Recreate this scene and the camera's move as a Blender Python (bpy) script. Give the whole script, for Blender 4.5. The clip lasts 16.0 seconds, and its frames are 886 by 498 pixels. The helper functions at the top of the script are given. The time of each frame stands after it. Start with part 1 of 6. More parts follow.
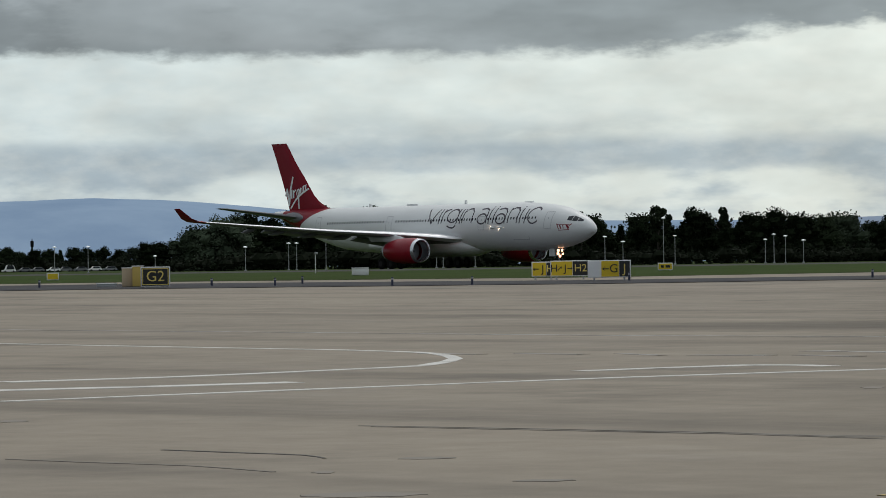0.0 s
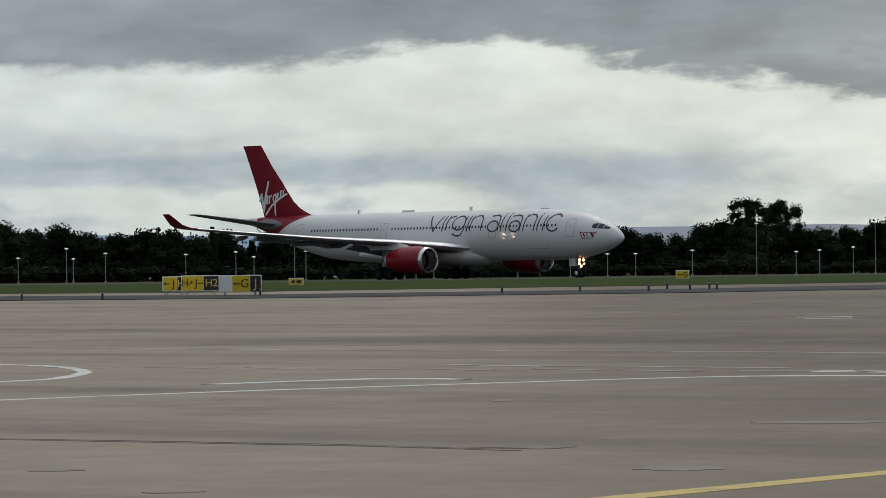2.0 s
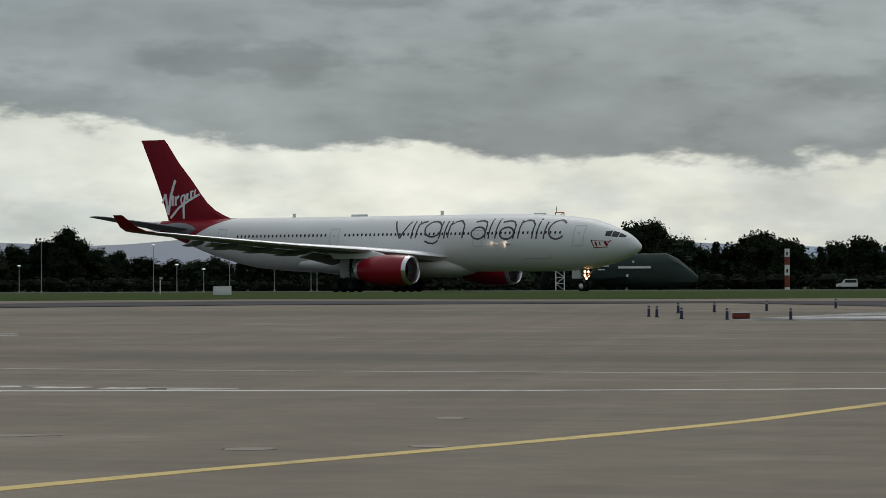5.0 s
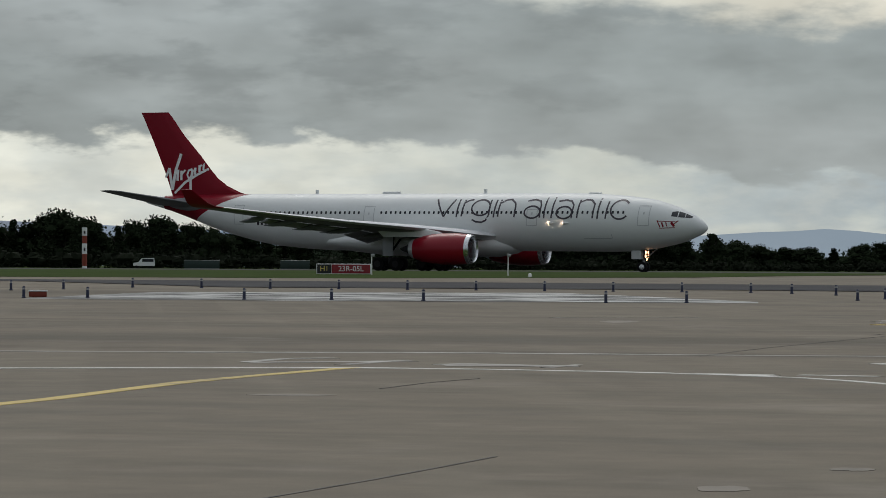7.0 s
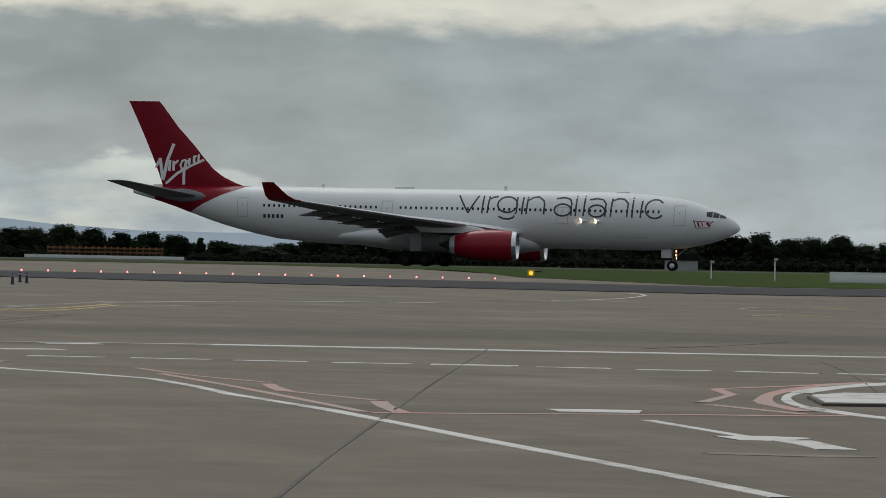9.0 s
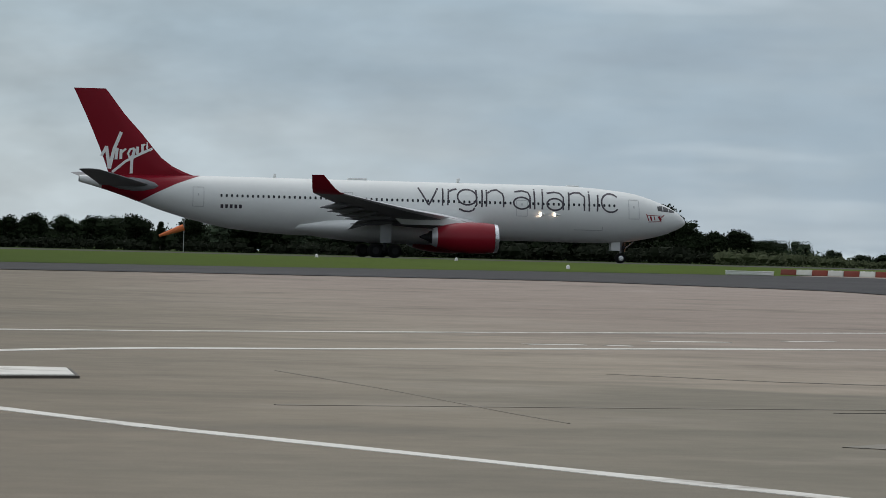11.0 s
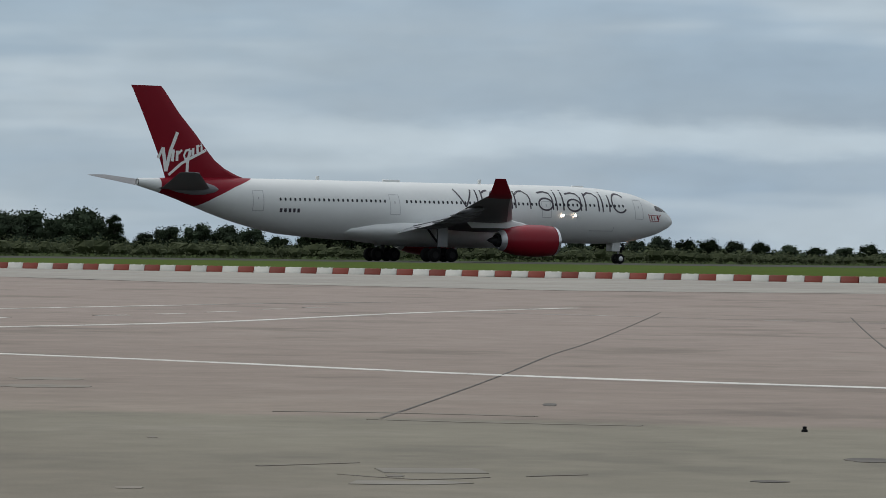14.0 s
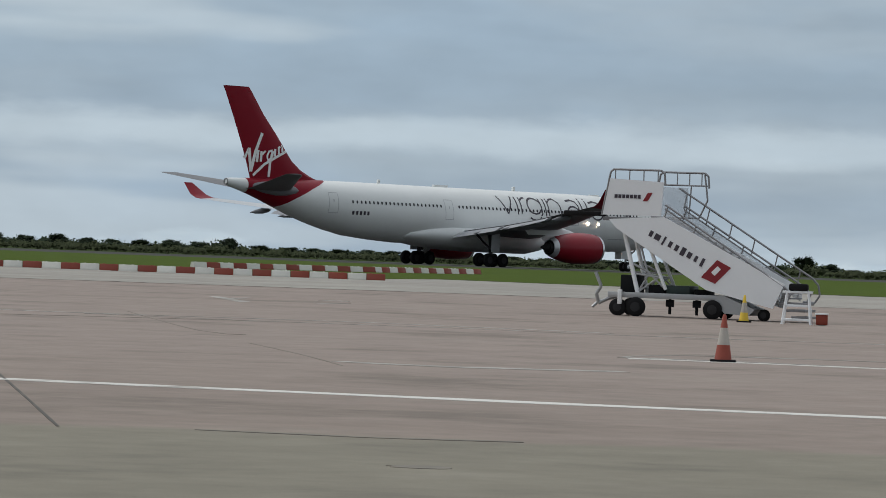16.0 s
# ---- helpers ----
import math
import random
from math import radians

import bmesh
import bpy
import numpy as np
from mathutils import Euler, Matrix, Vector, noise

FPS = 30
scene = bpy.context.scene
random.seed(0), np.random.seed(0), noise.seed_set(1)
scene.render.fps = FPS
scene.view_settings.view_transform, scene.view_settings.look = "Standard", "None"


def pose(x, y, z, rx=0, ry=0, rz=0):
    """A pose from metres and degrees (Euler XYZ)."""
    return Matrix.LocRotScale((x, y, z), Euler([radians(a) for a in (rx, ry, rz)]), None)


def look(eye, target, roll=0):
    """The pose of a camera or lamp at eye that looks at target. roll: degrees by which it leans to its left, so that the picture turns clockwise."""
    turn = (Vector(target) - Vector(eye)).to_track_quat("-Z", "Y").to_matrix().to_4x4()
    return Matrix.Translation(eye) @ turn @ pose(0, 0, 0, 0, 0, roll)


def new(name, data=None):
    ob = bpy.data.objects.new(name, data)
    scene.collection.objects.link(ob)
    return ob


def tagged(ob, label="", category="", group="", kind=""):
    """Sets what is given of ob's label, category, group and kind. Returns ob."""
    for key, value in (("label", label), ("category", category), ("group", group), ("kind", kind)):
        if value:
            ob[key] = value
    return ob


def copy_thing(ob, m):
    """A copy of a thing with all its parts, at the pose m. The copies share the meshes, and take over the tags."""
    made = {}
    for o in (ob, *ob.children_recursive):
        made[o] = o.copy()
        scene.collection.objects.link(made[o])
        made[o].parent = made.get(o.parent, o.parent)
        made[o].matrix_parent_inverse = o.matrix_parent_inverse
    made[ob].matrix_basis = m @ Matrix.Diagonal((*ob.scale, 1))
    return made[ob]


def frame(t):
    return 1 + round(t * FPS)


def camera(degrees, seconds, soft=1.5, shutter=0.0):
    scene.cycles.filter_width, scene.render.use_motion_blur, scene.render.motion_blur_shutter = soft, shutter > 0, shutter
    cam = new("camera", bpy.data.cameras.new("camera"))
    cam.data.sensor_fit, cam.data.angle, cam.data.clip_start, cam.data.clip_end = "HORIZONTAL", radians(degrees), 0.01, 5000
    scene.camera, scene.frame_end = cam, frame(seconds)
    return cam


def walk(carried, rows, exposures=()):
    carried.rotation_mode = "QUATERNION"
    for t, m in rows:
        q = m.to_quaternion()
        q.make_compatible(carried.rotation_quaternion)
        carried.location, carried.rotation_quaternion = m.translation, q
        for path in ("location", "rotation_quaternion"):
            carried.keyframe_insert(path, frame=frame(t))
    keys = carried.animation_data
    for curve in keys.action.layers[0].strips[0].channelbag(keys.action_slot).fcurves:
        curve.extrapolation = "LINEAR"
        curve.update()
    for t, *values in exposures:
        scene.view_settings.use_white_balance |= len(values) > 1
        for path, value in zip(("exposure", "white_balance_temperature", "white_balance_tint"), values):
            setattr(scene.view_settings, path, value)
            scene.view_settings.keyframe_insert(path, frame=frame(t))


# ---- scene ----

# ------------------------------------------------------------------ camera
RUNWAY_Z = 1.22


def view(yaw, pitch, roll, height=1.65):
    """A pose at the eye, held that high; yaw is clockwise from +Y, in degrees."""
    y, p = radians(yaw), radians(pitch)
    way = Vector((math.sin(y) * math.cos(p), math.cos(y) * math.cos(p), math.sin(p)))
    eye = Vector((0.0, 0.0, height))
    return look(eye, eye + way * 100.0, roll)


cam = camera(13.2537, 16.0, soft=0.85)
walk(cam, [
    (0.00, view(-45.281, 0.229, -0.842, 1.750)),
    (0.25, view(-44.696, 0.285, -0.845, 1.750)),
    (0.50, view(-44.080, 0.338, -0.841, 1.750)),
    (0.75, view(-43.435, 0.378, -0.880, 1.750)),
    (1.00, view(-42.763, 0.417, -0.782, 1.750)),
    (1.25, view(-42.042, 0.433, -0.746, 1.750)),
    (1.50, view(-41.317, 0.430, -0.709, 1.745)),
    (1.75, view(-40.523, 0.413, -0.690, 1.730)),
    (2.00, view(-39.739, 0.390, -0.683, 1.715)),
    (2.25, view(-38.898, 0.372, -0.676, 1.698)),
    (2.50, view(-38.054, 0.364, -0.668, 1.680)),
    (2.75, view(-37.120, 0.368, -0.661, 1.667)),
    (3.00, view(-36.166, 0.390, -0.631, 1.655)),
    (3.25, view(-35.154, 0.430, -0.582, 1.652)),
    (3.50, view(-34.109, 0.477, -0.529)),
    (3.75, view(-33.029, 0.516, -0.481)),
    (4.00, view(-31.899, 0.543, -0.446)),
    (4.25, view(-30.754, 0.557, -0.399)),
    (4.50, view(-29.598, 0.566, -0.337)),
    (4.75, view(-28.425, 0.576, -0.270)),
    (5.00, view(-27.256, 0.581, -0.212)),
    (5.25, view(-26.081, 0.575, -0.154)),
    (5.50, view(-24.872, 0.556, -0.098)),
    (5.75, view(-23.628, 0.527, -0.042)),
    (6.00, view(-22.339, 0.488, 0.013)),
    (6.25, view(-21.005, 0.441, 0.065)),
    (6.50, view(-19.626, 0.388, 0.133)),
    (6.75, view(-18.201, 0.331, 0.209)),
    (7.00, view(-16.729, 0.269, 0.296)),
    (7.25, view(-15.207, 0.204, 0.395)),
    (7.50, view(-13.642, 0.144, 0.510)),
    (7.75, view(-12.096, 0.127, 0.649)),
    (8.00, view(-10.527, 0.123, 0.757)),
    (8.25, view(-8.870, 0.114, 0.825)),
    (8.50, view(-7.201, 0.156, 0.891)),
    (8.75, view(-5.473, 0.187, 1.029)),
    (9.00, view(-3.679, 0.202, 1.097)),
    (9.25, view(-1.839, 0.200, 1.161)),
    (9.50, view(0.044, 0.182, 1.228)),
    (9.75, view(1.958, 0.154, 1.289)),
    (10.00, view(3.904, 0.123, 1.344)),
    (10.25, view(5.872, 0.094, 1.384)),
    (10.50, view(7.864, 0.075, 1.412)),
    (10.75, view(9.870, 0.071, 1.422)),
    (11.00, view(11.895, 0.089, 1.406)),
    (11.25, view(13.928, 0.136, 1.365)),
    (11.50, view(15.973, 0.213, 1.291)),
    (11.75, view(18.020, 0.287, 1.245)),
    (12.00, view(20.042, 0.343, 1.143)),
    (12.25, view(22.021, 0.388, 1.017)),
    (12.50, view(23.927, 0.408, 0.787)),
    (12.75, view(25.739, 0.387, 0.545, 1.652)),
    (13.00, view(27.493, 0.348, 0.399, 1.660)),
    (13.25, view(29.261, 0.296, 0.386, 1.690)),
    (13.50, view(30.812, 0.207, 0.340, 1.730)),
    (13.75, view(32.434, 0.144, 0.401, 1.780)),
    (14.00, view(34.072, 0.104, 0.666, 1.830)),
    (14.25, view(35.668, 0.088, 0.939, 1.890)),
    (14.50, view(37.163, 0.096, 1.108, 1.940)),
    (14.75, view(38.771, 0.127, 1.110, 1.960)),
    (15.00, view(40.470, 0.157, 1.238, 1.970)),
    (15.25, view(42.272, 0.169, 1.537, 1.970)),
    (15.50, view(44.174, 0.177, 1.878, 1.970)),
    (15.75, view(46.113, 0.181, 2.061, 1.970)),
    (16.00, view(48.012, 0.133, 2.139, 1.970)),
], exposures=[(0.0, -0.18), (1.0, -0.40), (2.0, -0.26), (2.5, -0.46), (3.0, -0.28), (4.0, -0.36), (5.0, -0.34), (7.5, -0.28), (8.0, -0.18), (9.0, -0.30), (11.5, 0.14), (12.2, -0.12), (12.6, -0.10), (13.0, 0.08), (13.5, 0.14), (14.0, 0.08), (14.5, 0.10), (15.0, 0.08), (16.0, 0.09)])

# ------------------------------------------------------------------ light


class Nodes:
    """Short hand for building a node tree."""

    def __init__(self, tree):
        self.t = tree
        tree.nodes.clear()

    def add(self, kind, operation=None, use_clamp=None):
        n = self.t.nodes.new(kind)
        if operation:
            n.operation = operation
        if use_clamp:
            n.use_clamp = True
        return n

    def link(self, a, b):
        self.t.links.new(a, b)

    def put(self, socket, v):
        if isinstance(v, (int, float)):
            socket.default_value = v
        elif isinstance(v, (tuple, list)):
            if len(v) == 3 and len(socket.default_value) == 4:
                v = (*v, 1.0)
            socket.default_value = v
        else:
            self.link(v, socket)

    def math(self, op, a, b=0.0, c=0.0, clamp=False):
        n = self.add("ShaderNodeMath", operation=op, use_clamp=clamp)
        for s, v in zip(n.inputs, (a, b, c)):
            self.put(s, v)
        return n.outputs[0]

    def step(self, v, lo, hi):
        n = self.add("ShaderNodeMapRange")
        n.interpolation_type = "SMOOTHSTEP"
        for s, q in zip(n.inputs, (v, lo, hi, 0.0, 1.0)):
            self.put(s, q)
        return n.outputs[0]

    def mix(self, f, a, b, blend="MIX"):
        n = self.add("ShaderNodeMix")
        n.data_type, n.blend_type = "RGBA", blend
        self.put(n.inputs[0], f)
        self.put(n.inputs[6], a)
        self.put(n.inputs[7], b)
        return n.outputs[2]

    def ramp(self, f, stops, ease="LINEAR"):
        n = self.add("ShaderNodeValToRGB")
        n.color_ramp.interpolation = ease
        els = n.color_ramp.elements
        while len(els) < len(stops):
            els.new(0.5)
        for e, (p, c) in zip(els, stops):
            e.position = p
            e.color = (c, c, c, 1.0) if isinstance(c, (int, float)) else (*c, 1.0)
        self.put(n.inputs[0], f)
        return n.outputs[0]

    def noise(self, vec, scale, detail=3.0, rough=0.5):
        n = self.add("ShaderNodeTexNoise")
        if vec is not None:
            self.link(vec, n.inputs["Vector"])
        n.inputs["Scale"].default_value, n.inputs["Detail"].default_value = scale, detail
        n.inputs["Roughness"].default_value = rough
        return n.outputs[0]

    def vec(self, x, y, z=0.0):
        n = self.add("ShaderNodeCombineXYZ")
        for s, v in zip(n.inputs, (x, y, z)):
            self.put(s, v)
        return n.outputs[0]


SUN_AZ, SUN_EL = radians(-25), radians(50)


def make_world():
    world = bpy.data.worlds.new("overcast_sky")
    scene.world = world
    world.use_nodes = True
    n = Nodes(world.node_tree)
    coord = n.add("ShaderNodeTexCoord").outputs["Generated"]
    sep = n.add("ShaderNodeSeparateXYZ")
    n.link(coord, sep.inputs[0])
    x, y, z = sep.outputs
    az = n.math("MULTIPLY", n.math("ARCTAN2", x, y), 57.2958)
    el = n.math("MULTIPLY", n.math("ARCSINE", z), 57.2958)
    # cloud shapes lie flat, long to the sides
    big = n.noise(n.vec(n.math("MULTIPLY", az, 0.10), n.math("MULTIPLY", el, 0.42)), 1.0, 4.0, 0.55)
    mid = n.noise(n.vec(n.math("MULTIPLY", az, 0.42), n.math("MULTIPLY", el, 1.25), 3.7), 1.0, 5.0, 0.55)
    fine = n.noise(n.vec(n.math("MULTIPLY", az, 1.3), n.math("MULTIPLY", el, 3.0), 8.1), 1.0, 5.0, 0.6)
    a01 = n.math("MULTIPLY_ADD", az, 1.0 / 120.0, 0.5)     # -60..60 degrees

    def at(d):
        return (d + 60.0) / 120.0
    low = n.math("MULTIPLY", n.ramp(a01, [(at(-55), .315), (at(-42), .31), (at(-40), .355), (at(-37), .33), (at(-34), .25), (at(-27), .19), (at(-16), .175), (at(-8), .13),
                                          (at(0), .06), (at(12), .0)]), 10.0)
    high = n.math("MULTIPLY", n.ramp(a01, [(at(-28), .9), (at(-18), .42), (at(-14), .37), (at(-5), .33), (at(2), .36), (at(10), .55), (at(20), .9)]), 10.0)
    # flat-bottomed deck far to the west, ragged further east
    ragged = n.math("MULTIPLY_ADD", n.step(az, -44.0, -37.0), 1.1, 0.45)
    warped = n.math("ADD", el, n.math("MULTIPLY", n.math("ADD", mid, -0.5), ragged))
    warped = n.math("ADD", warped, n.math("MULTIPLY_ADD", fine, 0.42, -0.21))
    deck = n.math("MULTIPLY", n.step(warped, n.math("ADD", low, -0.07), n.math("ADD", low, 0.16)),
                  n.math("SUBTRACT", 1.0, n.step(warped, n.math("ADD", high, -0.1), n.math("ADD", high, 0.4))))
    dark = n.ramp(a01, [(at(-50), (.178, .205, .218)), (at(-32), (.185, .212, .225)), (at(-24), (.275, .305, .315)), (at(-12), (.29, .325, .335)), (at(-6), (.315, .355, .365)), (at(8), (.35, .425, .48)), (at(40), (.36, .44, .515))])
    dark = n.mix(n.math("MULTIPLY", n.step(big, .40, .66), .5), dark, (.44, .47, .485))
    left = n.math("SUBTRACT", 1.0, n.step(az, -22.0, -6.0))
    dark = n.mix(n.math("MULTIPLY", n.math("MULTIPLY", n.step(mid, .52, .36), left), .55), dark, (.15, .17, .182))
    dark = n.mix(n.math("MULTIPLY", n.step(n.noise(n.vec(n.math("MULTIPLY", az, 0.16), n.math("MULTIPLY", el, 0.7), 1.3), 1.0, 4.0, .55), .40, .68), .35), dark, (.46, .51, .53))
    streak = n.noise(n.vec(n.math("MULTIPLY", az, 0.10), n.math("MULTIPLY", el, 0.70), 5.5), 1.0, 3.5, .5)
    right = n.step(az, 3.0, 18.0)
    dark = n.mix(n.math("MULTIPLY", n.math("MULTIPLY", n.step(streak, .50, .62), right), .62), dark, (.56, .61, .635))
    dark = n.mix(n.math("MULTIPLY", n.math("MULTIPLY", n.step(streak, .46, .32), right), .5), dark, (.285, .345, .405))
    bright = n.ramp(a01, [(at(-50), (.61, .67, .66)), (at(-36), (.72, .75, .69)), (at(-28), (.90, .90, .81)), (at(-21), (.82, .82, .74)), (at(-16), (.64, .67, .63)), (at(-10), (.60, .64, .61)), (at(5), (.55, .61, .63)), (at(30), (.54, .61, .65))])
    blue = n.ramp(a01, [(at(-50), (.33, .40, .45)), (at(-20), (.38, .45, .50)), (at(20), (.37, .45, .53)), (at(45), (.34, .42, .51))])
    haze = n.math("MULTIPLY", n.step(mid, .38, .62), n.math("SUBTRACT", 1.0, n.step(el, 1.3, 2.6)))
    haze = n.math("MULTIPLY", haze, n.ramp(a01, [(at(-40), 1.0), (at(-34), .45), (at(-16), .4), (at(-8), 1.0)]))
    under = n.mix(haze, bright, blue)
    # a thin blue-grey layer below the bright gap, far to the west
    layer = n.math("ABSOLUTE", n.math("ADD", n.math("ADD", el, -1.58), n.math("MULTIPLY_ADD", mid, .6, -.3)))
    layer = n.math("MULTIPLY", n.math("SUBTRACT", 1.0, n.step(layer, .12, .38)), n.math("SUBTRACT", 1.0, n.step(az, -38.0, -33.0)))
    under = n.mix(n.math("MULTIPLY", layer, .9), under, (.36, .43, .475))
    under = n.mix(n.math("MULTIPLY", n.step(fine, .35, .75), .25), under, (.78, .77, .70))
    # a creamy break above the deck, ahead
    cream = n.math("MULTIPLY", n.step(el, 3.0, 3.7), n.math("SUBTRACT", 1.0, n.step(n.math("ABSOLUTE", n.math("ADD", az, 4.0)), 7.0, 13.0)))
    under = n.mix(n.math("MULTIPLY", cream, .95), under, (.80, .76, .66))
    # the deck thins towards the horizon, ahead
    thin = n.math("MULTIPLY", n.math("SUBTRACT", 1.0, n.step(el, .5, 2.6)), n.math("SUBTRACT", 1.0, n.step(n.math("ABSOLUTE", n.math("ADD", az, -4.0)), 5.0, 11.0)))
    dark = n.mix(n.math("MULTIPLY", thin, .55), dark, (.60, .64, .645))
    # one long pale band low in the east, with a heavier bank above it
    drift = n.math("ADD", el, n.math("MULTIPLY_ADD", mid, .7, -.35))
    east = n.step(az, 27.0, 36.0)
    for height, half, strength, colour in ((2.65, .75, .45, (.315, .385, .45)), (1.80, .42, .60, (.60, .66, .69))):
        band = n.math("SUBTRACT", 1.0, n.step(n.math("ABSOLUTE", n.math("ADD", drift, -height)), half * .2, half))
        dark = n.mix(n.math("MULTIPLY", n.math("MULTIPLY", band, east), strength), dark, colour)
    cloud = n.mix(deck, under, dark)
    # small billows with lit tops
    puff = n.noise(n.vec(n.math("MULTIPLY", az, 0.75), n.math("MULTIPLY", el, 1.7), 12.3), 1.0, 3.0, .5)
    cloud = n.mix(1.0, cloud, n.math("MULTIPLY_ADD", n.math("SUBTRACT", puff, .5), n.math("MULTIPLY_ADD", right, -.33, .55), 1.0), "MULTIPLY")
    cloud = n.mix(1.0, cloud, n.ramp(a01, [(at(-55), (1.14, 1.19, 1.23)), (at(-30), (1.19, 1.21, 1.20)), (at(-12), (1.10, 1.11, 1.09)), (at(15), (.88, .935, .99)), (at(50), (.865, .93, .995))]), "MULTIPLY")
    # the clouds away from the horizon: an even, lighter layer
    above = n.mix(n.noise(coord, 3.0, 4.0), (.30, .325, .35), (.52, .53, .53))
    above = n.mix(n.step(el, 14.0, 60.0), above, (.90, .95, 1.0))
    # unseen overcast behind the viewpoint, its grey set to shape light on near sides
    back = n.step(y, .35, -.75)
    above = n.mix(n.math("MULTIPLY", back, .74), above, (.30, .335, .37))
    behind = n.step(n.math("ABSOLUTE", az), 65.0, 100.0)
    cloud = n.mix(behind, cloud, (.30, .335, .37))
    cloud = n.mix(n.step(el, 5.0, 14.0), cloud, above)
    cloud = n.mix(n.step(el, -3.0, -6.0), cloud, (.1, .1, .1))
    sky = n.add("ShaderNodeTexSky")
    sky.sky_type, sky.sun_disc, sky.sun_elevation, sky.sun_rotation = "NISHITA", False, SUN_EL, SUN_AZ
    bg = n.add("ShaderNodeBackground")
    clear = n.mix(1.0, sky.outputs[0], (.10, .10, .10), "MULTIPLY")
    n.link(n.mix(0.94, clear, cloud), bg.inputs["Color"])
    bg.inputs["Strength"].default_value = 1.0
    n.link(bg.outputs[0], n.add("ShaderNodeOutputWorld").inputs[0])


make_world()
sun = new("sun", bpy.data.lights.new("sun", "SUN"))
sun.data.energy, sun.data.angle, sun.data.color = 0.85, radians(28), (1.0, 0.96, 0.90)
sun.matrix_world = look((math.sin(SUN_AZ) * 100, math.cos(SUN_AZ) * 100, math.tan(SUN_EL) * 100), (0, 0, 0))

# ------------------------------------------------------------------ materials


def mat(name, color, rough=0.6, metal=0.0, vary=0.12, scale=2.0, bump=0.0, glow=None, power=0.0, coat=0.0, per_piece=0.0, spec=0.5):
    """A plain painted or bare surface with variation at two scales."""
    m = bpy.data.materials.new(name)
    m.use_nodes = True
    n = Nodes(m.node_tree)
    out = n.add("ShaderNodeOutputMaterial")
    b = n.add("ShaderNodeBsdfPrincipled")
    n.link(b.outputs[0], out.inputs[0])
    obj = n.add("ShaderNodeTexCoord").outputs["Object"]
    big = n.noise(obj, scale, 3.0)
    small = n.noise(obj, scale * 9.0, 4.0, 0.6)
    f = n.math("MULTIPLY_ADD", n.math("ADD", n.math("MULTIPLY", big, 0.65), n.math("MULTIPLY", small, 0.35)), 2.0 * vary, 1.0 - vary)
    if per_piece:
        r = n.add("ShaderNodeObjectInfo").outputs["Random"]
        f = n.math("MULTIPLY", f, n.math("MULTIPLY_ADD", r, 2 * per_piece, 1.0 - per_piece))
    n.link(n.mix(1.0, (*color, 1.0), f, "MULTIPLY"), b.inputs["Base Color"])
    n.put(b.inputs["Roughness"], n.math("MULTIPLY_ADD", small, 0.2, max(rough - 0.1, 0.02), clamp=True))
    b.inputs["Metallic"].default_value = metal
    b.inputs["Specular IOR Level"].default_value = spec
    b.inputs["Coat Weight"].default_value = coat
    b.inputs["Coat Roughness"].default_value = 0.12
    if glow:
        b.inputs["Emission Color"].default_value = (*glow, 1.0)
        b.inputs["Emission Strength"].default_value = power
    if bump:
        bp = n.add("ShaderNodeBump")
        bp.inputs["Strength"].default_value, bp.inputs["Distance"].default_value = bump, 0.02
        n.link(small, bp.inputs["Height"])
        n.link(bp.outputs[0], b.inputs["Normal"])
    return m


WHITE = mat("white_aircraft_paint", (.80, .82, .81), .42, 0, .08, .25, coat=.05, spec=.25)
RED = mat("deep_red_paint", (.235, .004, .016), .42, 0, .10, .3, coat=.05, spec=.18)
NACELLE = mat("bright_red_paint", (.27, .006, .018), .35, 0, .12, .5, coat=.15, spec=.3)
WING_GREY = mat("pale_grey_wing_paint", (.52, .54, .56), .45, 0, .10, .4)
# the wing grey again, darkened: shade from below is put into the colour
WING_SHADE = mat("shaded_wing_grey", (.17, .175, .185), .5, 0, .15, .6, spec=.3)
SILVER = mat("bare_aluminium", (.75, .76, .78), .25, 1.0, .06, 1.0)
STEEL = mat("dull_steel", (.28, .28, .29), .45, .8, .15, 2.0)
FAN = mat("grey_fan_blades", (.16, .16, .17), .5, .4, .3, 3.0)
RUBBER = mat("black_rubber", (.014, .014, .015), .85, 0, .2, 4.0, spec=.12)
GLASS = mat("dark_window_glass", (.02, .024, .03), .08, 0, .1, 1.0)
LINE = mat("grey_seam", (.52, .53, .54), .6)
TITLE = mat("dark_violet_grey_paint", (.045, .035, .05), .45)
CREAM = mat("off_white_paint", (.82, .81, .79), .5, 0, .12, 1.5)
FIN_WHITE = mat("bright_white_paint", (.92, .92, .92), .5, 0, .05, 1.5)
LAMP = mat("lit_landing_lamp", (.9, .8, .7), .3, glow=(1.0, .48, .24), power=4.5)
LAMP_WHITE = mat("lit_white_lamp", (.9, .9, .9), .3, glow=(1.0, .70, .50), power=32.0)


def ground_mat(name, base, other, patch, rough=0.9, scale=0.05, streak=0.0, tint=None, spec=.25, east=None):
    """Paving or grass seen at a low angle: grain, wide patches and long streaks."""
    m = bpy.data.materials.new(name)
    m.use_nodes = True
    n = Nodes(m.node_tree)
    out = n.add("ShaderNodeOutputMaterial")
    b = n.add("ShaderNodeBsdfPrincipled")
    n.link(b.outputs[0], out.inputs[0])
    pos = n.add("ShaderNodeNewGeometry").outputs["Position"]
    sep = n.add("ShaderNodeSeparateXYZ")
    n.link(pos, sep.inputs[0])
    wide = n.noise(pos, scale, 4.0, .6)
    grain = n.noise(pos, 1.7, 6.0, .65)
    fine = n.noise(pos, 40.0, 3.0, .6)
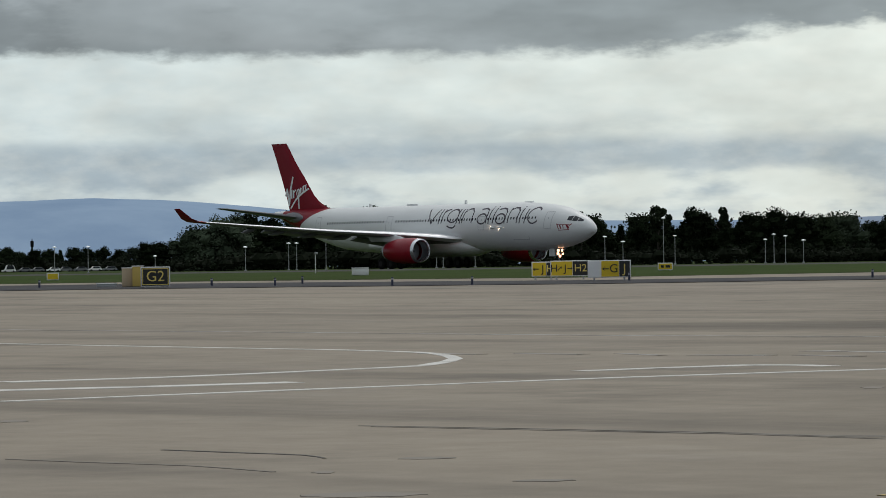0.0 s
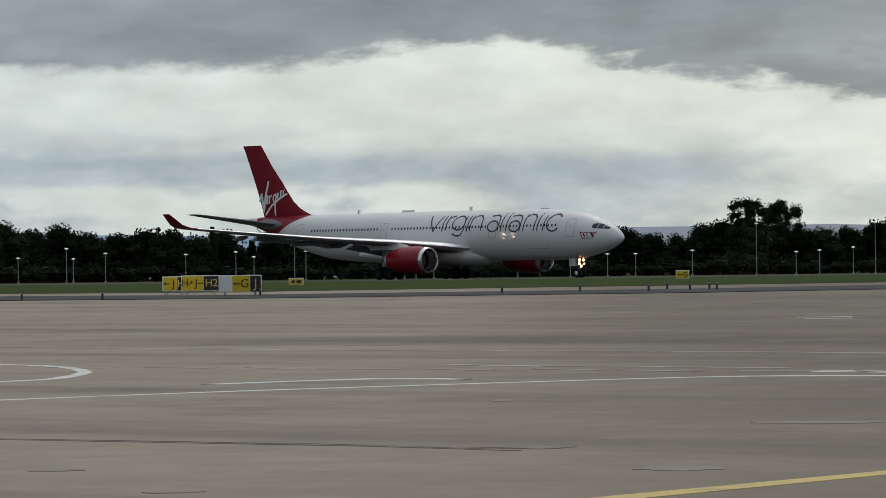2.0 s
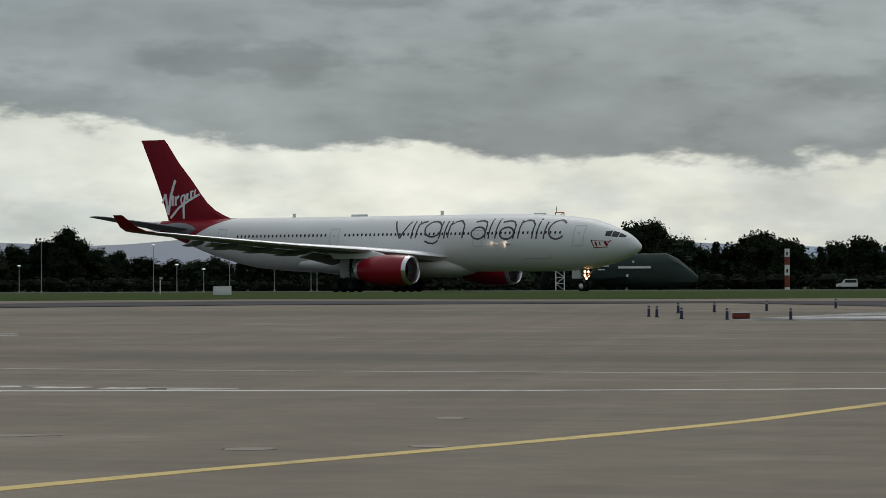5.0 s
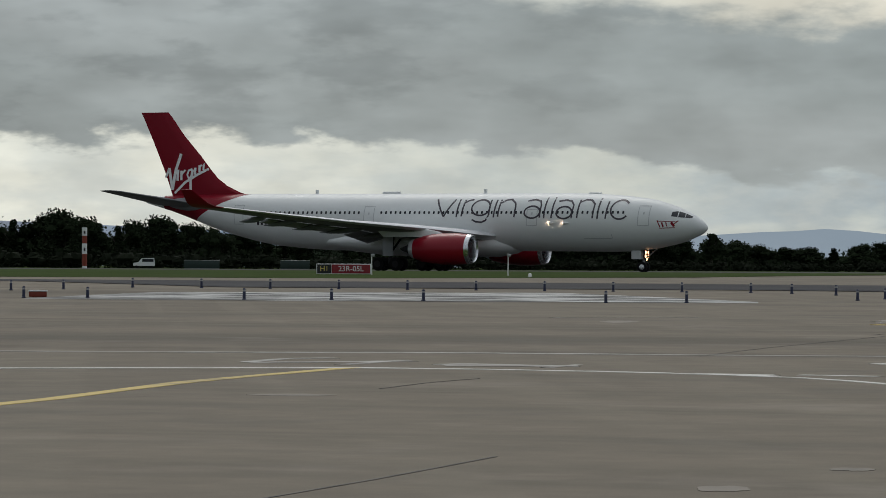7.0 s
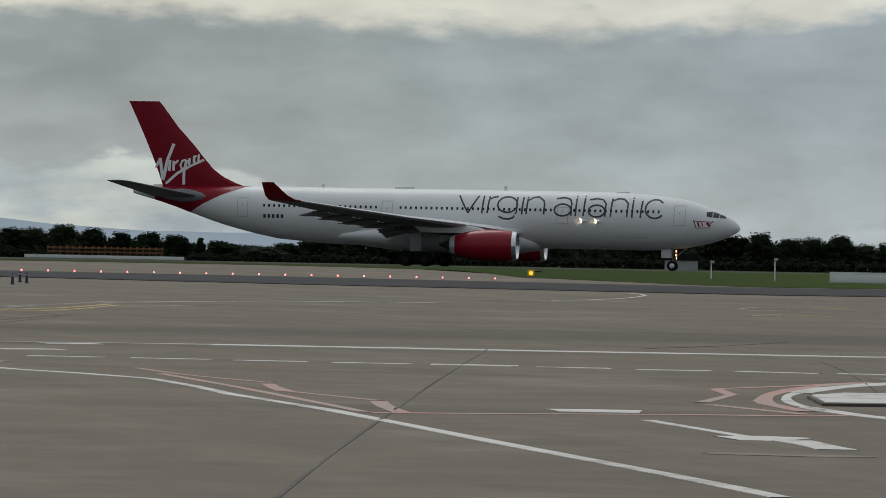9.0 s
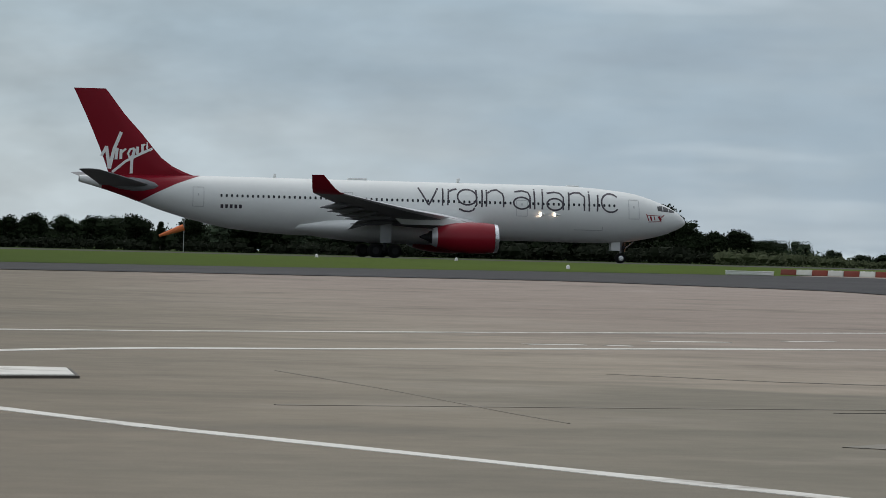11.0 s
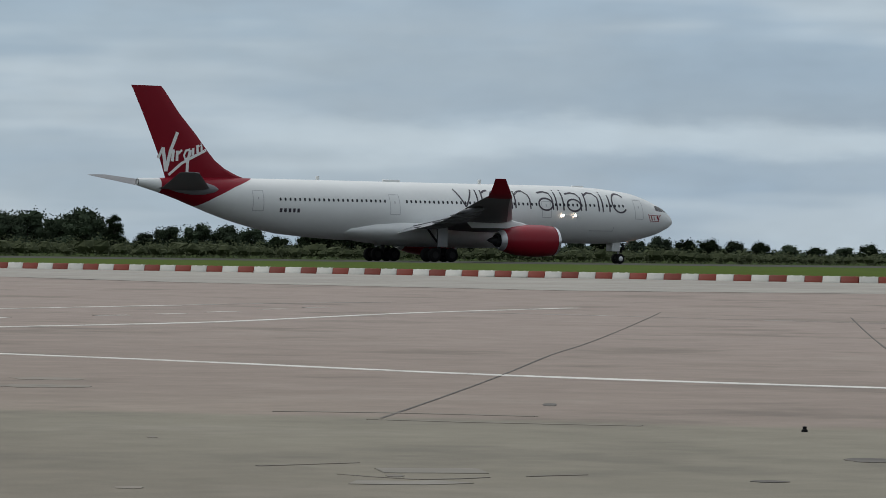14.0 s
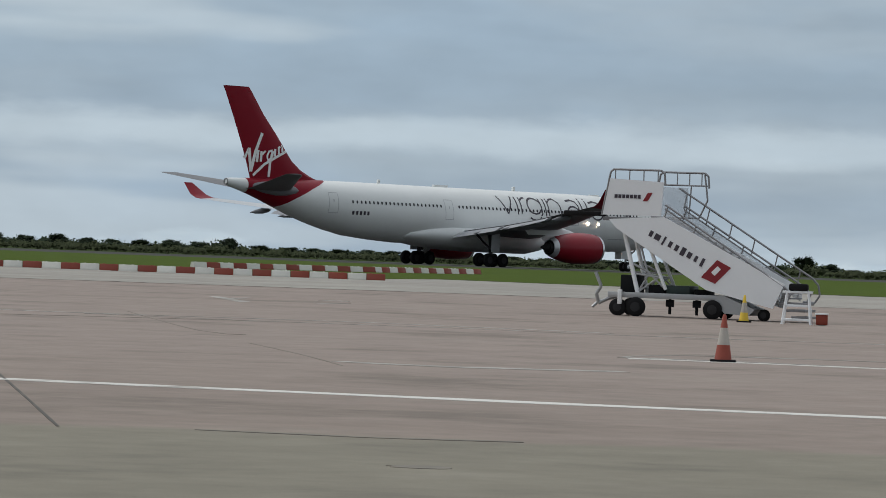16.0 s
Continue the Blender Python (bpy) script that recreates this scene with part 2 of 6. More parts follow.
    band = n.noise(n.vec(n.math("MULTIPLY", sep.outputs[0], .015), n.math("MULTIPLY", sep.outputs[1], .22)), 1.0, 4.0, .6)
    c = n.mix(n.step(wide, .35, .65), (*base, 1), (*other, 1))
    c = n.mix(n.math("MULTIPLY", n.step(band, .48, .72), streak), c, (*patch, 1))
    if east:
        c = n.mix(n.step(sep.outputs[0], -10.0, 50.0), c, n.mix(wide, (*east, 1), tuple(.75 * v for v in east) + (1,)))
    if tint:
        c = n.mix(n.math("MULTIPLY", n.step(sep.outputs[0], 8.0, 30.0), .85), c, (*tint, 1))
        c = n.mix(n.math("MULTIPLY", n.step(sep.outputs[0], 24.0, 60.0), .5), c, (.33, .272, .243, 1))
        px, py = sep.outputs[0], sep.outputs[1]

        def along(kx, ky, k=0.0):
            return n.math("ADD", n.math("MULTIPLY_ADD", px, kx, k), n.math("MULTIPLY", py, ky))
        drift = n.math("MULTIPLY_ADD", wide, 10.0, -5.0)
        # a darker tone across the middle of the apron, between two soft straight edges
        mid_dark = n.math("MULTIPLY", n.step(n.math("ADD", along(.788, .616), drift), -6.0, 5.0), n.math("SUBTRACT", 1.0, n.step(n.math("ADD", along(.9945, -.1045), drift), -2.0, 9.0)))
        c = n.mix(n.math("MULTIPLY", mid_dark, .55), c, (.096, .080, .055, 1))
        # faint dried trails that cross this darker part at a slant
        slant = n.noise(n.vec(along(.60, .232), n.math("MULTIPLY", py, .012)), 1.0, 2.0, .4)
        c = n.mix(n.math("MULTIPLY", n.math("MULTIPLY", n.step(slant, .50, .60), mid_dark), .5), c, (.205, .178, .135, 1))
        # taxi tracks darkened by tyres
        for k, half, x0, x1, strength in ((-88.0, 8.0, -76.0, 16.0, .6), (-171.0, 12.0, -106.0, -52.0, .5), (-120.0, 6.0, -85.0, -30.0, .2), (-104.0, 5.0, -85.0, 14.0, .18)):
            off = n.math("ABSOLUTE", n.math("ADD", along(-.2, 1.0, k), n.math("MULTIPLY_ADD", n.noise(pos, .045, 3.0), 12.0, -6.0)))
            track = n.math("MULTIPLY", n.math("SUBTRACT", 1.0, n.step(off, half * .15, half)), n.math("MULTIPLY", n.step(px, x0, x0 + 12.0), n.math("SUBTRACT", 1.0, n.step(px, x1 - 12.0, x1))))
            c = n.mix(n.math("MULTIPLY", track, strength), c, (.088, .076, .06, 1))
        # greyer slabs to the east, with an uneven edge
        far = n.math("ADD", along(.75, .66), n.math("MULTIPLY_ADD", n.noise(pos, .25, 3.0), 2.4, -1.2))
        near = n.math("MULTIPLY", n.math("SUBTRACT", 1.0, n.step(far, 40.9, 42.0)), n.step(n.math("ADD", along(.978, -.208), drift), -3.0, 3.0))
        c = n.mix(n.math("MULTIPLY", near, .78), c, n.mix(n.step(px, 13.0, 22.0), (.168, .152, .118, 1), (.215, .204, .156, 1)))
        blot = n.noise(pos, .16, 5.0, .65)
        c = n.mix(n.math("MULTIPLY", n.step(blot, .52, .68), .5), c, (.13, .115, .095, 1))
        c = n.mix(n.math("MULTIPLY", n.step(blot, .46, .30), .25), c, (.36, .32, .27, 1))
    c = n.mix(1.0, c, n.math("MULTIPLY_ADD", grain, .42, .79), "MULTIPLY")
    c = n.mix(1.0, c, n.math("MULTIPLY_ADD", fine, .3, .85), "MULTIPLY")
    c = n.mix(1.0, c, n.math("MULTIPLY_ADD", n.noise(pos, .55, 3.0, .6), .44, .78), "MULTIPLY")
    n.link(c, b.inputs["Base Color"])
    b.inputs["Roughness"].default_value = rough
    b.inputs["Specular IOR Level"].default_value = spec
    bp = n.add("ShaderNodeBump")
    bp.inputs["Strength"].default_value, bp.inputs["Distance"].default_value = .4, .01
    n.link(fine, bp.inputs["Height"])
    n.link(bp.outputs[0], b.inputs["Normal"])
    return m


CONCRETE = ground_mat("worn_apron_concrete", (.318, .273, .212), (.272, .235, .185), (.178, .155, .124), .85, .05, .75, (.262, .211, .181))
ASPHALT = ground_mat("dark_asphalt", (.040, .039, .042), (.050, .049, .052), (.032, .032, .034), .9, .08, .4)
RUNWAY = ground_mat("grey_runway_asphalt", (.048, .047, .045), (.040, .039, .038), (.062, .06, .056), .9, .03, .4)
GRASS = ground_mat("short_green_grass", (.040, .064, .015), (.047, .072, .018), (.055, .068, .024), 1.0, .06, .5, spec=.04, east=(.082, .120, .022))
# rough paving; pale streaks put the sheen of the wet into the colour
WET = ground_mat("wet_paving_painted_sheen", (.09, .09, .085), (.55, .55, .53), (.05, .05, .05), .7, .33, .8, spec=.2)
FIELD = ground_mat("rough_meadow", (.035, .058, .014), (.048, .07, .02), (.06, .07, .028), 1.0, .02, .5, spec=.04)


def paint_mat(name, color, under, wear, scale=1.2):
    """Road paint, worn through to the paving in places."""
    m = bpy.data.materials.new(name)
    m.use_nodes = True
    n = Nodes(m.node_tree)
    b = n.add("ShaderNodeBsdfPrincipled")
    n.link(b.outputs[0], n.add("ShaderNodeOutputMaterial").inputs[0])
    pos = n.add("ShaderNodeNewGeometry").outputs["Position"]
    f = n.math("ADD", n.math("MULTIPLY", n.noise(pos, scale, 5.0, .7), .6), n.math("MULTIPLY", n.noise(pos, scale * .15, 3.0), .4))
    n.link(n.mix(n.step(f, wear, wear + .16), (*under, 1), (*color, 1)), b.inputs["Base Color"])
    b.inputs["Roughness"].default_value = .75
    return m


PAINT = paint_mat("white_road_paint", (.68, .665, .62), (.38, .355, .32), .36)
FADED = paint_mat("faded_white_road_paint", (.48, .46, .43), (.27, .25, .22), .46)
YELLOW = paint_mat("yellow_road_paint", (.62, .47, .16), (.36, .29, .15), .36)
PINK = paint_mat("faded_red_road_paint", (.52, .30, .25), (.42, .33, .29), .42)
CRACK = paint_mat("dark_crack_filler", (.075, .067, .056), (.13, .115, .097), .38)
FAINT = paint_mat("worn_joint", (.142, .127, .105), (.21, .185, .15), .46)
STAIN = paint_mat("dark_oil_stain", (.165, .147, .120), (.225, .197, .16), .5, 1.8)
PALE = paint_mat("chalky_pale_patch", (.24, .22, .185), (.19, .172, .14), .46, 1.5)

# ------------------------------------------------------------------ mesh helpers


def mesh_of(name, bm, materials, smooth=True):
    bmesh.ops.recalc_face_normals(bm, faces=bm.faces)
    me = bpy.data.meshes.new(name)
    bm.to_mesh(me)
    bm.free()
    for m in materials if isinstance(materials, (list, tuple)) else [materials]:
        me.materials.append(m)
    if smooth:
        me.shade_smooth()
        me.set_sharp_from_angle(angle=radians(38))
    return me


def part(name, bm, material, parent, label="", smooth=True):
    ob = new(name, mesh_of(name, bm, material, smooth))
    ob.parent = parent
    return tagged(ob, label)


def loft(bm, rings, closed=True, cap0=True, cap1=True):
    rows = [[bm.verts.new(p) for p in r] for r in rings]
    k = len(rows[0])
    for a, b in zip(rows, rows[1:]):
        for i in range(k if closed else k - 1):
            j = (i + 1) % k
            bm.faces.new((a[i], a[j], b[j], b[i]))
    if closed and cap0:
        bm.faces.new(rows[0])
    if closed and cap1:
        bm.faces.new(rows[-1])
    return rows


def tube(bm, p, q, r0, r1=None, n=12):
    p, q = Vector(p), Vector(q)
    r1 = r0 if r1 is None else r1
    w = (q - p).normalized()
    u = w.orthogonal().normalized()
    v = w.cross(u)
    ring = lambda c, r: [c + (u * math.cos(2 * math.pi * i / n) + v * math.sin(2 * math.pi * i / n)) * r for i in range(n)]
    loft(bm, [ring(p, r0), ring(q, r1)])


def turned(bm, axis_from, axis_to, profile, n=24, cap0=False, cap1=False):
    """A turned body: profile of (metres along the axis, radius)."""
    p, w = Vector(axis_from), (Vector(axis_to) - Vector(axis_from)).normalized()
    u = w.orthogonal().normalized()
    v = w.cross(u)
    loft(bm, [[p + w * d + (u * math.cos(2 * math.pi * i / n) + v * math.sin(2 * math.pi * i / n)) * r for i in range(n)] for d, r in profile],
         cap0=cap0, cap1=cap1)


def box(bm, x0, x1, y0, y1, z0, z1, bevel=0.0, at=None):
    r = bmesh.ops.create_cube(bm, size=1.0)
    m = Matrix.Translation(((x0 + x1) / 2, (y0 + y1) / 2, (z0 + z1) / 2)) @ Matrix.Diagonal((abs(x1 - x0), abs(y1 - y0), abs(z1 - z0), 1))
    bmesh.ops.transform(bm, matrix=(at @ m) if at else m, verts=r["verts"])
    if bevel:
        es = {e for v in r["verts"] for e in v.link_edges}
        bmesh.ops.bevel(bm, geom=list(es), offset=bevel, segments=2, profile=.5, affect="EDGES")


def bar(bm, p, q, w, h=None):
    """A square bar from p to q."""
    p, q = Vector(p), Vector(q)
    h = w if h is None else h
    d = (q - p).normalized()
    u = d.cross(Vector((0, 0, 1)))
    u = u.normalized() if u.length > 1e-4 else Vector((1, 0, 0))
    v = d.cross(u).normalized()
    ring = lambda c: [c + u * w / 2 * a + v * h / 2 * b for a, b in ((-1, -1), (1, -1), (1, 1), (-1, 1))]
    loft(bm, [ring(p), ring(q)])


def ground_z(x, y):
    q = min(max((math.hypot(x, y) - 70.0) / 250.0, 0.0), 1.0)
    return RUNWAY_Z * q * q * (3 - 2 * q)

# ------------------------------------------------------------------ ground


def polar(deg, r):
    return math.sin(radians(deg)) * r, math.cos(radians(deg)) * r


def sheet(name, material, inner, outer, az0, az1, step, lift, rows=10, label=""):
    """A strip of ground between two edges, each metres from the viewpoint by bearing."""
    bm = bmesh.new()
    rings = []
    k = int(round((az1 - az0) / step))
    for i in range(k + 1):
        a = az0 + (az1 - az0) * i / k
        r0, r1 = inner(a), outer(a)
        ring = []
        for j in range(rows + 1):
            r = r0 + (r1 - r0) * j / rows
            x, y = polar(a, r)
            ring.append((x, y, ground_z(x, y) + lift))
        rings.append(ring)
    loft(bm, rings, closed=False)
    ob = new(name, mesh_of(name, bm, material))
    return tagged(ob, label or name.replace("_", " "), "ground", kind="structure")


def curve_of(*pts):
    """A smooth function through (bearing, metres) points."""
    xs, ys = [p[0] for p in pts], [p[1] for p in pts]
    return lambda a: float(np.interp(a, xs, ys))


def full_ground():
    bm = bmesh.new()
    rr = [0.5, 5, 15, 30, 50, 70, 85, 100, 120, 140, 160, 180, 200, 220, 240, 260, 280, 300, 320, 360, 420, 500, 650, 900, 1400, 2200, 3400, 4900]
    n = 144
    loft(bm, [[(*polar(i * 360 / n, r), ground_z(*polar(i * 360 / n, r)) - 0.05) for i in range(n)] for r in rr], cap1=False)
    return tagged(new("ground", mesh_of("ground", bm, FIELD)), "green and brown airfield meadow out to the horizon", "ground", kind="structure")


full_ground()
APRON_EDGE = curve_of((-180, 120), (-75, 238), (-50, 238), (-43, 227), (-30, 244), (-26, 236), (-18, 237), (-13, 255), (-10, 292), (-6, 292), (-3.4, 270), (-2.6, 228), (0, 206), (1, 201),
                      (8.6, 210), (13.6, 224), (17.2, 232), (17.6, 244), (24, 241), (30.5, 221), (35, 208), (40.7, 203), (47, 206), (48, 214), (60, 205), (80, 200), (180, 120))
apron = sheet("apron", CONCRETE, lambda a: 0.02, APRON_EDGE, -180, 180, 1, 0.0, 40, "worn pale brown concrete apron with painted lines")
BAND_IN = curve_of((-75, 203), (-50, 203), (-43, 196), (-36, 198), (-30, 210), (-23, 212), (-20, 190), (-11.6, 188), (-5.8, 178), (1.1, 172), (8.6, 180), (13.6, 183), (17.6, 172), (19, 160), (21, 155), (23.2, 158))
BAND_OUT = curve_of((-75, 226), (-50, 226), (-43, 211), (-36, 215), (-30, 231), (-26, 223), (-18, 217), (-6, 207), (1, 197), (8.6, 209), (13.6, 222), (17.2, 230), (18.5, 230), (20.7, 207), (21.5, 190), (23.2, 158.6))
sheet("asphalt_strip", ASPHALT, BAND_IN, BAND_OUT, -75, 23.2, .5, 0.03, 4, "dark asphalt taxiway strip across the apron's edge")
RUN_IN = curve_of((-80, 400), (-45, 345), (-30, 395), (-10, 365), (5, 345), (20, 345), (35, 318), (50, 335), (80, 400))
sheet("grass_strip", GRASS, APRON_EDGE, RUN_IN, -78, 78, .5, 0.02, 8, "short green grass strip beside the runway")
sheet("runway", RUNWAY, RUN_IN, lambda a: RUN_IN(a) + 115, -78, 78, 1, 0.02, 8, "pale grey runway beyond the grass")
CLEAN = ground_mat("pale_edge_concrete", (.36, .34, .30), (.31, .29, .26), (.26, .24, .215), .85, .08, .5)
sheet("edge_strip", CLEAN, curve_of((21, 216), (24, 205), (27, 190), (30, 176), (36, 164), (48, 168), (60, 168)), lambda a: APRON_EDGE(a) - .6, 21, 60, .5, .012, 6, "paler clean concrete strip along the barrier")
sheet("wet_patch", WET, curve_of((-23, 151), (-19, 149), (-12, 149)), curve_of((-23, 152), (-21, 172), (-15, 176), (-12, 152)), -23, -12, .5, 0.012, 6, "wet paving with sky sheen painted in pale streaks")


NARROW = (.66, .87)      # lines that run away from the viewer are fresh and thin, those across are smeared by tyres


def stripe(material, width, *pts):
    """A painted or cracked line on the apron through a few points."""
    p = [Vector((*q, 0)) for q in pts]
    fine = []
    for i in range(len(p) - 1):
        a, b, c, d = p[max(i - 1, 0)], p[i], p[i + 1], p[min(i + 2, len(p) - 1)]
        k = max(2, int((c - b).length / 2.5))
        for j in range(k):
            t = j / k
            fine.append(.5 * ((2 * b) + (c - a) * t + (2 * a - 5 * b + 4 * c - d) * t * t + (3 * b - a - 3 * c + d) * t ** 3))
    fine.append(p[-1])
    bm = bmesh.new()
    rows = []
    for i, q in enumerate(fine):
        d = fine[min(i + 1, len(fine) - 1)] - fine[max(i - 1, 0)]
        n = Vector((-d.y, d.x, 0)).normalized() * width / 2
        across = abs(d.normalized().dot(q.normalized()))
        w = (.85 + .3 * noise.noise(q * .6)) * (1.0 - (0 if material is PALE else NARROW[material in (CRACK, FAINT)]) * across)
        lift = .005 + .00003 * q.length
        rows.append([Vector((v.x, v.y, ground_z(v.x, v.y) + h)) for v, h in ((q + n * w, -.02), (q + n * w, lift), (q - n * w, lift), (q - n * w, -.02))])
    loft(bm, rows, closed=False)
    part("crack" if material in (CRACK, FAINT) else "pale_patch" if material is PALE else "painted_line", bm, material, apron, smooth=False)


def stain(x, y, length, depth, material=None):
    """A dark, uneven patch on the concrete, long across the view."""
    bm = bmesh.new()
    u = Vector((y, -x, 0)).normalized()
    v = Vector((x, y, 0)).normalized()
    ring = []
    for i in range(28):
        a = 2 * math.pi * i / 28
        k = 1 + .35 * noise.noise(Vector((x + 2.2 * math.cos(a), y + 2.2 * math.sin(a), 3)))
        p = Vector((x, y, 0)) + u * math.cos(a) * length / 2 * k + v * math.sin(a) * depth * .9 * k
        ring.append((p.x, p.y, ground_z(p.x, p.y)))
    loft(bm, [[(x, y, z - .02) for x, y, z in ring], [(x, y, z + .005) for x, y, z in ring]], cap0=False)
    part("stain", bm, material or STAIN, apron, smooth=False)


stripe(PAINT, .7, (-77.8, 57.1), (-71.5, 56.0), (-64.1, 54.9), (-57.5, 54.0), (-54.3, 53.0))
stripe(PAINT, .9, (-54.7, 53.2), (-52.9, 52.2), (-49.9, 49.7), (-47.8, 47.1), (-47.0, 45.7), (-46.8, 43.8), (-46.6, 40.0), (-47.4, 37.2))
stripe(PAINT, .6, (-40.4, 31.6), (-40.1, 34.4), (-39.6, 38.4), (-39.0, 42.4), (-37.7, 46.9), (-36.6, 50.2), (-35.3, 51.4), (-33.6, 52.0), (-30.3, 53.5), (-26.6, 54.8), (-23.0, 56.8), (-19.2, 59.0), (-14.8, 58.6), (-11.4, 56.7), (-9.6, 54.2), (-7.2, 51.2), (-5.5, 46.0), (-3.9, 41.8), (-1.8, 35.3), (-0.1, 30.2), (0.7, 27.6))
stripe(FADED, .8, (-85.5, 67.0), (-72.0, 66.5), (-60.5, 65.7), (-49.8, 66.2), (-38.0, 65.9), (-27.0, 67.6), (-21.2, 70.0), (-14.8, 70.8), (-9.0, 72.2))
stripe(PAINT, 1.1, (-9.0, 72.2), (-2.8, 72.4), (0.3, 72.8), (3.4, 72.9), (5.7, 73.5), (10.1, 75.3), (13.9, 77.6), (19.5, 80.8), (27.4, 86.0), (36.3, 92.2), (42.2, 95.4), (47.9, 98.6), (56.1, 103.4), (61.7, 106.5))
stripe(FADED, .9, (61.7, 106.5), (67.9, 109.6), (73.2, 111.3))
# the two long lines that part at a loop
stripe(PAINT, 1.3, (1.5, 51.0), (1.7, 52.2), (2.1, 53.7), (2.6, 55.1), (3.1, 56.2), (4.5, 58.0), (6.2, 60.2), (8.3, 62.3), (11.4, 63.9), (18.7, 68.5), (27.6, 73.2), (34.5, 77.2), (42.6, 81.0), (50.2, 85.0), (57.5, 90.8), (64.0, 95.8), (74.3, 102.0))
stripe(PAINT, 1.0, (27.3, 72.2), (29.6, 66.2), (31.6, 59.9), (32.7, 54.6), (33.3, 50.0), (34.3, 46.0), (36.0, 42.0), (38.0, 38.4), (40.2, 34.7), (43.0, 30.4), (45.6, 26.3))
stripe(CRACK, .35, (23.4, 35.8), (27.1, 40.2), (33.4, 47.8), (41.8, 58.1), (49.3, 67.0), (72.8, 95.4))
stripe(CRACK, .35, (27.8, 30.5), (36.9, 41.7), (57.4, 67.1), (74.6, 88.3))
stripe(CRACK, .35, (-2.8, 26.2), (-3.0, 32.5), (-3.2, 41.3), (-3.5, 55.0), (-3.8, 73.0))
stripe(CRACK, .25, (-9.0, 24.7), (-9.0, 28.1), (-9.1, 31.9))
stripe(CRACK, .3, (-15.9, 69.6), (-16.3, 78.5), (-16.2, 98.0))
for i in range(10):
    # a broken, much repainted line
    f = i / 10
    stripe(FADED, .8, (-53.5 + 21.8 * f, 52.4 + 1.8 * f + .3 * (i % 3)), (-51.7 + 21.8 * f, 52.2 + 1.8 * f + .35 * (i % 2)))
stain(-21.1, 20.0, 0.91, 0.33)
stain(-35.0, 27.6, 0.33, 0.39)
stain(-23.7, 22.0, 0.19, 0.22)
stain(-24.6, 24.1, 0.52, 0.22)
stain(-21.2, 22.1, 0.50, 0.17)
stain(-19.7, 26.9, 0.74, 0.44)
stain(-23.3, 29.5, 0.45, 0.33)
stain(-32.5, 40.3, 0.31, 0.39)
stain(-24.2, 35.8, 1.69, 0.39)
stain(-19.7, 33.9, 0.58, 0.39)
stain(-18.3, 35.2, 0.44, 0.33)
stain(-22.0, 42.9, 0.39, 0.50)
stain(-6.2, 27.9, 0.42, 0.39)
stain(-15.9, 46.2, 1.08, 0.44)
stain(-5.8, 31.0, 0.37, 0.28)
stain(0.9, 33.9, 1.61, 0.22)
stain(-26.9, 107.2, 1.06, 2.00)
stain(22.85, 26.75, 0.48, 0.40, CRACK)
stain(19.85, 24.5, 0.32, 0.16, CRACK)
stain(17.4, 26.4, .16, .16, FAINT)
stain(27.6, 38.4, .18, .5, CRACK)
stain(26.5, 24.0, 0.63, 0.28)
stain(18.8, 32.9, 0.10, 0.17)
stain(24.5, 45.9, 1.32, 0.67)
stain(26.0, 48.5, 1.03, 0.61)
stain(14.6, 25.9, 0.22, 0.17)
stripe(CRACK, 0.25, (-28.0, 23.9), (-26.8, 23.9), (-26.0, 23.9), (-25.4, 23.6))
stripe(FAINT, 0.2, (-28.0, 22.0), (-26.9, 22.0), (-25.5, 22.1), (-24.1, 21.8))
stripe(FAINT, 0.2, (-30.2, 28.6), (-27.5, 29.0), (-25.2, 29.0), (-23.1, 28.9))
stripe(FAINT, 0.2, (-29.9, 28.5), (-26.1, 28.9), (-24.1, 29.2), (-23.1, 29.6))
stripe(FAINT, 0.2, (-27.0, 29.1), (-25.2, 29.2), (-23.6, 29.1), (-23.1, 29.8))
stripe(CRACK, 0.22, (-15.6, 49.0), (-15.8, 51.9), (-15.7, 54.1))
stripe(CRACK, 0.25, (-16.8, 92.3), (-16.7, 96.8), (-16.5, 102.7))
stripe(CRACK, 0.22, (2.4, 68.9), (2.6, 61.0), (2.6, 49.7))
stripe(FAINT, 0.2, (6.7, 40.3), (8.6, 40.6), (11.2, 41.0), (13.4, 41.4), (15.3, 41.8))
stripe(CRACK, 0.3, (15.1, 43.4), (15.2, 42.8), (15.3, 41.8))
stripe(FAINT, 0.2, (13.6, 52.9), (14.5, 51.8), (15.5, 50.7), (18.3, 49.3), (20.1, 48.1))
stripe(FAINT, 0.2, (8.6, 51.8), (8.9, 45.5), (9.0, 39.5), (9.1, 36.9))
stripe(CRACK, 0.22, (13.0, 40.4), (14.0, 40.7), (14.9, 40.8))
stripe(CRACK, 0.25, (15.1, 36.6), (15.2, 34.9), (15.3, 33.9))
stripe(FAINT, 0.18, (17.9, 47.4), (19.5, 45.5), (21.3, 41.9))
stripe(FAINT, 0.14, (17.1, 28.1), (18.2, 28.2))
stripe(FAINT, 0.14, (17.1, 26.8), (17.3, 25.9), (18.0, 25.9))
stripe(FAINT, 0.16, (18.4, 25.9), (19.0, 25.9))
stripe(FAINT, 0.2, (23.2, 37.8), (24.3, 37.0), (25.4, 35.6))
stripe(FAINT, 0.2, (23.1, 35.6), (23.8, 34.6), (25.1, 33.2))
stripe(FAINT, 0.2, (75.9, 80.5), (63.5, 64.8), (62.6, 62.4))
stripe(FAINT, 0.2, (57.5, 57.2), (53.0, 51.3), (48.9, 46.3))
stripe(FAINT, 0.2, (29.1, 29.7), (30.1, 28.1), (31.4, 27.0))
